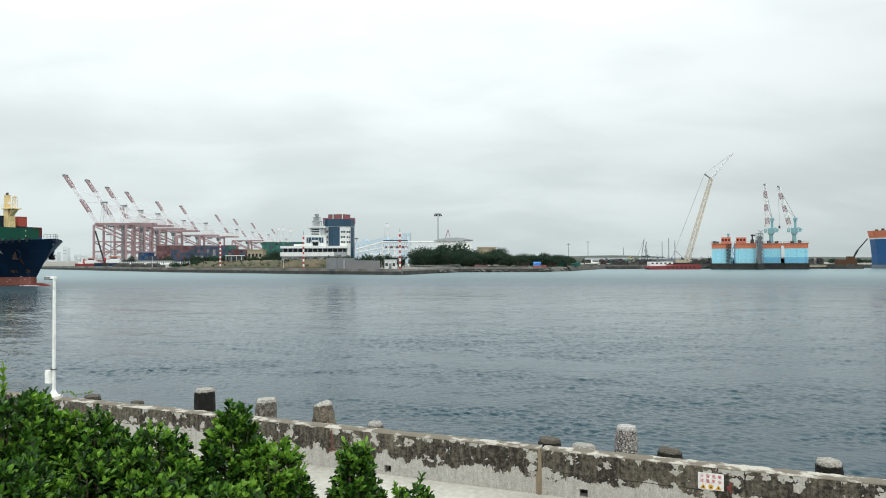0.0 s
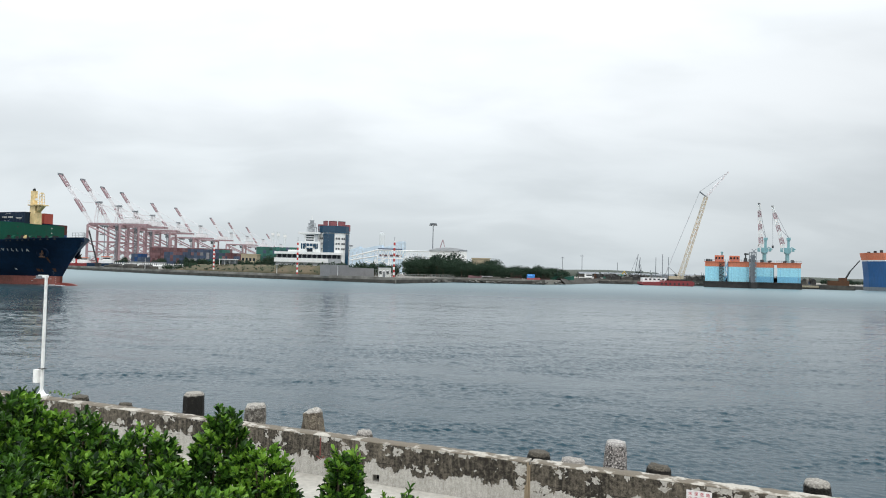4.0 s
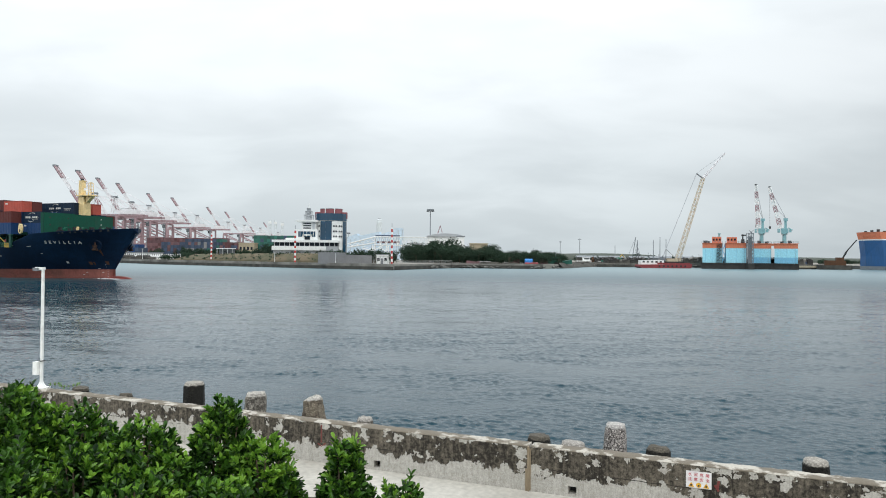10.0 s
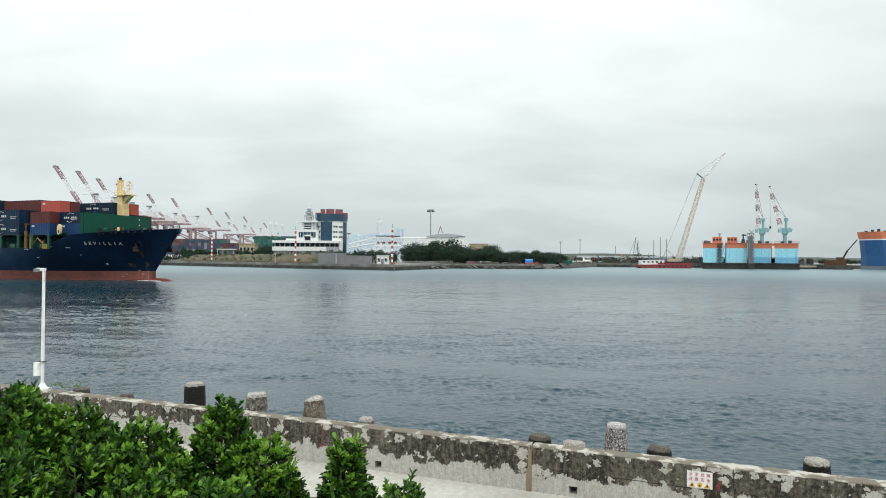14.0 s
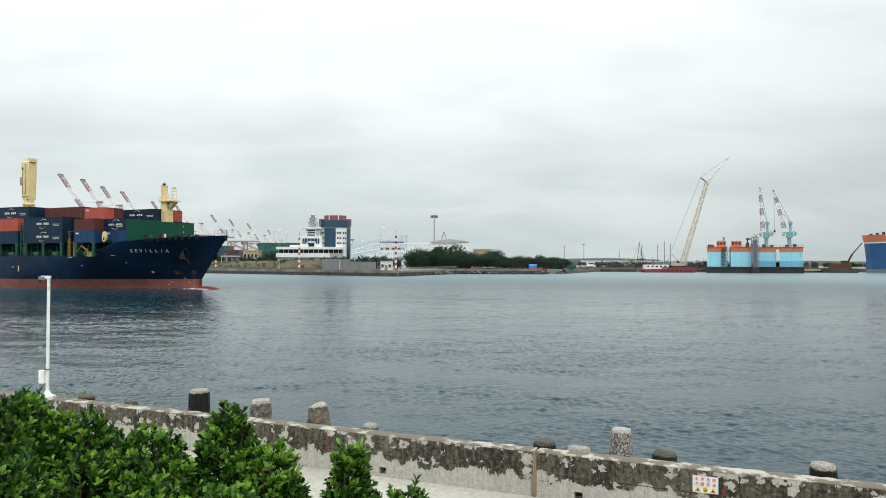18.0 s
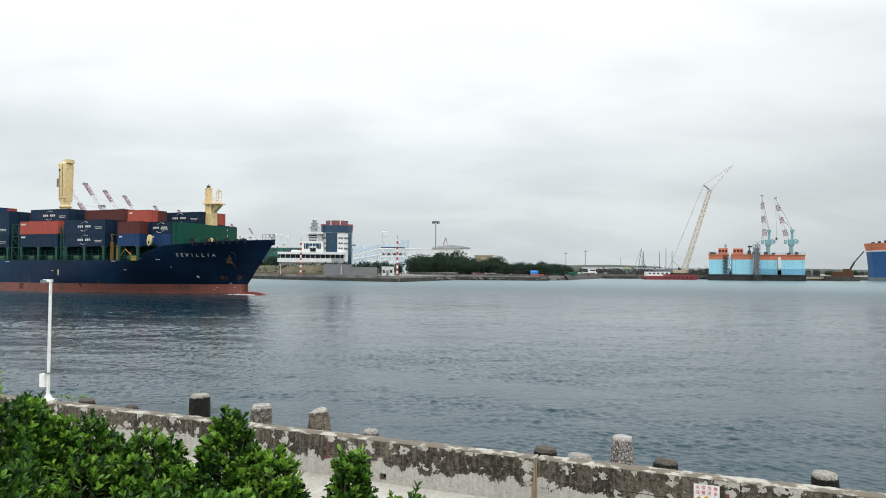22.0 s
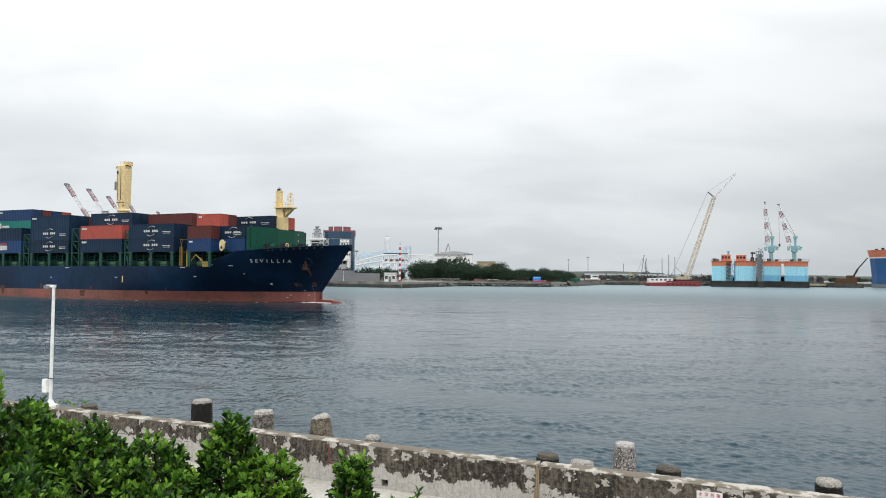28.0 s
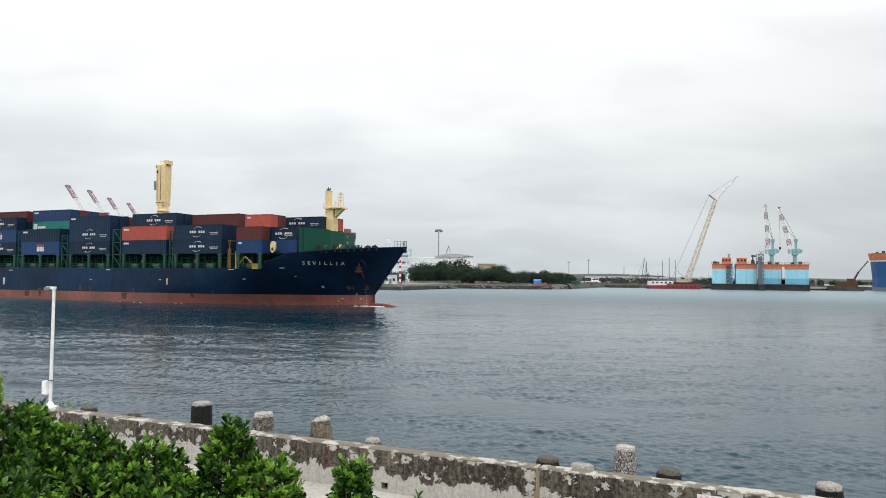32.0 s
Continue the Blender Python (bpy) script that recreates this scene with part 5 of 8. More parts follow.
for gx, w, top, paint in [(-86.0, 1.3, 15.6, M_STAN), (-71.5, 1.9, 14.6, M_STAN), (-55.9, 2.4, 15.6, M_OLIVE), (-40.8, 1.1, 15.0, M_STAN), (-26.0, 0.6, 11.2, M_MUSTARD)]:
    e, t = w / 2, 0.17
    lb = part("lashing_bridge", Build().box(gx - e, gx - e + t, -12.6, -12.3, 7.2, top).box(gx + e - t, gx + e, -12.6, -12.3, 7.2, top).box(gx - e, gx - e + t, 12.3, 12.6, 7.2, top).box(gx + e - t, gx + e, 12.3, 12.6, 7.2, top).box(gx - e, gx + e, -12.6, 12.6, 10.1, 10.3).box(gx - e, gx + e, -12.6, 12.6, 12.7, 12.85), paint, ship, "steel lashing bridge between the container bays")
    br = Build()
    for z0, z1 in ((7.4, 10.1), (10.3, 12.7), (12.9, top)):
        if z1 > z0 + 0.5:
            br.beam((gx - w / 2, -12.45, z0), (gx + w / 2, -12.45, z1), 0.09).beam((gx + w / 2, -12.45, z0), (gx - w / 2, -12.45, z1), 0.09)
    br.box(gx - w / 2, gx + w / 2, -12.55, -12.45, top - 0.12, top)
    part("brace", br, paint, lb)
vent = part("ventilator", Build().loft([[(-15.9 + 0.54 * math.cos(a), -12.1 + y, 11.45 + 1.12 * math.sin(a)) for a in [2 * math.pi * i / 16 for i in range(16)]] for y in (-0.25, 0.25)]), M_CREAM, ship, "oval cream ventilator hood")
part("opening", Build().loft([[(-15.9 + 0.24 * math.cos(a), -12.1 + y, 11.0 + 0.36 * math.sin(a)) for a in [2 * math.pi * i / 16 for i in range(16)]] for y in (-0.27, -0.24)]), M_DARK, vent)
part("ventilator_trunk", Build().box(-16.2, -15.6, -11.2, -10.65, 7.2, 10.7).box(-16.2, -15.6, -12.1, -11.2, 10.2, 10.7), M_HOLD, ship)
part("access_stair", Build().beam((-24.2, -12.7, 7.4), (-22.0, -12.7, 9.6), 0.14).beam((-22.0, -12.7, 9.6), (-19.8, -12.7, 8.0), 0.14).box(-24.3, -24.1, -12.8, -12.6, 7.2, 10.6).box(-20.3, -18.8, -12.8, -12.0, 7.2, 8.3), M_YELLOW, ship, "yellow access stair and locker")

# breakwater and foredeck gear
bw = part("breakwater", Build().loft([[(x - 0.25, y, 10.02), (x, y, 10.02), (x, y, 15.1), (x - 0.25, y, 15.1)] for x, y in ((-9.6, -11.2), (-8.4, -8.0), (-7.7, -5.0))]).loft([[(x - 0.25, y, 10.02), (x, y, 10.02), (x, y, 14.95), (x - 0.25, y, 14.95)] for x, y in ((-7.7, -4.98), (-8.0, 1.0), (-9.2, 7.3))]).loft([[(x, -11.2, 10.02), (x, -11.0, 10.02), (x, -11.0, 15.1), (x, -11.2, 15.1)] for x in (-10.7, -9.62)]), M_GREEN, ship, "tall green steel breakwater on the forecastle")
for f in (0.2, 0.5, 0.8):
    for z in (12.4, 14.0):
        x, y = -9.6 + 1.9 * f, -11.2 + 6.2 * f
        part("hole", Build().tube((x + 0.02, y - 0.06, z), (x + 0.10, y - 0.10, z), 0.17, n=10), M_DARK, bw)
for f in (0.35, 0.65):
    for z in (12.9, 14.2):
        x, y = -7.75 - 1.2 * f, -5 + 12.3 * f
        part("hole", Build().tube((x + 0.05, y, z), (x + 0.16, y, z), 0.17, n=10), M_MARK, bw)
rg = random.Random(5)
for i in range(11):
    x = -9.5 + 1.05 * i + rg.uniform(-0.2, 0.2)
    y = -half_breadth(x, 9.6) + 1.2 + rg.uniform(0, 1.2)
    g = Build()
    if i % 3 == 0:
        g.tube((x - 0.5, y, 10.4), (x + 0.5, y, 10.4), 0.75, n=12).box(x - 0.8, x + 0.8, y - 0.5, y + 0.5, 9.3, 10.2)
        part("winch", g, M_GREEN, ship, "green mooring winch on the forecastle", at=pose(0, 0, 0.7))
    elif i % 3 == 1:
        g.tube((x - 0.25, y, 9.3), (x - 0.25, y, 11.1), 0.22).tube((x + 0.35, y, 9.3), (x + 0.35, y, 11.1), 0.22).tube((x - 0.25, y, 11.1), (x - 0.25, y, 11.2), 0.28).tube((x + 0.35, y, 11.1), (x + 0.35, y, 11.2), 0.28)
        part("bollard", g, M_DARK, ship, "black mooring bollards on the forecastle", at=pose(0, 0, 0.7))
    else:
        g.box(x - 0.5, x + 0.4, y - 0.3, y + 0.3, 9.3, 10.9).box(x - 0.1, x + 0.2, y - 0.2, y + 0.2, 10.9, 11.3)
        part("locker", g, M_CREAM if i % 2 else M_GREEN, ship, "deck locker on the forecastle", at=pose(0, 0, 0.7))

for i in range(9):
    x = -6.6 + 1.12 * i + rg.uniform(-0.2, 0.2)
    z = sheer(x)
    y = -half_breadth(x, z - 0.2) + 0.30
    fl = Build().box(x - 0.45, x + 0.45, y - 0.18, y + 0.18, z - 0.4, z + 0.22)
    for dx in (-0.3, 0.0, 0.3):
        fl.tube((x + dx, y, z + 0.2), (x + dx, y, z + rg.uniform(0.35, 0.75)), 0.10, 0.13, 8)
    part("fairlead", fl, M_DARK, ship, "roller fairlead on the bulwark")

# foremast
fm = part("foremast", Build().loft([[(-10.55 + sx * w, sy * w, z) for sx, sy in ((-1, -1), (1, -1), (1, 1), (-1, 1))] for w, z in ((1.08, 9.3), (1.0, 17.6), (0.9, 18.2), (0.86, 19.7))]), M_CREAM, ship, "cream-yellow box-section foremast")
part("platform", Build().box(-11.7, -7.5, -1.3, 1.3, 19.7, 19.95).add([(-9.4, -0.5, 18.0), (-7.4, -0.5, 19.7), (-9.4, -0.5, 19.7), (-9.4, 0.5, 18.0), (-7.4, 0.5, 19.7), (-9.4, 0.5, 19.7)], [(0, 1, 2), (3, 5, 4), (0, 3, 4, 1), (1, 4, 5, 2), (0, 2, 5, 3)]), M_CREAM, fm)
part("topmast", Build().loft([[(-11.2 + sx * w, sy * w, z) for sx, sy in ((-1, -1), (1, -1), (1, 1), (-1, 1))] for w, z in ((0.56, 19.95), (0.52, 23.3))]).box(-11.8, -10.6, -0.5, 0.5, 23.3, 23.5), M_CREAM, fm)
lt = Build()
for x in (-8.75, -8.0):
    for y in (-0.4, 0.4):
        lt.beam((x, y, 19.95), (x, y, 22.7), 0.10)
for z in (20.6, 21.4, 22.1, 22.7):
    lt.beam((-8.75, -0.4, z), (-8.0, -0.4, z), 0.09).beam((-8.75, 0.4, z), (-8.0, 0.4, z), 0.09)
lt.beam((-8.75, -0.4, 19.95), (-8.0, -0.4, 21.4), 0.07).beam((-8.75, -0.4, 21.4), (-8.0, -0.4, 22.7), 0.07)
lt.box(-8.6, -8.2, -0.3, 0.3, 22.7, 23.0)
part("light_frame", lt, M_CREAM, fm)
for x, h in ((-11.7, 24.0), (-11.3, 24.3), (-10.8, 24.1)):
    part("aerial", Build().beam((x, 0, 23.4), (x, 0, h), 0.12), M_DARK, fm)
part("masthead_lamp", Build().box(-11.45, -11.1, -0.2, 0.2, 23.5, 24.0), M_DARK, fm)
rd = Build().beam((-11.65, -1.25, 20.9), (-7.55, -1.25, 20.9), 0.05).beam((-11.65, -1.25, 20.4), (-7.55, -1.25, 20.4), 0.04)
for x in (-11.65, -10.2, -8.8, -7.55):
    rd.beam((x, -1.25, 19.9), (x, -1.25, 20.9), 0.05)
part("platform_rail", rd, M_CREAM, fm)
part("horn", Build().tube((-9.3, -0.6, 21.2), (-8.9, -1.1, 21.2), 0.1, 0.35), M_WHITE, fm)

# deck crane pillar
cp = part("crane_pillar", Build().loft(lathe([(1.2, 7.0), (1.2, 20.3), (1.42, 20.5), (1.42, 20.8), (1.16, 21.0), (1.16, 22.0)], 20)), M_CREAM, ship, "cream-yellow deck crane pillar", at=pose(-55.9, 0.2, 0), smooth=False)
part("crane_house", Build().loft([[(sx * w, sy * d, z) for sx, sy in ((-0.85, -1), (0.85, -1), (1, -0.8), (1, 0.8), (0.85, 1), (-0.85, 1), (-1, 0.8), (-1, -0.8))] for w, d, z in ((1.08, 1.1, 21.9), (1.15, 1.15, 22.6), (1.28, 1.25, 30.2), (1.22, 1.2, 31.3), (0.85, 0.9, 31.6))]), M_CREAM, cp)
part("seam", Build().box(0.2, 0.28, -1.27, -1.0, 23.2, 30.8).box(-0.8, -0.75, -1.27, -1.0, 23.2, 30.0).box(-1.2, 1.2, -1.17, -1.0, 22.5, 22.6), M_RUST, cp, "rust-stained seam")
part("sheave", Build().tube((-1.45, -0.7, 31.0), (-1.45, 0.7, 31.0), 0.42, n=12).tube((1.2, -0.5, 32.0), (1.2, 0.5, 32.0), 0.35, n=12), M_DARK, cp)
part("head_frame", Build().box(0.7, 1.7, -0.9, 0.9, 31.4, 32.3).beam((-0.6, -0.6, 31.5), (-0.6, -0.6, 32.3), 0.1).beam((0.2, -0.6, 31.5), (0.2, -0.6, 32.4), 0.1).beam((-0.6, -0.6, 32.2), (0.7, -0.6, 32.2), 0.08), M_CREAM, cp)
part("cab", Build().box(-2.1, -1.45, -0.9, 0.5, 25.6, 27.6), M_STEEL, cp, "small grey operator cab")
part("badge", Build().box(-0.95, -0.5, -1.29, -1.1, 29.4, 30.0), M_BLUE_C, cp, "small blue badge")


# bow wave
def bow_wave():
    rng = random.Random(21)
    b = Build()
    for side in (-1, 1):
        for i in range(175):
            if i < 130:
                # curl round the root of the bulb
                x = rng.gauss(-0.2, 1.2)
                y = side * (half_breadth(min(x, -0.2), 0) + 0.3 + abs(rng.gauss(0, 0.7)) + max(0, x) * 0.35)
                s, h = rng.uniform(0.15, 0.42), rng.uniform(0.04, 0.18)
            else:
                # thin broken line of foam along the plating
                x = -rng.random() ** 1.3 * 62
                y = side * (half_breadth(x, 0) + 0.25 + rng.random() ** 2 * 1.4)
                s, h = rng.uniform(0.10, 0.34), rng.uniform(0.01, 0.035)
            a = rng.uniform(0, 6.28)
            ring = [(x + s * 1.9 * math.cos(a + t) * rng.uniform(0.7, 1.2), y + s * 0.5 * math.sin(a + t), -0.03) for t in (0, 1.26, 2.5, 3.77, 5.0)]
            b.add(ring + [(x, y, h)], [(0, 1, 5), (1, 2, 5), (2, 3, 5), (3, 4, 5), (4, 0, 5)])
    return tagged(thing("bow_wave", "broken white foam of the ship's bow wave", "foam", b=b, material=mat("white_foam", (0.78, 0.81, 0.82), 0.7, bump=0)), kind="stuff")


wave = bow_wave()


# ------------------------------------------------------------------ far bank: bank, wall, beacons
mb = Build()
prof = [(-148, 0.1), (-142, 1.4), (-131, 3.4), (-118, 3.8), (-106, 3.9), (-96, 4.0), (-86, 4.1), (-76, 4.2), (-66, 4.3), (-55.8, 4.3)]


def bank_y(x):
    return 269 - 0.667 * x if x < -66 else 313 - 0.30 * (x + 66)


rows = []
for x, h in prof:
    y = bank_y(x)
    rows.append([(x, y - 7, QZ - 0.2), (x, y - 4.5, QZ + 0.35 * h), (x, y - 1.5, QZ + 0.85 * h), (x, y + 2, QZ + h), (x, y + 9, QZ + h * 0.95), (x, y + 14, QZ - 0.2)])
mb.loft(rows)
bank = thing("grass_bank", "dry brownish grass bank behind the quay", "bank", kind="structure", b=mb, material=M_GRASS, smooth=True)
sc = Build()
rg = random.Random(31)
for i in range(120):
    x = rg.uniform(-138, -57)
    y = bank_y(x) - rg.uniform(0, 5)
    z = QZ + 4.0 * (1 - max(0, bank_y(x) - y) / 6.5) * 0.9
    for k in range(7):
        p = Vector((x + rg.uniform(-0.7, 0.7), y + rg.uniform(-0.5, 0.5), z - 0.25 + rg.uniform(0, 0.3)))
        a = rg.uniform(0, 3.14)
        d = Vector((math.cos(a), math.sin(a), 0)) * 0.3
        sc.add([p - d, p + d, p + d * 0.4 + Vector((0, 0, 0.7)), p - d * 0.4 + Vector((0, 0, 0.7))], [(0, 1, 2, 3)])
thing("low_scrub", "dark green scrub tufts on the grass bank", "scrub", kind="stuff", b=sc, material=M_FAR_LEAF)
gw = thing("boundary_wall", "long grey rendered boundary wall on the quay", "wall", kind="structure")
for i, (x0, x1, z) in enumerate([(-53.8, -49.5, 7.05), (-49.4, -45.2, 7.05), (-45.1, -41.9, 7.0), (-41.8, -38.2, 6.0), (-38.1, -34.5, 5.95), (-34.4, -30.7, 5.9)]):
    part("panel", Build().box(x0, x1, 292, 292.5, QZ - 0.1, z).box(x0 - 0.05, x0 + 0.35, 291.85, 292.6, QZ - 0.1, z + 0.12), M_GREYWALL, gw)


def beacon_pole(x, y, height, r=0.40):
    p = thing("beacon_pole", "tall red and white banded beacon pole on the quay", "beacon", pose(x, y, QZ), "banded beacon poles")
    n = 13
    step = height / n
    for i in range(n):
        part("band", Build().tube((0, 0, i * step), (0, 0, (i + 1) * step), r, r, 10), M_RED if i % 2 == 0 else M_WHITE, p)
    part("base", Build().tube((0, 0, -0.1), (0, 0, 0.3), r * 1.8, n=12), M_QUAY, p)
    part("rod", Build().tube((0, 0, height), (0, 0, height + 2.4), 0.10, n=5), M_STEEL, p)
    part("lantern", Build().tube((0, 0, height), (0, 0, height + 0.7), 0.35, n=8), M_WHITE, p)


beacon_pole(-117.0, 342, 13.3)
beacon_pole(-66.3, 303.5, 14.4)
beacon_pole(-21.3, 282, 14.7)


def lamp_post(x, y, h, r=0.11, group="quay lamp posts"):
    p = thing("lamp_post", "thin white lamp post on the far quay", "lamp post", pose(x, y, QZ), group)
    part("pole", Build().tube((0, 0, 0), (0, 0, h), r, r * 0.7, 6), M_WHITE, p)
    part("lamp_head", Build().box(-0.5, 0.5, -0.2, 0.2, h, h + 0.25), M_STEEL, p)


lamp_post(-77.0, 310, 4.7)
lamp_post(-46.0, 290.5, 4.6)
lamp_post(-165, 372, 6.0)
fence = thing("fence", "low pale quayside fence", "fence")
for i in range(24):
    t = i / 23
    x, y = -19 + 23.5 * t, 280 + 56 * t
    part("post", Build().box(x - 0.06, x + 0.06, y - 0.06, y + 0.06, QZ, QZ + 1.5), M_GREY_C, fence)
part("rail", Build().beam((-19, 280, QZ + 1.4), (4.5, 336, QZ + 1.4), 0.10).beam((-19, 280, QZ + 0.8), (4.5, 336, QZ + 0.8), 0.08), M_GREY_C, fence)
booth = thing("gate_booth", "small white gate booth with grey mesh panels beside the wall", "booth", pose(-26.9, 300, QZ))
part("wall", Build().box(-2.6, 2.6, 0, 3, 0, 3.9), M_WHITE, booth)
for i in range(5):
    part("mesh_panel", Build().box(-3.9 + 1.6 * i, -3.8 + 1.6 * i, -1.6, -1.5, 0, 3.4).box(-3.9 + 1.6 * i, -2.35 + 1.6 * i, -1.6, -1.55, 3.3, 3.4).box(-3.9 + 1.6 * i, -2.35 + 1.6 * i, -1.6, -1.55, 1.6, 1.7).beam((-3.9 + 1.6 * i, -1.6, 0.1), (-2.35 + 1.6 * i, -1.6, 3.3), 0.06), M_GREY_C, booth)
part("roof", Build().box(-2.9, 2.9, -0.3, 3.3, 3.9, 4.15), M_FARGREY, booth)
part("door", Build().box(-0.6, 0.5, -0.06, 0, 0, 2.4), M_STEEL, booth)
part("window", Build().box(1.0, 2.1, -0.06, 0, 1.2, 2.6), M_DARKGLASS, booth)
part("window", Build().box(-2.2, -1.1, -0.06, 0, 1.2, 2.6), M_DARKGLASS, booth)


# ------------------------------------------------------------------ harbour control building
def control_building():
    h = thing("control_building", "white harbour control building with a round blue-glass tower", "building", pose(0, 0, QZ))
    o = -QZ
    pod = part("podium", Build().box(-83.0, -51.6, 331, 349, 0, 7.8 + 0.1), M_FARGREY, h)
    part("podium_parapet", Build().box(-83.5, -57.2, 330, 331.5, 8.0 + o, 10.0 + o), M_WHITE, h)
    part("podium_wall", Build().box(-83.0, -51.6, 331.6, 349, 10.0 + o, 11.9 + o), M_DARKGLASS, h, "dark ribbon glazing")
    part("podium_roof", Build().box(-83.5, -51.0, 330, 350, 11.9 + o, 13.1 + o), M_WHITE, h)
    for i in range(13):
        x = -82.6 + 2.45 * i
        part("mullion", Build().box(x, x + 0.18, 331.45, 331.7, 10.0 + o, 11.9 + o), M_WHITE, h)
    part("roof_plant", Build().box(-78, -71.5, 335, 341, 13.1 + o, 14.1 + o).box(-74, -72, 333, 335, 13.1 + o, 13.9 + o), M_WHITE, h)
    # white block
    blk = part("block", Build().box(-72.20, -61.60, 332, 346, 13.1 + o, 18.3 + o), M_WHITE, h)
    part("window_bay", Build().box(-71.00, -62.70, 331.9, 332.1, 14.6 + o, 17.3 + o), M_BLUEGLASS, blk)
    for i in range(5):
        x = -71.00 + 1.66 * (i + 0.5)
        part("mullion", Build().box(x - 0.07, x + 0.07, 331.8, 332.0, 14.6 + o, 17.3 + o), M_WHITE, blk)
    part("portal", Build().box(-69.00, -68.30, 331.3, 332.1, 13.1 + o, 15.9 + o).box(-64.90, -64.20, 331.3, 332.1, 13.1 + o, 15.9 + o).box(-69.00, -64.20, 331.3, 332.1, 15.2 + o, 15.9 + o), M_WHITE, blk)
    part("window", Build().box(-67.90, -65.30, 331.85, 332.1, 13.3 + o, 14.6 + o), M_DARKGLASS, blk)
    up = part("upper_block", Build().box(-69.60, -62.80, 333, 344, 18.3 + o, 22.2 + o), M_WHITE, h)
    for k in range(3):
        z = 18.7 + 1.15 * k + o
        part("window", Build().box(-68.80, -65.00, 332.9, 333.1, z, z + 0.55), M_DARKGLASS, up)
    part("side_fin", Build().box(-64.20, -63.10, 332.4, 333.2, 18.3 + o, 22.0 + o), M_FARGREY, up)
    part("cornice", Build().box(-72.50, -61.80, 331.6, 345, 22.1 + o, 22.9 + o), M_WHITE, up)
    # lattice tower on the roof
    tw = part("roof_mast", Build().box(-67.00, -66.50, 335.8, 336.2, 28.0 + o, 31.4 + o), M_WHITE, h)
    for k, (w, z0, z1) in enumerate([(1.9, 22.9, 25.4), (1.35, 25.6, 27.3), (0.7, 27.5, 28.8)]):
        b = Build()
        cx, cy = -66.75, 336
        for sx in (-1, 1):
            for sy in (-1, 1):
                b.box(cx + sx * w - 0.14, cx + sx * w + 0.14, cy + sy * w - 0.14, cy + sy * w + 0.14, z0 + o, z1 + o)
        b.box(cx - w - 0.3, cx + w + 0.3, cy - w - 0.3, cy + w + 0.3, z1 + o, z1 + 0.2 + o)
        b.beam((cx - w, cy - w, z0 + o), (cx + w, cy - w, z1 + o), 0.14).beam((cx + w, cy - w, z0 + o), (cx - w, cy - w, z1 + o), 0.14)
        b.box(cx - w * 0.6, cx + w * 0.6, cy - w * 0.6, cy + w * 0.6, z0 + o, z1 - 0.4 + o)
        part("mast_stage", b, M_FARGREY, tw)
    # round tower
    c = Vector((-56.40, 341, 0))
    n, r = 16, 7.7
    ring = [(c.x + r * math.cos(2 * math.pi * (i + 0.5) / n), c.y + r * math.sin(2 * math.pi * (i + 0.5) / n)) for i in range(n)]
    body = part("tower", Build().prism([(c.x + (x - c.x) * 0.985, c.y + (y - c.y) * 0.985) for x, y in ring], 0, 23.4 + o), M_WHITE, h)
    for i in range(n):
        a, b2 = Vector((*ring[i - 1], 0)), Vector((*ring[i], 0))
        mid = (a + b2) / 2 - c
        ang = math.degrees(math.atan2(mid.y, mid.x))
        blue = -118 < ang < -78 or -40 < ang < 60 or 100 < ang < 150 or -168 < ang < -160
        t = (b2 - a)
        nrm = mid.normalized()
        if blue:
            part("glass_panel", Build().add([a + nrm * 0.05 + Vector((0, 0, 13.1 + o - 8)), b2 + nrm * 0.05 + Vector((0, 0, 13.1 + o - 8)), b2 + nrm * 0.05 + Vector((0, 0, 22.6 + o)), a + nrm * 0.05 + Vector((0, 0, 22.6 + o))], [(0, 1, 2, 3)]), M_BLUEGLASS, body, "blue curtain-wall panel")
        else:
            for z in (14.6, 17.1, 19.7):
                for f in (0.22, 0.62):
                    p0, p1 = a + t * f + nrm * 0.05, a + t * (f + 0.27) + nrm * 0.05
                    part("window", Build().add([p0 + Vector((0, 0, z + o)), p1 + Vector((0, 0, z + o)), p1 + Vector((0, 0, z + 0.85 + o)), p0 + Vector((0, 0, z + 0.85 + o))], [(0, 1, 2, 3)]), M_DARKGLASS, body)
    part("glass_crown", Build().prism([(c.x + (x - c.x) * 1.03, c.y + (y - c.y) * 1.03) for x, y in ring], 22.9 + o, 26.4 + o), M_BLUEGLASS, h, "blue glazed control deck")
    part("red_band", Build().prism([(c.x + (x - c.x) * 1.05, c.y + (y - c.y) * 1.05) for x, y in ring[-1:] + ring[:9]], 24.2 + o, 27.3 + o), M_REDROOF, h, "dull red stepped cladding")
    part("roof_drum", Build().prism([(c.x + (x - c.x) * 0.72, c.y + (y - c.y) * 0.72) for x, y in ring], 26.3 + o, 28.9 + o), M_REDROOF, h, "dull red roof drum")
    for x in (-58.60, -54.00):
        part("roof_post", Build().box(x, x + 0.35, 334.6, 335.2, 26.4 + o, 29.0 + o), M_WHITE, h)
    part("roof_rim", Build().prism([(c.x + (x - c.x) * 0.74, c.y + (y - c.y) * 0.74) for x, y in ring], 28.8 + o, 29.05 + o), M_FARGREY, h)


control_building()


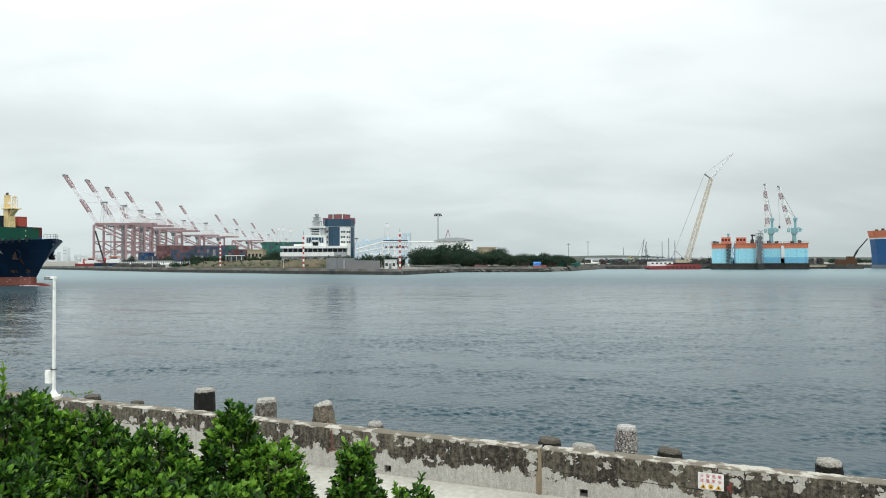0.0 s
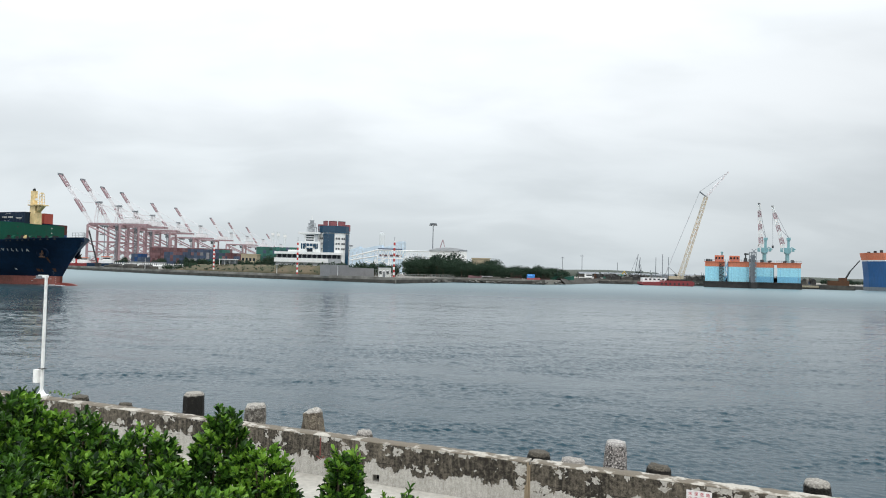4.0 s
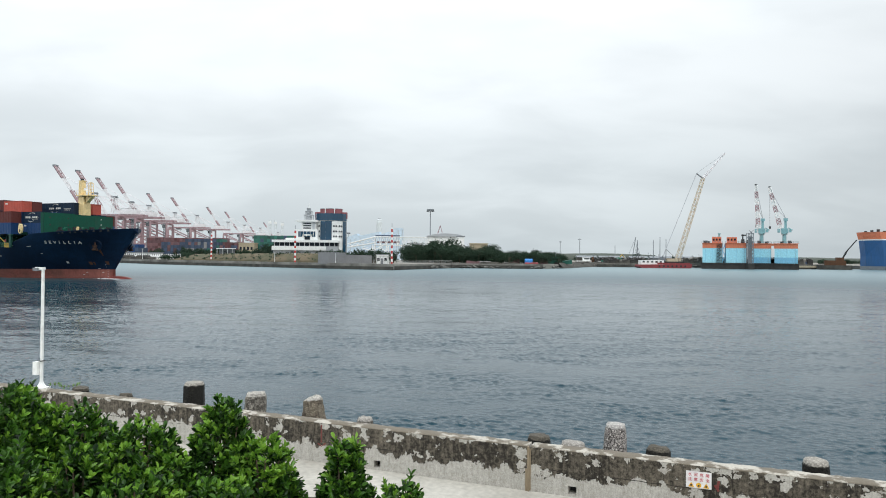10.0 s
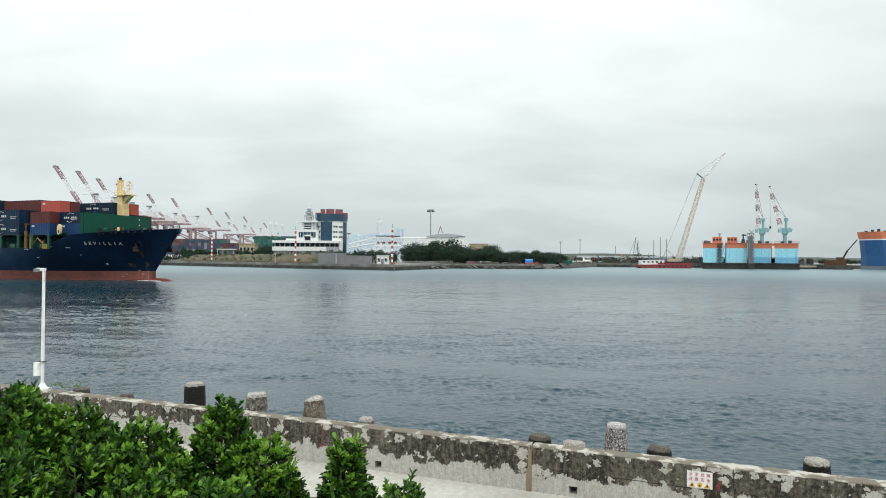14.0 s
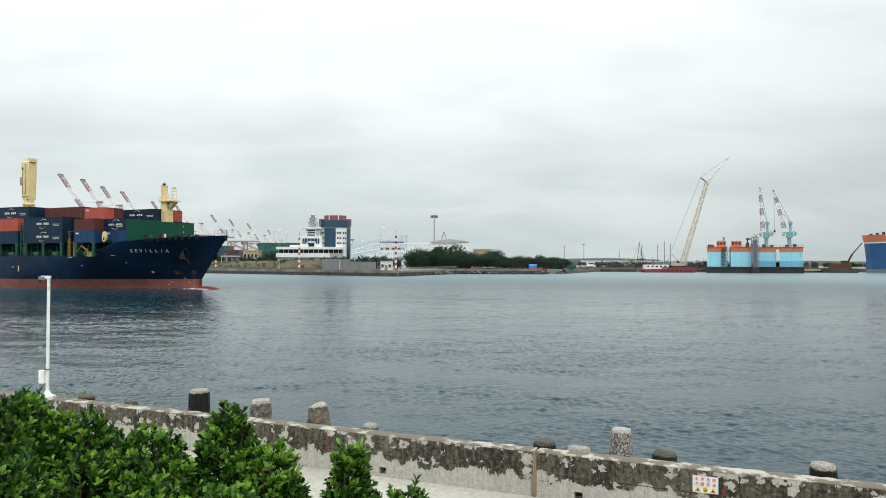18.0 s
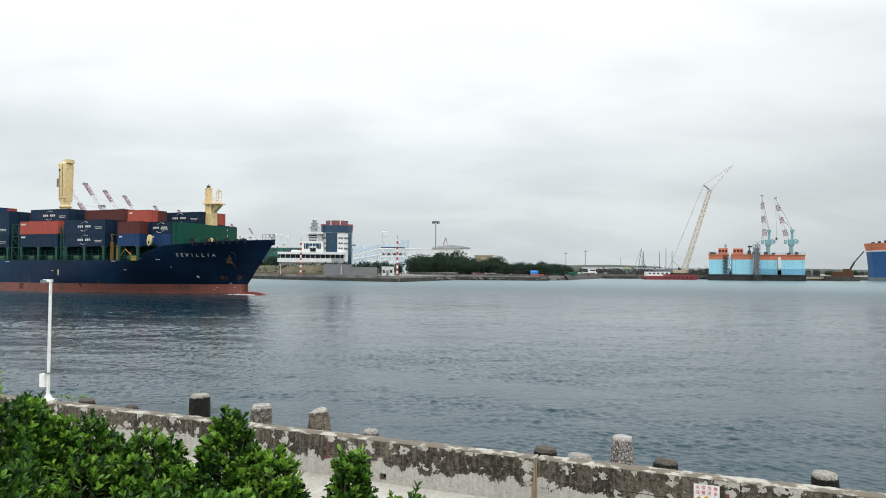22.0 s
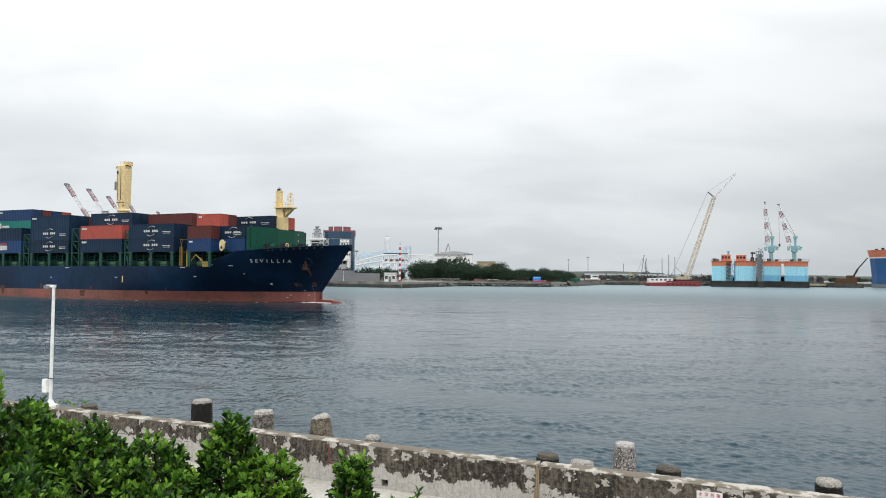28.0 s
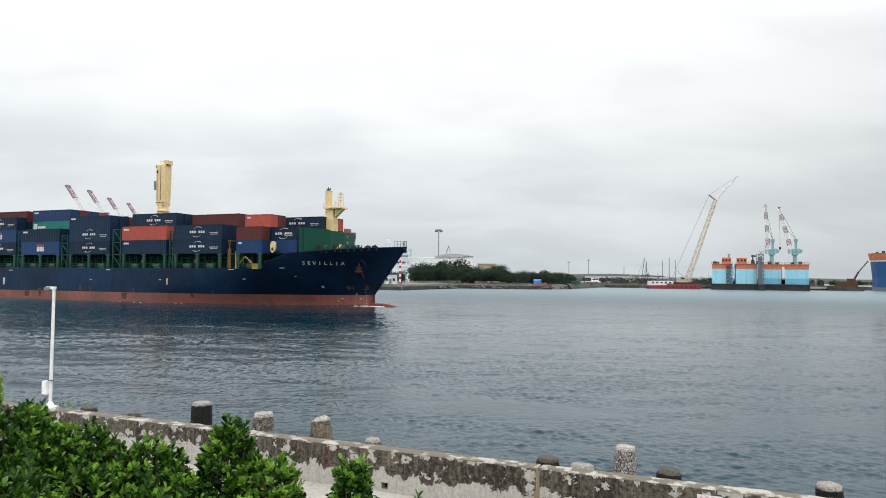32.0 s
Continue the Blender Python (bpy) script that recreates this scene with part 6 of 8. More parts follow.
# ------------------------------------------------------------------ trees
def tree_mesh(seed, h, rx, clumps):
    rng = random.Random(seed)
    b = Build()
    lobes = [(Vector((rng.uniform(-0.6, 0.6) * rx, rng.uniform(-0.6, 0.6) * rx, h * rng.uniform(0.22, 0.86))), rx * rng.uniform(0.38, 0.62)) for _ in range(10)]
    for i in range(clumps):
        c, r = rng.choice(lobes)
        d = Vector((rng.gauss(0, 1), rng.gauss(0, 1), rng.gauss(0, 0.75))).normalized()
        p = c + d * r * rng.uniform(0.65, 1.12)
        p.z = max(p.z, 0.4)
        s = rng.uniform(0.16, 0.36)
        for k in range(2):
            e = Vector((rng.gauss(0, 1), rng.gauss(0, 1), rng.gauss(0, 0.6))).normalized()
            f = d.cross(e).normalized() if d.cross(e).length > 0.01 else Vector((1, 0, 0))
            b.add([p - e * s, p + f * s * 0.6, p + e * s, p - f * s * 0.6 + d * s * 0.4], [(0, 1, 2, 3)])
    return b.mesh("crown", M_FAR_LEAF)


def trunk_mesh(seed, h, rx):
    rng = random.Random(seed)
    b = Build().tube((0, 0, -0.3), (0, 0, h * 0.55), 0.26, 0.15, 7)
    for k in range(5):
        a = rng.uniform(0, 6.28)
        b.tube((0, 0, h * rng.uniform(0.25, 0.5)), (rx * 0.5 * math.cos(a), rx * 0.5 * math.sin(a), h * 0.7), 0.12, 0.04, 5)
    return b.mesh("trunk", M_TRUNK)


TREES = []
for k, (h, rx, n) in enumerate([(8.2, 4.4, 1500), (7.0, 4.8, 1500), (9.3, 4.6, 1550), (4.6, 2.6, 560), (3.2, 2.6, 480)]):
    TREES.append((trunk_mesh(k, h, rx), tree_mesh(50 + k, h, rx, n)))


def tree(kind, x, y, s, turn, group, label="dense dark green broadleaf tree on the far bank"):
    t = thing("tree", label, "tree", pose(x, y, QZ, 0, 0, turn) @ Matrix.Scale(s, 4), group)
    part("trunk", TREES[kind][0], None, t)
    part("crown", TREES[kind][1], None, t)
    return t


rg = random.Random(77)
for i in range(74):
    f = i / 73
    x = -17 + 78 * f
    lane = i % 3
    y = 348 + 9 * lane + rg.uniform(-3, 3) + (14 if x > 54 else 0)
    top = 9.8 if x < 8 else (8.2 - 0.065 * (x - 8) if x < 56 else 4.6)
    k = rg.choice((0, 1, 2))
    s = top / (8.2, 7.0, 9.3)[k] * rg.uniform(0.72, 1.12) * (y / 350)
    tree(k, x * y / 350, y, s, rg.uniform(0, 360), "tree belt on the spit")
for i in range(9):
    tree(rg.choice((0, 2)), -18 + 2.6 * i + rg.uniform(-1, 1), 352 + rg.uniform(0, 10), rg.uniform(1.02, 1.2), rg.uniform(0, 360), "tree belt on the spit")
for i in range(11):
    tree(3, -76 + 4.6 * i + rg.uniform(-1.6, 1.6), 318 + rg.uniform(-2, 4), (rg.uniform(1.0, 1.15) if i < 4 else rg.uniform(1.15, 1.45)), rg.uniform(0, 360), "trees before the control building", "small rounded green tree behind the boundary wall")
for i in range(9):
    tree(3, -50 + 3.3 * i + rg.uniform(-1, 1), 324 + rg.uniform(-2, 6), rg.uniform(0.95, 1.3), rg.uniform(0, 360), "trees before the control building", "small rounded green tree behind the boundary wall")
for i in range(7):
    tree(rg.choice((0, 3)), -101 + 2.2 * i, 345 + rg.uniform(-3, 5), rg.uniform(0.9, 1.3), rg.uniform(0, 360), "trees beside the control building")
for i in range(9):
    tree(4, -152 + 4.4 * i + rg.uniform(-1, 1), 368 - 2.2 * i + rg.uniform(-2, 2), rg.uniform(0.8, 1.3), rg.uniform(0, 360), "quayside bushes", "low dark green bush on the quay")
for i in range(10):
    tree(rg.choice((3, 4)), -270 + 9 * i, 560 + rg.uniform(-10, 10), rg.uniform(1.2, 2.2), rg.uniform(0, 360), "trees at the container yard")

# ------------------------------------------------------------------ pavilion, shed, mast, truss, factory
pv = thing("pavilion", "small white flat-roofed pavilion on the bank among bushes", "pavilion", pose(-110.5, 345, QZ + 3.5))
part("roof", Build().box(-4.4, 4.4, -2.0, 2.0, 2.7, 3.05), M_WHITE, pv)
part("rear_wall", Build().box(-4.0, 4.0, 1.4, 1.6, 0, 2.7), M_STEEL, pv)
for i in range(4):
    part("post", Build().box(-4.1 + 2.65 * i, -3.95 + 2.65 * i, -1.8, -1.65, 0, 2.7), M_WHITE, pv)
for i in range(15):
    x = -140 + 3.6 * i + rg.uniform(-1, 1)
    bush = tree(4, x, bank_y(x) + rg.uniform(3, 8), rg.uniform(0.55, 1.0), rg.uniform(0, 360), "bushes on the bank", "low dark green bush on the grass bank")
    bush.location.z = QZ + 3.3

shed = thing("warehouse", "white warehouse with a low curved grey roof", "warehouse", pose(1.6, 420, QZ))
part("wall", Build().box(-11.2, 11.3, 0, 26, 0, 15.9), M_WHITE, shed)
part("annexe", Build().box(7.0, 11.6, -1.2, 0, 0, 15.6), M_WHITE, shed)
part("roof", Build().loft([[(-11.9 + 23.8 * i / 12, y, 15.9 + 1.7 * math.sin(math.pi * i / 12) ** 0.8) for i in range(13)] + [(11.9, y, 15.6), (-11.9, y, 15.6)] for y in (-0.8, 26.5)]), M_FARGREY, shed)
part("roof", Build().box(6.8, 11.9, -1.5, 0.1, 15.6, 16.2), M_STEEL, shed)
for i in range(5):
    part("window", Build().box(-9.5 + 3.1 * i, -7.6 + 3.1 * i, -0.06, 0.02, 11.4, 12.8), M_DARKGLASS, shed)
part("jib", Build().beam((-5.0, 4, 17.6), (-3.4, 4, 22.6), 0.4).beam((-3.4, 4, 22.6), (-2.2, 4, 18.2), 0.3), M_PINK, shed, "small red roof hoist")
hm = thing("high_mast_light", "tall grey high-mast floodlight with a ring of lamps", "floodlight", pose(-8.2, 430, QZ), "high-mast floodlights")
part("pole", Build().tube((0, 0, 0), (0, 0, 33), 0.42, 0.24, 10), M_STEEL, hm)
part("lamp_ring", Build().loft(lathe([(0.5, 32.2), (2.2, 32.2), (2.3, 33.1), (0.5, 33.4)], 12)), M_STEEL, hm)
for i in range(6):
    a = i * math.pi / 3
    part("floodlamp", Build().box(-0.4, 0.4, -0.3, 0.3, -0.6, 0.1), M_DARK, hm, at=pose(2.1 * math.cos(a), 2.1 * math.sin(a), 32.2))
for x, y, s in ((-283, 560, 1.0), (-98, 700, 0.8), (-128, 900, 0.8)):
    copy_thing(hm, pose(x, y, QZ)).scale = (s, s, s)
bb = thing("low_building", "small beige flat-roofed building behind the trees", "building", pose(22.5, 425, QZ))
part("wall", Build().box(-5.5, 5.5, 0, 10, 0, 11.2), M_BEIGE, bb)
part("roof", Build().box(-5.9, 5.9, -0.4, 10.4, 11.2, 11.8), M_BEIGE, bb)
bb = thing("low_building", "beige flat-roofed harbour office beyond the bank", "building", pose(-151, 520, QZ))
part("wall", Build().box(-6, 6, 0, 14, 0, 11.5), M_BEIGE, bb)
part("roof", Build().box(-6.4, 6.4, -0.5, 14.5, 11.5, 12.2), M_BEIGE, bb)
for i in range(4):
    part("window", Build().box(-5.2 + 2.8 * i, -3.6 + 2.8 * i, -0.1, 0.02, 6.5, 9), M_DARKGLASS, bb)

tr = thing("truss_bridge", "white steel truss conveyor bridge on lattice legs", "bridge", pose(0, 420, QZ))
o = -QZ
chord = Build()
for y in (0, 4):
    chord.beam((-42.4, y, 17.3 + o), (12, y, 17.0 + o), 0.42).beam((-42.4, y, 12.2 + o), (12, y, 11.9 + o), 0.42)
    chord.beam((-59.0, y, 12.8 + o), (-42.4, y, 17.3 + o), 0.42).beam((-59.0, y, 10.6 + o), (-42.4, y, 13.6 + o), 0.42)
part("chord", chord, M_WHITE, tr)
for i in range(15):
    x = -42.4 + 3.6 * i
    for p, q, w in (((x, 0, 12.2 + o), (x + 1.8, 0, 17.1 + o), 0.26), ((x + 1.8, 0, 17.1 + o), (x + 3.6, 0, 12.2 + o), 0.26), ((x, 0, 12.2 + o), (x, 0, 17.2 + o), 0.26), ((x + 1.8, 4, 12.2 + o), (x + 3.6, 4, 17.1 + o), 0.22)):
        part("diagonal", Build().beam(p, q, w), M_WHITE, tr)
for i in range(5):
    x, z = -58.0 + 3.3 * i, 12.9 + 0.89 * i
    part("diagonal", Build().beam((x, 0, z + o), (x + 1.6, 0, z - 1.7 + o), 0.22).beam((x + 1.6, 0, z - 1.7 + o), (x + 3.3, 0, z + 0.9 + o), 0.22), M_WHITE, tr)
for x in (-43, -34.5, -25, -14, -2):
    part("leg", Build().beam((x - 1.4, 0, 0), (x - 0.6, 0, 12.2 + o), 0.42).beam((x + 1.4, 0, 0), (x + 0.6, 0, 12.2 + o), 0.42).beam((x - 1.3, 0, 1.5), (x + 1.0, 0, 5.4), 0.24).beam((x + 1.3, 0, 1.5), (x - 1.0, 0, 5.4), 0.24).beam((x - 1.0, 0, 5.6), (x + 0.7, 0, 9.6), 0.24).beam((x + 1.0, 0, 5.6), (x - 0.7, 0, 9.6), 0.24), M_WHITE, tr)
part("stair", Build().beam((-50.0, -1, 10.2 + o), (-44.0, -1, 8.4 + o), 0.5).beam((-44.0, -1, 8.4 + o), (-37.0, -1, 11.9 + o), 0.4).beam((-40, -1, 10.6 + o), (-33, -1, 7.2 + o), 0.4).beam((-50, -1, 11.4 + o), (-44, -1, 9.6 + o), 0.18).beam((-40, -1, 11.7 + o), (-33, -1, 8.3 + o), 0.18), M_WHITE, tr)
part("gallery", Build().box(-42.0, -27.0, 0.6, 3.4, 17.2 + o, 18.4 + o), M_YARD_N, tr, "dark roofed conveyor gallery")
part("conveyor", Build().box(-41.0, -27.0, 1.0, 3.0, 13.4 + o, 14.6 + o), M_YARD_M, tr, "dull red conveyor under the gallery")

fc = thing("factory", "pale blue industrial sheds with stepped sloping roofs", "factory", pose(0, 520, QZ))
for x0, x1, za, zb in [(-73.5, -66, 19.5, 22.3), (-66, -57, 20.5, 22.0), (-57, -49, 22.2, 23.8), (-49, -41, 21.6, 24.0), (-41, -36.5, 24.0, 26.6), (-36.5, -31.5, 26.8, 26.9)]:
    part("hall", Build().add([(x0, 0, 0), (x1, 0, 0), (x1, 0, zb + o), (x0, 0, za + o), (x0, 18, 0), (x1, 18, 0), (x1, 18, zb + o), (x0, 18, za + o)], [(0, 1, 2, 3), (7, 6, 5, 4), (3, 2, 6, 7), (0, 3, 7, 4), (1, 5, 6, 2)]), M_PALEBLUE, fc)
    part("rib", Build().box(x0 + 2.2, x0 + 2.5, -0.12, 0, 3, za - 1.5 + o).box(x0 + 5.0, x0 + 5.3, -0.12, 0, 3, za - 1.5 + o), M_FARGREY, fc)
sl = thing("silo", "tall pale cylindrical silo far behind the sheds", "silo", pose(-170, 1800, QZ))
part("shaft", Build().loft(lathe([(7.5, 0), (7.5, 90), (6.5, 96), (3, 98)], 16)), M_SILO, sl)
part("cap", Build().tube((0, 0, 97), (0, 0, 100), 4, n=8), M_FARGREY, sl)
for x, hh in ((-384, 78), (-372, 77), (-357, 74)):
    ch = thing("chimney", "pale distant power station chimney", "chimney", pose(x, 1500, QZ), "distant chimneys")
    part("shaft", Build().tube((0, 0, 0), (0, 0, hh), 3.4, 2.8, 10), M_SILO, ch)
    part("band", Build().tube((0, 0, hh - 8), (0, 0, hh - 3), 3.6, 3.5, 10), M_WHITE, ch)

# ------------------------------------------------------------------ ship-to-shore cranes
def sts_crane():
    c = thing("gantry_crane", "faded, haze-paled red and white ship-to-shore container crane with its boom raised", "crane", group="container cranes")
    top = 38.4
    for x in (0, 30):
        for y in (-9, 9):
            part("leg", Build().beam((x, y, 1.5), (x, y, top - 1), 1.75), M_PINK, c)
            part("bogie", Build().box(x - 1.0, x + 1.0, y - 4, y + 4, 0, 1.6), M_PINK, c)
    for bx in ((-0.6, 30.6, -9.6, -8.4, 11.6, 13.0), (-0.6, 30.6, 8.4, 9.6, 11.6, 13.0), (-0.6, 30.6, -9.5, -8.5, 21.4, 22.4), (-0.6, 30.6, 8.5, 9.5, 21.4, 22.4), (-0.7, 0.7, -9, 9, 3, 4.6), (29.3, 30.7, -9, 9, 3, 4.6), (-0.8, 0.8, -9, 9, top - 2.2, top - 0.4), (29.2, 30.8, -9, 9, top - 2.2, top - 0.4)):
        part("sill_beam", Build().box(*bx), M_PINK, c)
    for y in (-9, 9):
        part("brace", Build().beam((0, y, top - 1.6), (30, y, 22.6), 1.1).beam((0, y, 21.4), (15, y, 13), 0.8).beam((30, y, 21.4), (15, y, 13), 0.8).beam((0, y, 1.6), (15, y, 11.8), 0.6).beam((30, y, 1.6), (15, y, 11.8), 0.6), M_PINK, c)
    part("girder", Build().box(-2, 54, -4.0, -3.0, top - 0.6, top + 1.2).box(-2, 54, 3.0, 4.0, top - 0.6, top + 1.2).box(-2, -0.8, -4, 4, top - 0.6, top + 1.0).box(52.8, 54, -4, 4, top - 0.6, top + 1.0), M_PINK, c)
    fo = Vector((-31.5, 0, 46.5))
    hinge = Vector((-1, 0, top + 0.2))
    for a in range(8):
        p, q = hinge + fo * (a / 8), hinge + fo * ((a + 0.97) / 8)
        red = a in (2, 3, 6, 7)
        b = Build()
        off = Vector((0.83, 0, 0.56)) * (0.85 if red else 0.6)
        for y in (-2.2, 2.2):
            side = Vector((0, y, 0))
            b.beam(p + side + off, q + side + off, 0.62 if red else 0.4).beam(p + side - off, q + side - off, 0.62 if red else 0.4)
            b.beam(p + side + off, p.lerp(q, 0.5) + side - off, 0.34).beam(p.lerp(q, 0.5) + side - off, q + side + off, 0.34)
        b.beam(p + Vector((0, -2.2, 0)), q + Vector((0, 2.2, 0)), 0.4)
        if red:
            b.beam(p + Vector((0, -2.2, 0)), q + Vector((0, -2.2, 0)), 1.3)
        part("boom_section", b, M_PINK if red else M_CRWHITE, c)
    part("boom_head", Build().box(-1.3, 1.3, -2.8, 2.8, -1.0, 0.9), M_STEEL, c, "grey boom head platform", at=Matrix.Translation(hinge + fo))
    ap = Build()
    for y in (-3, 3):
        ap.beam((2.5, y, top + 1), (4.4, y * 0.5, top + 20.5), 0.6).beam((11, y, top + 1), (5.8, y * 0.5, top + 20.5), 0.5)
        for k in range(4):
            f0, f1 = k / 4, (k + 1) / 4
            ap.beam((2.5 + 1.9 * f0, y * (1 - 0.5 * f0), top + 1 + 19.5 * f0), (11 - 5.2 * f1, y * (1 - 0.5 * f1), top + 1 + 19.5 * f1), 0.26)
    part("apex_frame", ap, M_CRWHITE, c)
    part("apex_platform", Build().box(2.6, 7.6, -2.6, 2.6, top + 20.4, top + 21.0).beam((3, -2, top + 21), (3, -2, top + 22.6), 0.3).beam((7, 2, top + 21), (7, 2, top + 22.6), 0.3).box(2.8, 7.4, -0.6, 0.6, top + 21, top + 21.8), M_STEEL, c)
    st = Build()
    apex = Vector((5, 0, top + 20.6))
    for y in (-2.2, 2.2):
        sd = Vector((0, y, 0))
        st.beam(apex + sd, hinge + fo * 0.45 + sd, 0.24).beam(apex + sd, hinge + fo * 0.84 + sd, 0.24).beam(apex + sd, (46, y, top + 1.2), 0.34).beam(apex + sd, (30, y, top + 1.2), 0.3)
    part("stay", st, M_CRWHITE, c)
    mh = part("machinery_house", Build().box(32, 46.5, -4.2, 4.2, top + 1.3, top + 5.8).box(34, 36.5, -1.5, 1.5, top + 5.8, top + 6.8), M_CRWHITE, c, "off-white machinery house")
    part("roof_rail", Build().box(32, 46.5, -4.2, -4.0, top + 6.6, top + 6.85).box(32, 32.2, -4.2, -4.0, top + 5.8, top + 6.7).box(39, 39.2, -4.2, -4.0, top + 5.8, top + 6.7).box(46.3, 46.5, -4.2, -4.0, top + 5.8, top + 6.7), M_YARD_G, mh)
    part("trolley", Build().box(8, 14, -3.0, 3.0, top - 2.2, top - 0.8).beam((9, 0, top - 2), (9, 0, top - 9), 0.2).beam((13, 0, top - 2), (13, 0, top - 9), 0.2).box(7.5, 14.5, -1.2, 1.2, top - 10.2, top - 9), M_YARD_G, c, "grey hoist trolley with its spreader")
    part("operator_cab", Build().box(22, 24.6, -1.5, 1.5, top - 5.4, top - 2.2).box(21, 26, -3.4, 3.4, top - 2.0, top - 1.2), M_DARK, c)
    wk = Build().box(-1, 47, -5.2, -4.9, top + 1.9, top + 2.1)
    for i in range(13):
        wk.box(-0.5 + 3.9 * i, -0.3 + 3.9 * i, -5.2, -5.0, top + 0.6, top + 2.0)
    part("walkway", wk, M_CRWHITE, c)
    sw = Build()
    for x in (27.4, 29.0):
        for y in (-11.8, -10.2):
            sw.beam((x, y, 1), (x, y, top), 0.28)
    for k in range(11):
        z = 2 + 3.2 * k
        sw.box(27.3, 29.1, -11.9, -10.1, z, z + 0.25).beam((27.4, -11.8, z), (29.0, -11.8, z + 3.2), 0.3)
    part("stair_tower", sw, M_STEEL, c)
    return c


crane0 = sts_crane()
crane0.matrix_basis = pose(-335, 640, QZ)
for x, y, s in ((-335.5, 680, 1.0), (-350, 748, 1.0), (-354.6, 803, 1.0), (-372.3, 1009, 1.0), (-390.7, 1213, 1), (-399, 1340, 1), (-406.6, 1486, 1), (-362, 900, 0.96), (-420, 1700, 0.95)):
    copy_thing(crane0, pose(x, y, QZ)).scale = (s, s, s)

# stacked containers ashore, ends to the water
rg = random.Random(9)
YARD_PAINT = {"b": M_BLUE_C, "m": M_YARD_M, "n": M_YARD_N, "g": M_YARD_G, "t": M_YARD_T, "r": M_YARD_R}
YARD_BOX = {k: container_mesh("container", 12.19, 2.59, m) for k, m in YARD_PAINT.items()}
YARD = [(-283, 650, 15, 7, "mrmmm"), (-243, 640, 15, 7, "mmgmr"), (-236, 570, 8, 5, "nnmn"), (-213, 562, 7, 6, "nmgngn"), (-194, 560, 6, 6, "ntnmn"), (-178, 556, 6, 5, "rmrnn"), (-252, 545, 4, 4, "nnb"), (-147, 530, 13, 7, "tttnt")]
for x0, y0, cols, tiers, pool in YARD:
    st = thing("container_stack", "tall stack of weathered, haze-muted mixed shipping containers on the far quay", "container stack", pose(x0, y0, QZ), "container yard stacks")
    for cx in range(cols):
        for tz in range(tiers - (1 if rg.random() < 0.25 else 0)):
            part("container", YARD_BOX[rg.choice(pool)], None, st, at=pose(cx * 2.6, rg.uniform(-0.15, 0.15), tz * 2.6, 0, 0, 90))

# tugs and quayside bits at the left
def tug(x, y, hullmat, s, label):
    t = thing("tugboat", label, "tugboat", pose(x, y, QZ + 0.3, 0, 0, 8) @ Matrix.Scale(s, 4), "tugs on the hard")
    part("hull", Build().loft([[(xx, -w, -0.5), (xx, -w * 1.08, z), (xx, w * 1.08, z), (xx, w, -0.5)] for xx, w, z in ((-12, 2.8, 2.2), (-8, 3.8, 2.0), (4, 4.0, 2.2), (10, 2.6, 3.0), (13, 0.3, 3.8))]), hullmat, t)
    part("deckhouse", Build().box(-4, 5, -2.6, 2.6, 2.1, 4.6).box(-1.5, 4, -2.1, 2.1, 4.6, 6.6), M_WHITE, t)
    part("bridge_roof", Build().box(-2.2, 4.6, -2.5, 2.5, 6.6, 7.2), M_ORANGE, t)
    part("windows", Build().box(-1.3, 3.8, -2.16, -2.08, 5.3, 6.2), M_DARKGLASS, t)
    part("funnel", Build().tube((-5.5, 0, 2), (-5.5, 0, 6), 0.9, n=10), M_RED, t)
    part("mast", Build().beam((0.5, 0, 7), (0.5, 0, 11), 0.2), M_WHITE, t)


tug(-256, 478, M_BARGE, 0.8, "red-hulled tug with a white deckhouse on the quay hard")
tug(-236, 470, M_NAVY_C, 0.95, "dark blue tug with a white deckhouse on the quay hard")
br = thing("derrick_boom", "dark leaning derrick boom over the tugs", "derrick", pose(-232, 452, QZ))
part("boom", Build().beam((0, 0, 0), (-7, 0, 24), 0.8), M_DARK, br)
part("base", Build().box(-1.5, 1.5, -1.5, 1.5, 0, 2.5), M_DARK, br)
fw = thing("quay_fence", "long pale picket fence in front of the container yard", "fence")
for i in range(60):
    f = i / 59
    part("post", Build().box(-280 + 120 * f, -279.4 + 120 * f, 505 - 90 * f, 505.2 - 90 * f, QZ, QZ + 3.2), M_WHITE, fw)
part("rail", Build().beam((-280, 505, QZ + 1.5), (-160, 415, QZ + 1.5), 0.7), M_WHITE, fw)
wb = thing("workshop", "low pale grey quayside workshop", "building", pose(-222, 500, QZ))
part("wall", Build().box(-12, 12, 0, 8, 0, 3.6), M_FARGREY, wb)
part("roof", Build().box(-12.5, 12.5, -0.5, 8.5, 3.6, 4.1), M_STEEL, wb)
for i in range(5):
    part("window", Build().box(-11 + 4.6 * i, -8.6 + 4.6 * i, -0.1, 0.02, 1.4, 2.8), M_DARKGLASS, wb)
for i in range(10):
    cr = thing("cargo_pile", "dark tarpaulin-covered cargo pile on the quay", "cargo pile", pose(-205 + 4.4 * i, 412 - 3.1 * i, QZ), "quayside cargo piles")
    s = 0.7 + 0.5 * math.sin(i * 2.1) ** 2
    part("cover", Build().loft([[(x, -1.6 * s, 0), (x, -1.4 * s, 1.6 * s), (x, 0.2, 2.3 * s), (x, 1.5 * s, 1.4 * s), (x, 1.7 * s, 0)] for x in (-2.2, -1.2, 0.6, 2.1)]), M_RUBBLE if i % 2 else M_FOUL, cr)

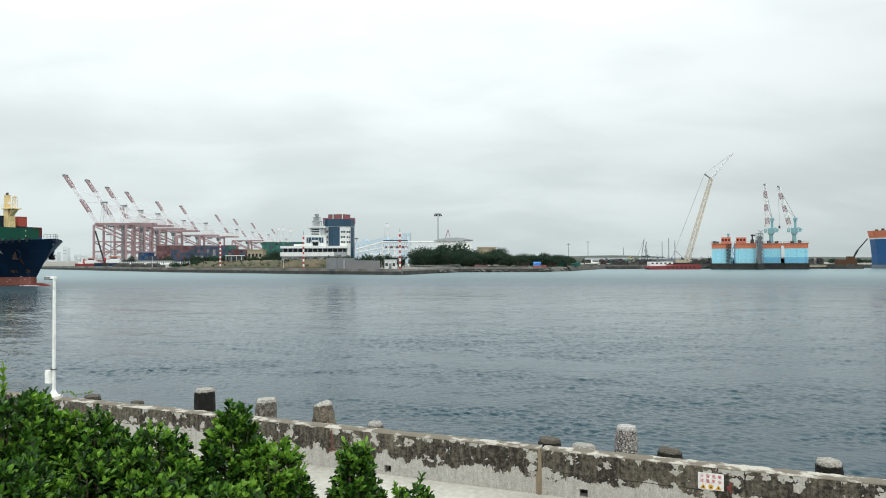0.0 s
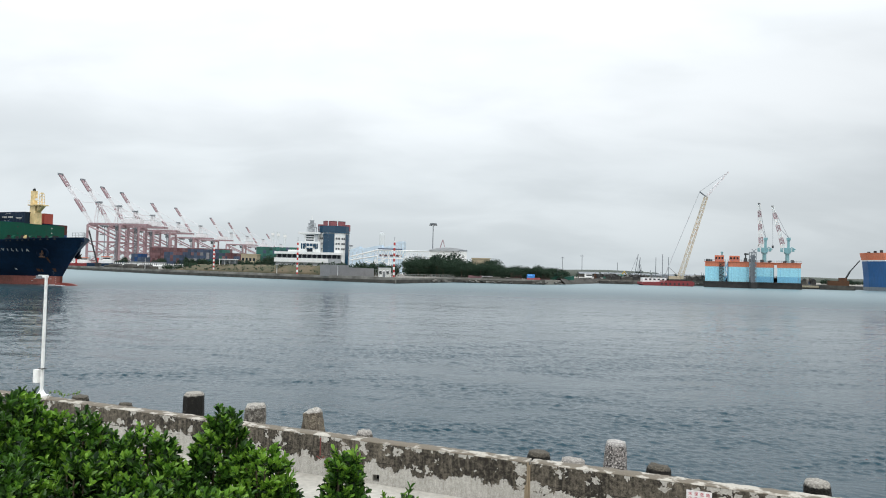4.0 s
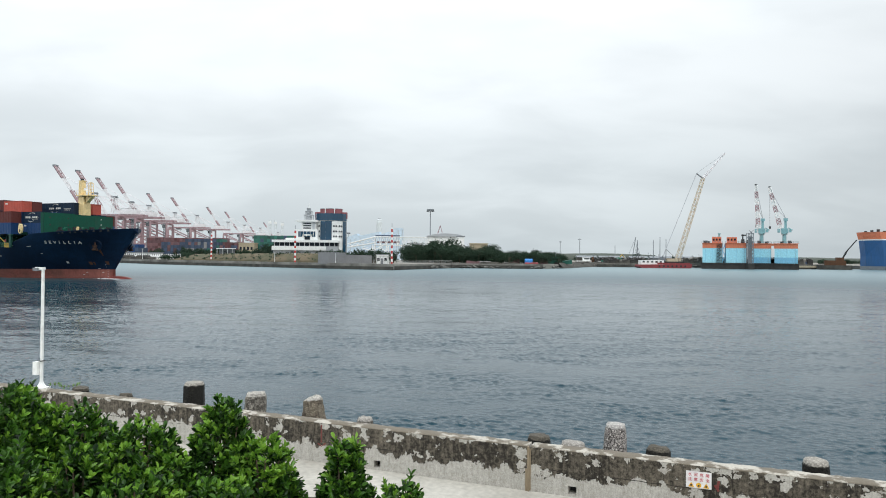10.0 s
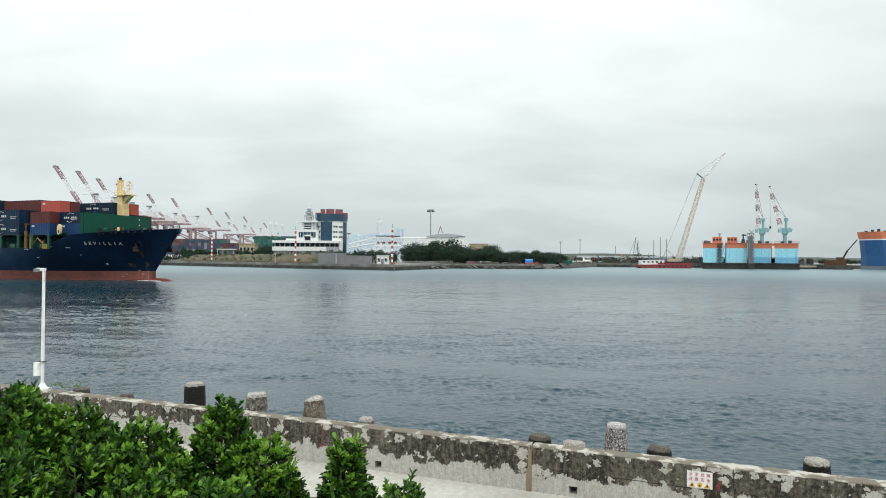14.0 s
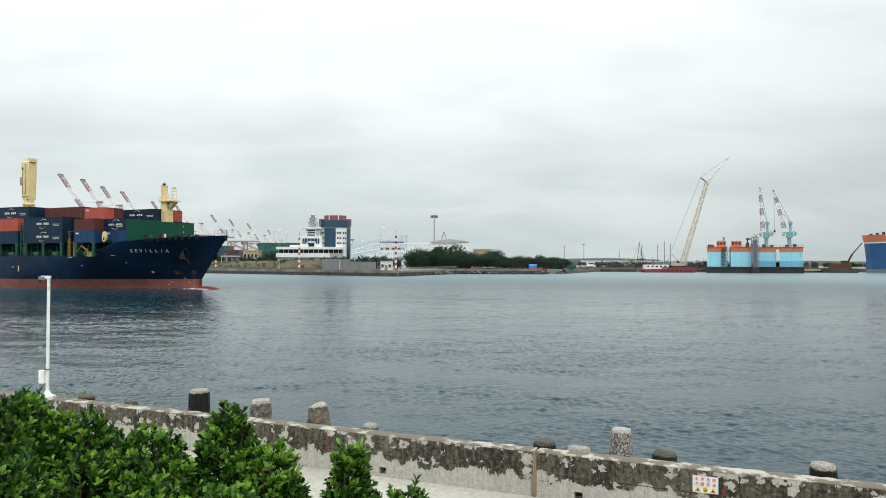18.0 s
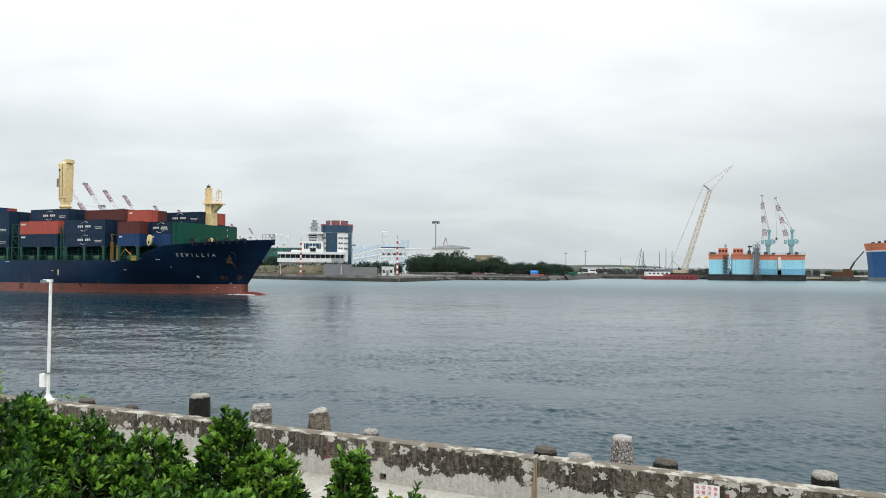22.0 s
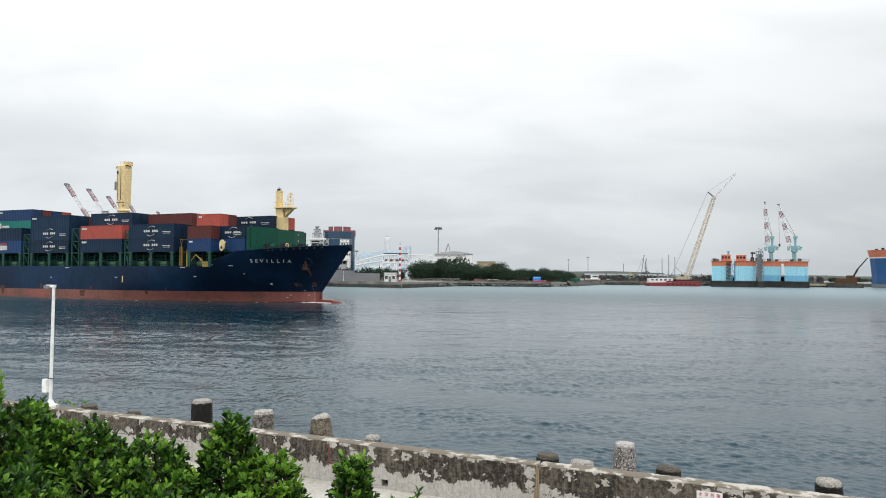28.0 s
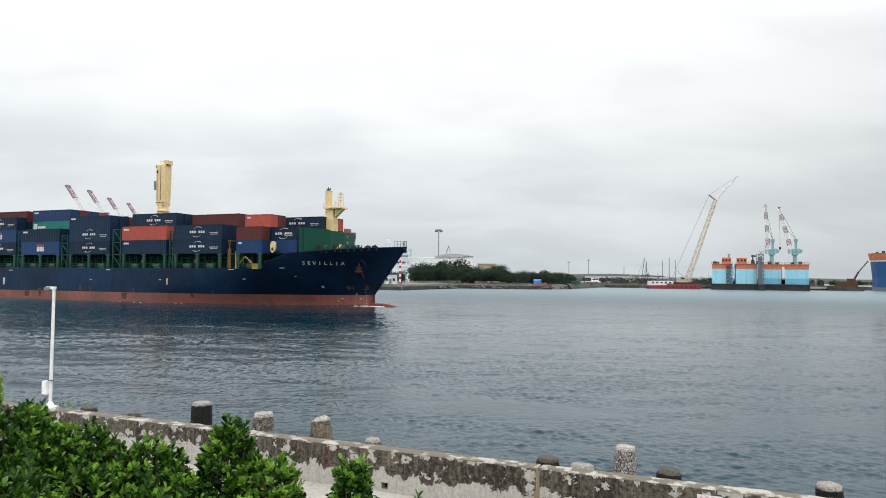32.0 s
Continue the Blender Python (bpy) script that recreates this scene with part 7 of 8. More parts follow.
# distant city silhouettes, with the haze put into their pale wall colour
rg = random.Random(15)
for i in range(64):
    x = -1560 + 15.6 * i + rg.uniform(-7, 7)
    hh = rg.uniform(10, 30) * (1.7 if rg.random() < 0.2 else 1.0)
    d = thing("distant_building", "pale distant city block on the skyline", "building", pose(x, 2300 + rg.uniform(-60, 60), QZ), "distant city blocks")
    w = rg.uniform(4, 11)
    part("wall", Build().box(-w, w, 0, 20, 0, hh).box(-w * 0.4, w * 0.3, 4, 12, hh, hh + 3), M_SILO, d)
    part("window_band", Build().box(-w * 0.8, w * 0.8, -0.4, 0.0, hh * 0.55, hh * 0.62).box(-w * 0.8, w * 0.8, -0.4, 0.0, hh * 0.75, hh * 0.82), M_FARGREY, d)


# ------------------------------------------------------------------ things on the spit
def pile(name, x, y, w, d, h, material, label, category):
    t = thing(name, label, category, pose(x, y, QZ))
    rg2 = random.Random(int(x * 10))
    part("body", Build().loft([[(-w / 2 + w * i / 5, -d / 2, 0), (-w / 2 + w * i / 5, -d * 0.4, h * (0.55 + 0.4 * rg2.random())), (-w / 2 + w * i / 5, d * 0.3, h * (0.7 + 0.3 * rg2.random())), (-w / 2 + w * i / 5, d / 2, 0)] for i in range(6)]), material, t)
    return t


YARD_SHORT = {"m": container_mesh("container", 6.06, 2.59, M_YARD_M), "o": container_mesh("container", 6.06, 2.59, M_YARD_R)}
for x, y, k, yaw in ((33.4, 349, "o", 0), (48.6, 353, "m", 5)):
    t = thing("shipping_container", "weathered red shipping container on the spit", "container", pose(x, y, QZ, 0, 0, yaw), "containers on the spit")
    part("body", YARD_SHORT[k], None, t)
pile("tarpaulin_heap", 43.2, 341, 3.8, 3, 2.9, M_TARP, "bright blue tarpaulin over a heap", "tarpaulin")
pile("scrap_heap", 44.2, 338, 6.5, 3, 1.1, M_BARGE, "low heap of red scrap metal", "scrap heap")
pile("scrap_heap", 15.5, 346, 7.0, 3, 1.5, M_YARD_M, "heap of dull red scrap frames on the spit", "scrap heap")
pile("scrap_heap", 21.5, 344, 5.5, 3, 1.5, M_YARD_G, "heap of grey scrap frames on the spit", "scrap heap")
pile("rubble_heap", 23.0, 335, 9, 3, 1.1, M_RUBBLE, "grey rubble heap on the spit", "rubble heap")
pile("rubble_heap", 33.5, 334, 7, 3, 0.9, M_RUBBLE, "grey rubble heap on the spit", "rubble heap")


def boat(x, y, z, yaw, length, hullmat, topmat, label):
    t = thing("boat", label, "boat", pose(x, y, z, 0, 0, yaw))
    L = length / 2
    part("hull", Build().loft([[(xx * L, -w * 1.6, 0), (xx * L, -w * 2.1, zz), (xx * L, w * 2.1, zz), (xx * L, w * 1.6, 0)] for xx, w, zz in ((-1, 0.7, 1.5), (-0.6, 0.95, 1.4), (0.3, 1.0, 1.5), (0.75, 0.6, 2.0), (1, 0.05, 2.5))]), hullmat, t)
    part("cabin", Build().box(-L * 0.45, L * 0.15, -1.3, 1.3, 1.4, 3.4).box(-L * 0.5, L * 0.2, -1.5, 1.5, 3.4, 3.6), topmat, t)
    part("windows", Build().box(-L * 0.4, L * 0.1, -1.36, -1.3, 2.3, 3.0), M_DARKGLASS, t)
    part("mast", Build().beam((-L * 0.2, 0, 3.5), (-L * 0.2, 0, 6.2), 0.12), M_STEEL, t)


boat(62.0, 364, QZ, 4, 15, M_DGREEN, M_DGREEN, "dark green workboat drawn up on the spit")
boat(93.5, 437, QZ, 6, 14, M_WHITE, M_WHITE, "white motor yacht on the hard")

# ------------------------------------------------------------------ right-hand yard
rg = random.Random(41)
for i in range(100):
    x = 62 + 1.75 * i + rg.uniform(-1, 1)
    y = (425 if x > 92 else 352 + (x - 60) * 2.2) + rg.uniform(3, 14)
    pile("spoil_heap", x, y, rg.uniform(3.0, 8), 3.5, rg.uniform(0.4, 1.1) if x < 101 else rg.uniform(1.2, 4.8), rg.choice((M_RUBBLE, M_FOUL, M_FOUL, M_QUAY)), "dark heap of stored dredging gear and spoil", "spoil heap")
for i in range(16):
    pile("spoil_heap", 103 + 1.45 * i, 429 + rg.uniform(0, 3), rg.uniform(3, 5), 3, rg.uniform(1.8, 4.4), rg.choice((M_FOUL, M_FOUL, M_RUBBLE, M_DGREEN)), "dark heap of stored dredging gear and spoil", "spoil heap")
for i in range(9):
    x = 96 + 17 * i
    t = thing("site_shed", "low dark green site shed in the yard", "shed", pose(x, 448 + rg.uniform(0, 10), QZ), "yard sheds")
    w = rg.uniform(4, 9)
    part("wall", Build().box(-w, w, 0, 6, 0, 3.6), rg.choice((M_DGREEN, M_STEEL, M_RUBBLE)), t)
    part("roof", Build().add([(-w - 0.3, -0.4, 3.6), (w + 0.3, -0.4, 3.6), (w + 0.3, 3, 4.8), (-w - 0.3, 3, 4.8), (w + 0.3, 6.4, 3.6), (-w - 0.3, 6.4, 3.6)], [(0, 1, 2, 3), (3, 2, 4, 5), (0, 3, 5), (1, 4, 2)]), M_STEEL, t)
    part("door", Build().box(-1, 1, -0.08, 0, 0, 2.4), M_DARK, t)
for x, y, hh in ((133, 428, 15), (137.5, 429, 17), (141, 428, 15.5), (122, 480, 12), (105, 520, 18), (97, 560, 17), (234, 520, 15)):
    t = thing("utility_pole", "thin dark pole standing in the yard", "pole", pose(x, y, QZ), "yard poles")
    part("shaft", Build().tube((0, 0, 0), (0, 0, hh), 0.26, 0.18, 6), M_STEEL, t)
    if y > 500:
        part("crossarm", Build().box(-1.3, 1.3, -0.15, 0.15, hh - 1.2, hh - 0.8), M_STEEL, t)
for x, y, dx, hh in ((121.5, 436, 2.6, 17), (124.5, 437, 1.2, 15), (127, 438, -1.5, 12)):
    t = thing("derrick", "slim dark leaning derrick in the yard", "derrick", pose(x, y, QZ), "yard derricks")
    part("boom", Build().beam((0, 0, 0.4), (dx, 0, hh), 0.3), M_STEEL, t)
    part("stay", Build().beam((-dx * 1.5, 0, 0.4), (dx, 0, hh), 0.12), M_STEEL, t)
    part("base", Build().box(-1.6, 1.6, -1, 1, 0, 0.9), M_FOUL, t)
rg3 = random.Random(88)
for i in range(84):
    x = 97 + 1.62 * i + rg3.uniform(-0.8, 0.8)
    w, h = rg3.uniform(0.8, 3.0), rg3.uniform(1.2, 5.2)
    g = thing("dredging_gear", "rusty dark dredging gear stored on the yard shore", "dredging gear", pose(x, 431 + rg3.uniform(-1.5, 9), QZ, 0, 0, rg3.uniform(-25, 25)), "stored dredging gear")
    m = rg3.choice((M_FOUL, M_FOUL, M_DARK, M_YARD_M, M_YARD_N, M_RUST, M_GREY_C))
    part("frame", Build().box(-w, w, -0.8, 0.8, 0, h * 0.45).box(-w * 0.6, w * 0.2, -0.6, 0.6, h * 0.45, h * 0.8), m, g)
    part("post", Build().beam((w * 0.5, 0, h * 0.4), (w * 0.5 + rg3.uniform(-0.6, 0.6), 0, h * 1.25), 0.18), M_STEEL, g)
    part("drum", Build().tube((-w * 0.5, -0.9, h * 0.35), (-w * 0.5, 0.9, h * 0.35), 0.45, n=8), M_FOUL, g)
# low far ridge and scrub
far = Build()
rows = []
for i in range(41):
    x = 60 + 24 * i
    h = 7.0 + 2.2 * noise.noise(Vector((i * 0.31, 2, 0))) + (2.4 if i < 8 else 0)
    rows.append([(x, 690, 0), (x, 720, h * 0.8), (x, 760, h), (x, 900, h), (x, 1000, 0)])
far.loft(rows)
thing("far_bank", "low green and grey bank on the far horizon", "bank", kind="structure", b=far, material=mat("far_scrubby_bank", (0.060, 0.070, 0.056), 0.95, second=(0.045, 0.058, 0.044), amount=0.9, scale=0.06, fine=0.6), smooth=True)
for i in range(70):
    tree(4, 205 + 3.0 * i + rg.uniform(-3, 3), 500 + 0.3 * i + rg.uniform(-6, 40), rg.uniform(0.75, 1.1), rg.uniform(0, 360), "scrub behind the floating docks", "low dusty green scrub tree behind the docks")
for i in range(20):
    tree(rg.choice((3, 4)), 70 + 7 * i + rg.uniform(-3, 3), 560 + rg.uniform(-20, 40), rg.uniform(0.9, 1.7), rg.uniform(0, 360), "scrub beyond the yard", "low dusty green scrub tree beyond the yard")

# excavator
ex = thing("excavator", "yellow tracked excavator in the yard", "excavator", pose(112, 438, QZ, 0, 0, 10))
part("track", Build().box(-2.2, 2.2, -1.5, -0.9, 0, 1.0).box(-2.2, 2.2, 0.9, 1.5, 0, 1.0), M_DARK, ex)
part("house", Build().box(-2.0, 1.4, -1.3, 1.3, 1.0, 3.0), M_YELLOW, ex)
part("arm", Build().beam((1.0, 0, 2.2), (4.2, 0, 5.6), 0.5).beam((4.2, 0, 5.6), (6.2, 0, 2.8), 0.4), M_YELLOW, ex)
part("bucket", Build().box(5.6, 6.8, -0.6, 0.6, 1.9, 3.0), M_DARK, ex)

# red deck barge with a white house
bg = thing("deck_barge", "flat red deck barge with a long white deckhouse", "barge", pose(0, 399, 0))
part("hull", Build().add([(114.5, -5, 0.8), (116.5, -5, -0.6), (143.5, -5, -0.6), (145.0, -5, 0.8), (145.0, -5, 2.6), (114.5, -5, 1.9), (114.5, 5, 0.8), (116.5, 5, -0.6), (143.5, 5, -0.6), (145.0, 5, 0.8), (145.0, 5, 2.6), (114.5, 5, 1.9)], [(0, 1, 2, 3, 4, 5), (11, 10, 9, 8, 7, 6), (0, 6, 7, 1), (1, 7, 8, 2), (2, 8, 9, 3), (3, 9, 10, 4), (4, 10, 11, 5), (5, 11, 6, 0)]), M_BARGE, bg)
part("deckhouse", Build().box(116, 129.5, -2.5, 3, 2.0, 4.5), M_WHITE, bg)
for i in range(5):
    part("window", Build().box(117 + 2.5 * i, 118.2 + 2.5 * i, -2.58, -2.5, 3.2, 4.0), M_DARKGLASS, bg)
part("coaming", Build().box(125, 144.0, -4.6, -4.2, 2.3, 3.1), M_BARGE, bg)
for i in range(7):
    part("tyre_fender", Build().tube((126 + 2.5 * i, -5.3, 1.2), (126 + 2.5 * i, -5.0, 1.2), 0.55, n=10), M_DARK, bg)
part("mast", Build().beam((121, 0, 4.7), (121, 0, 9), 0.18).beam((127, 0, 4.7), (127, 0, 8), 0.15), M_STEEL, bg)


def lattice(b, p0, p1, w0, w1, bays, chord, lace):
    """A four-chord lattice boom from p0 to p1 with zigzag lacing."""
    p0, p1 = Vector(p0), Vector(p1)
    d = (p1 - p0).normalized()
    side = Vector((0, 1, 0))
    up = d.cross(side).normalized()

    def corner(f, i, j):
        w = w0 + (w1 - w0) * f
        return p0.lerp(p1, f) + up * (i * w / 2) + side * (j * w / 2)

    for i in (-1, 1):
        for j in (-1, 1):
            b.beam(corner(0, i, j), corner(1, i, j), chord)
    for k in range(bays):
        f0, f1 = k / bays, (k + 1) / bays
        s = 1 if k % 2 else -1
        b.beam(corner(f0, s, -1), corner(f1, -s, -1), lace).beam(corner(f0, s, 1), corner(f1, -s, 1), lace)
        b.beam(corner(f0, -1, s), corner(f1, -1, -s), lace).beam(corner(f0, 1, s), corner(f1, 1, -s), lace)
        b.beam(corner(f1, -1, -1), corner(f1, 1, -1), lace)
    return b


cc = thing("crawler_crane", "tan lattice-boom crawler crane with a raised fly jib", "crane", pose(1.6, 412, QZ))
part("track", Build().box(134, 144, -3.5, -2.2, 0, 1.6).box(134, 144, 2.2, 3.5, 0, 1.6), M_DARK, cc)
part("house", Build().box(134, 141, -2.0, 2.0, 1.6, 3.4).box(141.2, 142.6, -2.2, -1.0, 1.8, 3.6), M_TAN, cc)
part("counterweight", Build().box(131.4, 133, -2.4, 2.4, 1.8, 4.2), M_STEEL, cc)
crane_boom = part("boom", lattice(Build(), (141.2, 0, 2.4), (156.4, 0, 52.4), 2.5, 1.7, 26, 0.24, 0.13), M_TAN, cc)
part("fly_jib", lattice(Build(), (156.4, 0, 52.4), (169.6, 0, 68.0), 1.2, 0.6, 12, 0.20, 0.10), M_CRWHITE, crane_boom)
part("jib_strut", Build().beam((156.4, 0, 52.4), (152.4, 0, 55.4), 0.6).beam((152.4, 0, 55.4), (169.6, 0, 68.0), 0.10), M_STEEL, crane_boom)
part("backstay", Build().beam((134.0, 0, 9.0), (152.4, 0, 55.2), 0.22).beam((132.5, 0, 4.5), (134.0, 0, 9.2), 0.35).beam((140, 0, 4.0), (134.0, 0, 9.2), 0.35), M_FARGREY, crane_boom)


# floating docks: each seen end-on, a dark pontoon with two wing walls
def floating_dock(cx, cy, turn, walls, label):
    d = thing("floating_dock", label, "floating dock", pose(cx, cy, 0, 0, 0, turn), "floating docks")
    x0, x1 = walls[0][0] - 0.6, walls[-1][1] + 0.6
    pn = part("pontoon", Build().box(x0, x1, -1.5, 56, -1.5, 3.4).box(x0, x1, -1.7, -1.5, 2.7, 3.5), M_FOUL, d, "dark fouled steel pontoon")
    for i in range(int((x1 - x0) / 2.4)):
        part("fender", Build().box(x0 + 0.6 + 2.4 * i, x0 + 0.9 + 2.4 * i, -1.62, -1.5, 0.4, 2.7), M_FOUL, pn)
    for wx0, wx1, low in walls:
        w = part("wing_wall", Build().box(wx0, wx1, 0, 54, 3.4, 11.9), M_SKYBLUE, d, "light blue dock wing wall")
        if low:
            part("stain_band", Build().box(wx0 - 0.02, wx1 + 0.02, -0.02, 54.02, 3.4, 6.8), M_MIDBLUE, w, "darker blue stained lower plating")
        part("top_band", Build().box(wx0 - 0.06, wx1 + 0.06, -0.06, 54.06, 11.9, 14.6), M_ORANGE, w, "orange top band")
        part("deck_edge", Build().box(wx0 - 0.5, wx1 + 0.5, -0.5, 54.5, 14.6, 14.85), M_ORANGE, w)
        rl2 = Build()
        for i in range(6):
            x = wx0 - 0.4 + (wx1 - wx0 + 0.8) * i / 5
            rl2.beam((x, -0.4, 14.85), (x, -0.4, 15.9), 0.09)
        rl2.beam((wx0 - 0.4, -0.4, 15.85), (wx1 + 0.4, -0.4, 15.85), 0.09).beam((wx0 - 0.4, -0.4, 15.4), (wx1 + 0.4, -0.4, 15.4), 0.07)
        part("handrail", rl2, M_STEEL, w)
        part("seam", Build().box((wx0 + wx1) / 2, (wx0 + wx1) / 2 + 0.12, -0.04, 0, 3.5, 11.8).box(wx0 + 1.6, wx0 + 1.72, -0.04, 0, 3.5, 11.8), M_MIDBLUE, w)
        lad = Build()
        for i in range(14):
            lad.box(wx1 - 1.5, wx1 - 0.9, -0.12, -0.04, 3.8 + 0.6 * i, 3.9 + 0.6 * i)
        part("ladder", lad, M_STEEL, w)
    return d


A1, A2 = -22.3, -26.2
d1 = floating_dock(160.7, 385, A1, [(-12.2, -1.9, False), (0.2, 11.0, False)], "floating dock with light blue and orange wing walls")
d2 = floating_dock(188.8, 385, A2, [(-12.3, -2.2, True), (-0.2, 11.6, True)], "floating dock with blue and orange wing walls and jib cranes")
part("link_bridge", Build().box(-2.4, 0.0, 0.2, 2.4, 13.5, 14.7).box(-2.4, -1.9, 0.2, 2.4, 12.3, 13.5).box(-0.5, 0.0, 0.2, 2.4, 12.3, 13.5), M_ORANGE, d2, "orange bridge piece between the wing walls")
hs = part("control_house", Build().box(-7.2, -2.2, 3, 9, 14.85, 18.4), M_ORANGE, d1, "orange control house")
for i in range(3):
    part("window", Build().box(-6.8 + 1.6 * i, -5.8 + 1.6 * i, 2.92, 3.0, 16.2, 17.4), M_DARKGLASS, hs)
part("funnel", Build().tube((-3.4, 6, 18.4), (-3.4, 6, 20.6), 0.5, n=8).box(-4.2, -2.6, 5.4, 6.6, 20.0, 20.4), M_CYAN, d1)
hs = part("control_house", Build().box(0.6, 6.0, 3, 9, 14.85, 18.2), M_ORANGE, d1, "orange control house")
for i in range(3):
    part("window", Build().box(1.0 + 1.7 * i, 2.0 + 1.7 * i, 2.92, 3.0, 16.2, 17.4), M_DARKGLASS, hs)
part("capstan", Build().tube((9.0, 2, 14.85), (9.0, 2, 17.0), 1.1, 0.8, 10).tube((9, 2, 17), (9, 2, 19.8), 0.35, n=6).box(8.2, 10.6, 1.5, 2.5, 18.8, 19.6).tube((11.3, 2, 14.85), (11.3, 2, 16.4), 0.7, n=8), M_DARK, d1, "dark deck machinery")
part("winch", Build().box(-11.8, -9.6, 1, 3, 14.85, 16.2).tube((-9, 1.5, 15.4), (-9, 3, 15.4), 0.6), M_DARK, d1)
part("stair_tower", Build().box(-1.7, -1.4, 1, 4, 3.4, 14.8).box(-0.4, -0.1, 1, 4, 3.4, 14.8).beam((-1.6, 0.9, 4), (-0.2, 0.9, 7.4), 0.3).beam((-0.2, 0.9, 7.4), (-1.6, 0.9, 10.8), 0.3).beam((-1.6, 0.9, 10.8), (-0.2, 0.9, 14), 0.3), M_MIDBLUE, d1, "blue stair tower between the wing walls")
# stair frame in black steel, darkening this strip as the wall's shaded side
for k in range(5):
    part("shaded_side_frame", Build().box(-4.7 + 0.6 * k, -4.5 + 0.6 * k, -0.9, -0.7, 3.4, 14.4).box(-4.7, -2.0, -0.9, -0.7, 4.6 + 2.0 * k, 4.8 + 2.0 * k).beam((-4.6, -0.8, 4.7 + 2.0 * k), (-2.1, -0.8, 6.6 + 2.0 * k), 0.18), M_FOUL, d1, "dark stair frame standing in for the wing wall's shaded side")
sf = Build()
for i in range(2):
    for j in range(2):
        sf.beam((-17.6 + 2.6 * i, -4 + 2.6 * j, 3.2), (-17.6 + 2.6 * i, -4 + 2.6 * j, 20.4), 0.28)
for k in range(8):
    z = 4.4 + 2.2 * k
    sf.box(-17.7, -14.9, -4.1, -1.3, z, z + 0.3)
    sf.beam((-17.6, -4, z), (-15.0, -4, z + 2.1), 0.22).beam((-15, -4, z), (-17.6, -4, z + 2.1), 0.2)
sct = thing("access_tower", "grey scaffold access tower between the floating docks", "scaffold tower", pose(188.0, 381.3, 0))
part("frame", sf, M_STEEL, sct)
part("footing", Build().box(-18, -14.5, -4.5, -1, -1.2, 3.3), M_FOUL, sct, "dark steel footing")
part("cladding", Build().box(-17.2, -15.4, -3.6, -1.8, 3.4, 18.6), M_STEEL, sct)


def dock_crane(x, y, jib, lean, label):
    c = thing("jib_crane", label, "crane", pose(188.8, 385, 0, 0, 0, A2) @ pose(x, y, 14.85), "dock jib cranes")
    part("pedestal", Build().loft(lathe([(1.4, 0), (1.1, 1.2), (1.0, 5.0), (1.6, 5.2), (1.6, 6.0)], 12)), M_CYAN, c)
    part("machinery_house", Build().box(-1.7, 2.0, -1.4, 1.4, 6.0, 8.6), M_CYAN, c)
    part("tower", Build().box(-0.1, 1.2, -0.7, 0.7, 8.6, 13.6).box(-0.5, 1.7, -1.0, 1.0, 12.9, 14.4), M_CYAN, c)
    part("cab", Build().box(-3.6, -2.2, -1.2, 0.6, 6.2, 8.4), M_CYAN, c)
    part("counterweight", Build().box(2.2, 3.6, -1.2, 1.2, 6.4, 8.0).beam((2, 0, 9), (4.2, 0, 7.6), 0.4), M_CYAN, c)
    n = 7
    a, b = Vector((-1.6, 0, 7.0)), Vector((-1.6, 0, 7.0)) + Vector((-math.sin(lean), 0, math.cos(lean))) * jib
    for k in range(n):
        p, q = a.lerp(b, k / n), a.lerp(b, (k + 1) / n)
        w = 2.15 - 0.11 * k
        part("jib_section", lattice(Build(), p, q, w, w - 0.11, 4, 0.30, 0.17), M_WHITE if k % 2 == 0 else M_PINK, c)
    part("head", Build().box(-0.7, 0.7, -0.6, 0.6, -0.4, 0.6), M_DARK, c, at=Matrix.Translation(b))
    part("rope", Build().beam(b, b + Vector((0.3, 0, -jib * 0.86)), 0.10).beam((0.6, 0, 14.5), b, 0.14).beam((0.6, 0, 14.5), a.lerp(b, 0.55), 0.14), M_STEEL, c)
    part("hook", Build().box(-0.5, 0.5, -0.4, 0.4, -1.4, 0), M_DARK, c, at=Matrix.Translation(b + Vector((0.3, 0, -jib * 0.86))))


dock_crane(-7.0, 3.0, 26.8, 0.055, "pale cyan dock crane with a steep red and white jib")
dock_crane(4.8, 4.0, 26.0, 0.24, "pale cyan dock crane with a leaning red and white jib")
for i in range(6):
    part("deck_gear", Build().box(-13 + 3.9 * i, -11.4 + 3.9 * i, 0.6, 2.2, 14.85, 15.9 + 0.5 * (i % 2)).tube((-12.2 + 3.9 * i, 1, 15.6), (-11.0 + 3.9 * i, 1, 15.6), 0.5), M_DARK, d2, "dark deck gear") if i not in (3,) else None

# blue ship at the right edge
s2 = thing("heavy_lift_ship", "blue-hulled ship with an orange-red bow bulwark and white line", "ship", pose(281.8, 398, 0, 0, 0, -33))


def hull2(z0, z1, x_out):
    rows = []
    for z in (z0, (z0 + z1) / 2, z1):
        f = max(0.0, z - 14) / 9
        bow = -31 - 2.2 * f - x_out
        rows.append([(bow, -0.6, z), (bow + 3, -6 - 2 * f, z), (bow + 12, -13, z), (60, -13, z), (60, 13, z), (bow + 12, 13, z), (bow + 3, 6 + 2 * f, z), (bow, 0.6, z)])
    return Build().loft(rows)


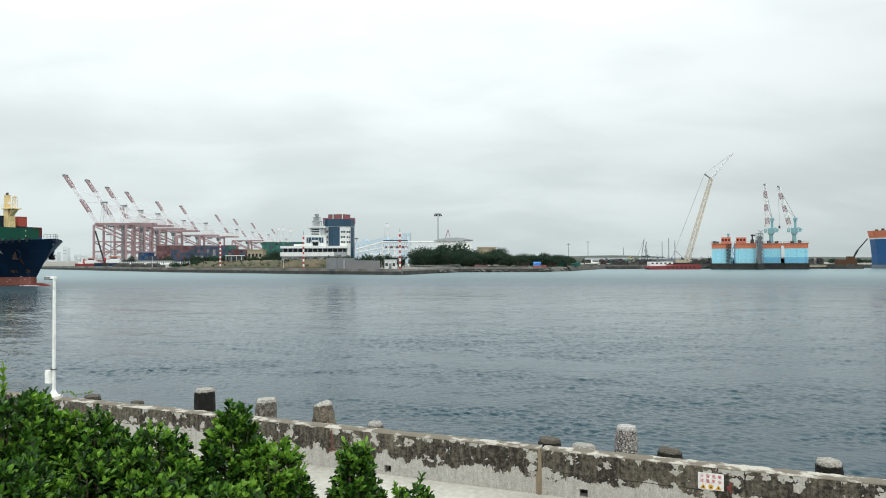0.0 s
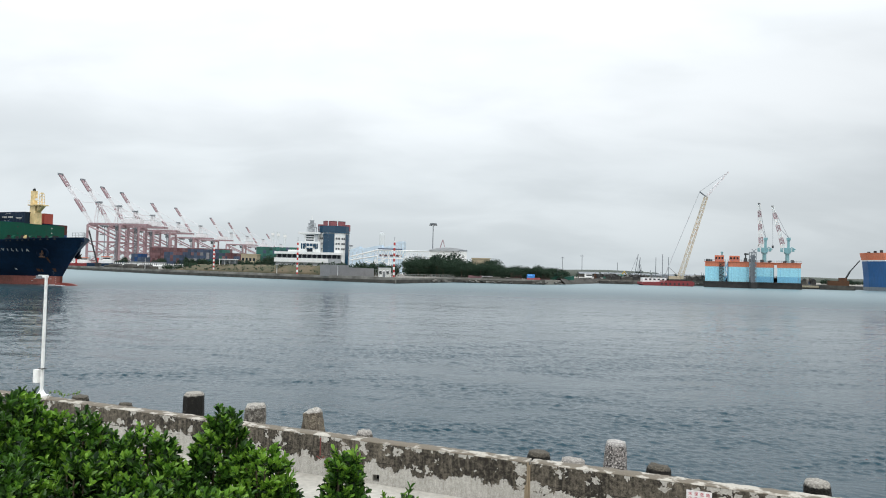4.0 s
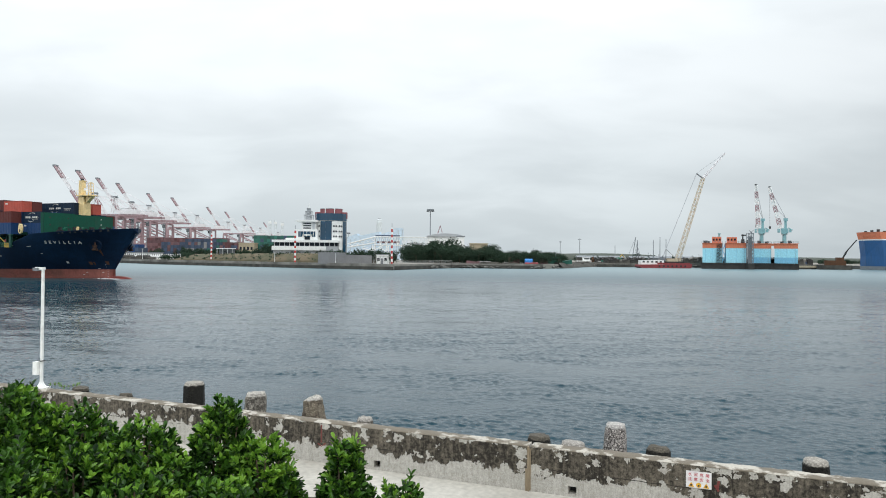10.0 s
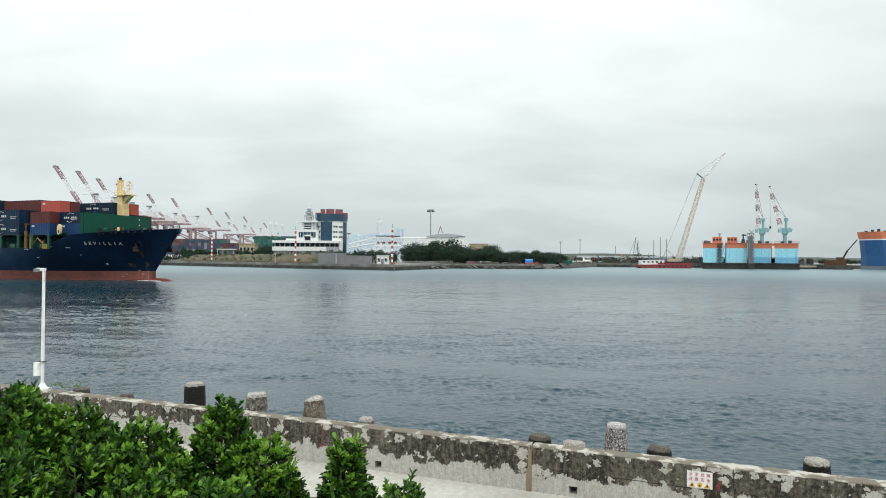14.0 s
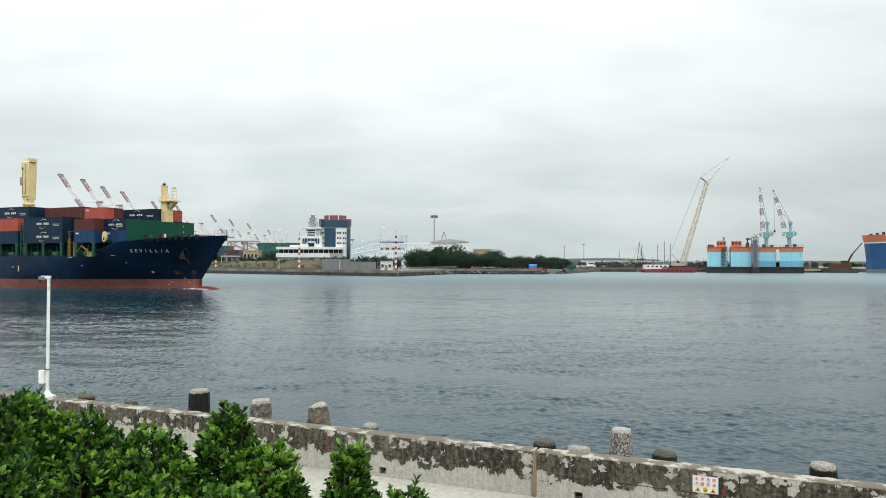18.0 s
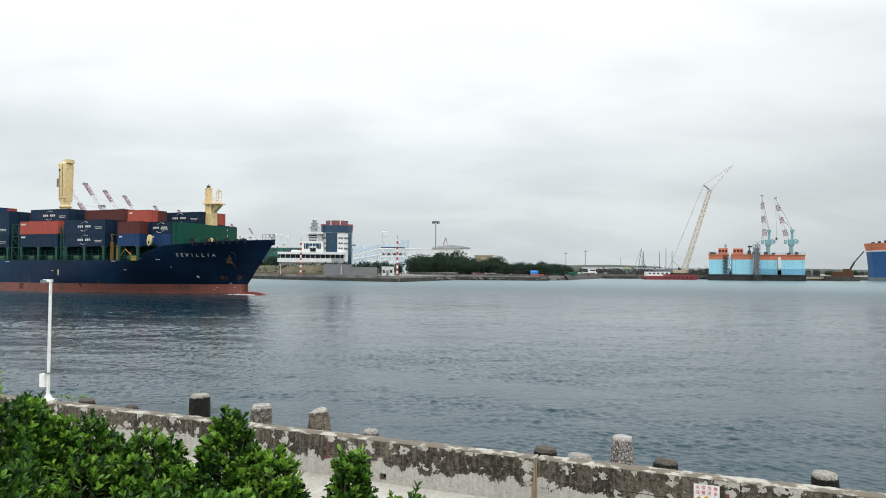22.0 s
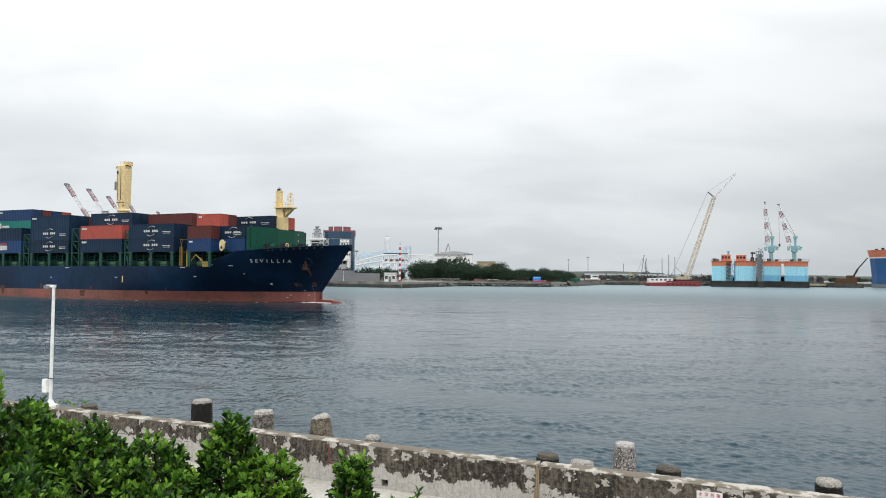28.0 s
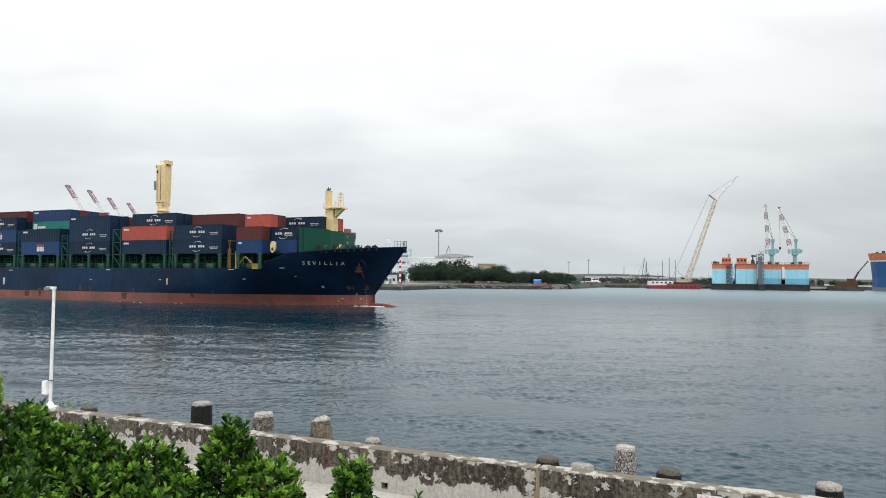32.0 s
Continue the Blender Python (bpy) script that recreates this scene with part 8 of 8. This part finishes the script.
part("hull", hull2(-1.5, 17.6, 0), M_SHIPBLUE, s2)
part("grey_boot", hull2(-1.6, 2.2, 0.05), M_STEEL, s2, "grey boot topping")
part("white_line", hull2(17.6, 18.3, 0.02), M_WHITE, s2, "white painted line")
part("bulwark", hull2(18.3, 22.6, 0.05), M_ORANGE, s2, "orange-red bow bulwark")
dg = Build()
for i in range(9):
    dg.box(-29 + 3.2 * i, -27.4 + 3.2 * i, -5, -3.5, 22.6, 23.4 + 0.5 * (i % 3))
part("deck_gear", dg, M_DARK, s2)
part("derrick", Build().beam((-18, 0, 22.6), (-6, 0, 31), 0.7), M_CYAN, s2)
pb = thing("dredger_pontoon", "rust-orange dredger pontoon with a raised arm", "pontoon", pose(231, 400, 0, 0, 0, -20))
part("hull", Build().box(-9, 9, -3, 3, -0.8, 2.6), M_RUBBLE, pb)
part("cabin", Build().box(-5, 6, -2, 2, 2.6, 5.4).box(1, 5, -1.6, 1.6, 5.4, 7.2), M_RUST, pb)
part("arm", Build().beam((3.5, -1, 5), (6.5, -1, 11), 0.7).beam((6.5, -1, 11), (11.5, -1, 17.5), 0.45), M_DARK, pb)
qp = thing("mooring_pontoon", "long dark mooring pontoon along the yard shore", "pontoon", pose(0, 404, 0))
part("deck", Build().box(204, 236, 0, 6, -0.8, 1.9), M_RUBBLE, qp)
part("deck", Build().box(96, 115, 10, 18, -0.8, 1.7), M_RUBBLE, qp)
part("edge_beam", Build().box(204, 236, -0.3, 0, 1.0, 2.1), M_BEIGE, qp)

shore = Build()
rg = random.Random(61)
rows = []
for i in range(40):
    x = 60 + 4.6 * i
    y = 352 + (x - 60) * 2.11 if x < 96 else 428 - (x - 96) * 0.042
    j = rg.uniform(-0.6, 0.6)
    off = Vector((2.11, -1, 0)).normalized() * 2 if x < 96 else Vector((0, -2.2, 0))
    rows.append([(x + off.x * 1.5, y + off.y * 1.5 + j, -0.8), (x + off.x, y + off.y + j, 0.7 + 0.5 * rg.random()), (x, y, QZ + 0.25 + 0.5 * rg.random()), (x - off.x, y - off.y, QZ + 0.3), (x - off.x * 1.4, y - off.y * 1.4, QZ - 0.6)])
shore.loft(rows, close=False, caps=False)
rocks = Build()
for i in range(520):
    x = rg.uniform(55, 205)
    y = (352 + (x - 60) * 2.11 if x < 96 else 428 - (x - 96) * 0.042) + rg.uniform(-3.4, 1.0)
    r, z = rg.uniform(0.25, 0.95), rg.uniform(-0.1, 1.6)
    q = [Vector((rg.uniform(-0.3, 0.3) + d[0], rg.uniform(-0.3, 0.3) + d[1], 0.7 * d[2])) * r + Vector((x, y, z)) for d in ((1, 0, 0), (0, 1, 0), (-1, 0, 0), (0, -1, 0), (0.1, 0, 1), (0, 0.1, -1))]
    rocks.add(q, [(0, 1, 4), (1, 2, 4), (2, 3, 4), (3, 0, 4), (1, 0, 5), (2, 1, 5), (3, 2, 5), (0, 3, 5)])
thing("shore_rocks", "grey broken rocks along the yard shore", "rocks", kind="stuff", b=rocks, material=mat("broken_shore_rock", (0.20, 0.19, 0.17), 0.95, second=(0.07, 0.066, 0.058), amount=0.9, scale=0.35, fine=3))
thing("rubble_shore", "dark tipped rubble along the yard shore", "shore", kind="structure", b=shore, material=M_RUBBLE)


# ------------------------------------------------------------------ what moves
def motions():
    end, v = Vector((-14.94, 134.78, 0)), Vector((2.812, -1.115, 0))
    yaw = math.degrees(math.atan2(v.y, v.x))
    rows = []
    for t in range(33):
        p = end + v * (t - 32)
        rows.append((float(t), pose(p.x, p.y, 0, 0, -0.25, yaw)))
    walk(ship, rows)
    walk(wave, [(t, pose(m.translation.x, m.translation.y, 0, 0, 0, yaw)) for t, m in rows])
    walk(water, [(float(t), pose(-0.10 * t, -0.24 * t, 0)) for t in range(0, 33, 4)])
    # the crawler crane luffs its boom down a little
    foot = pose(141.8, 0, 2.4)
    walk(crane_boom, [(t, foot @ pose(0, 0, 0, 0, a, 0) @ foot.inverted()) for t, a in ((0.0, 0.0), (14.0, 0.0), (18.0, 0.1), (21.0, 0.7), (25.0, 1.4), (28.0, 1.9), (32.0, 2.4))])


motions()
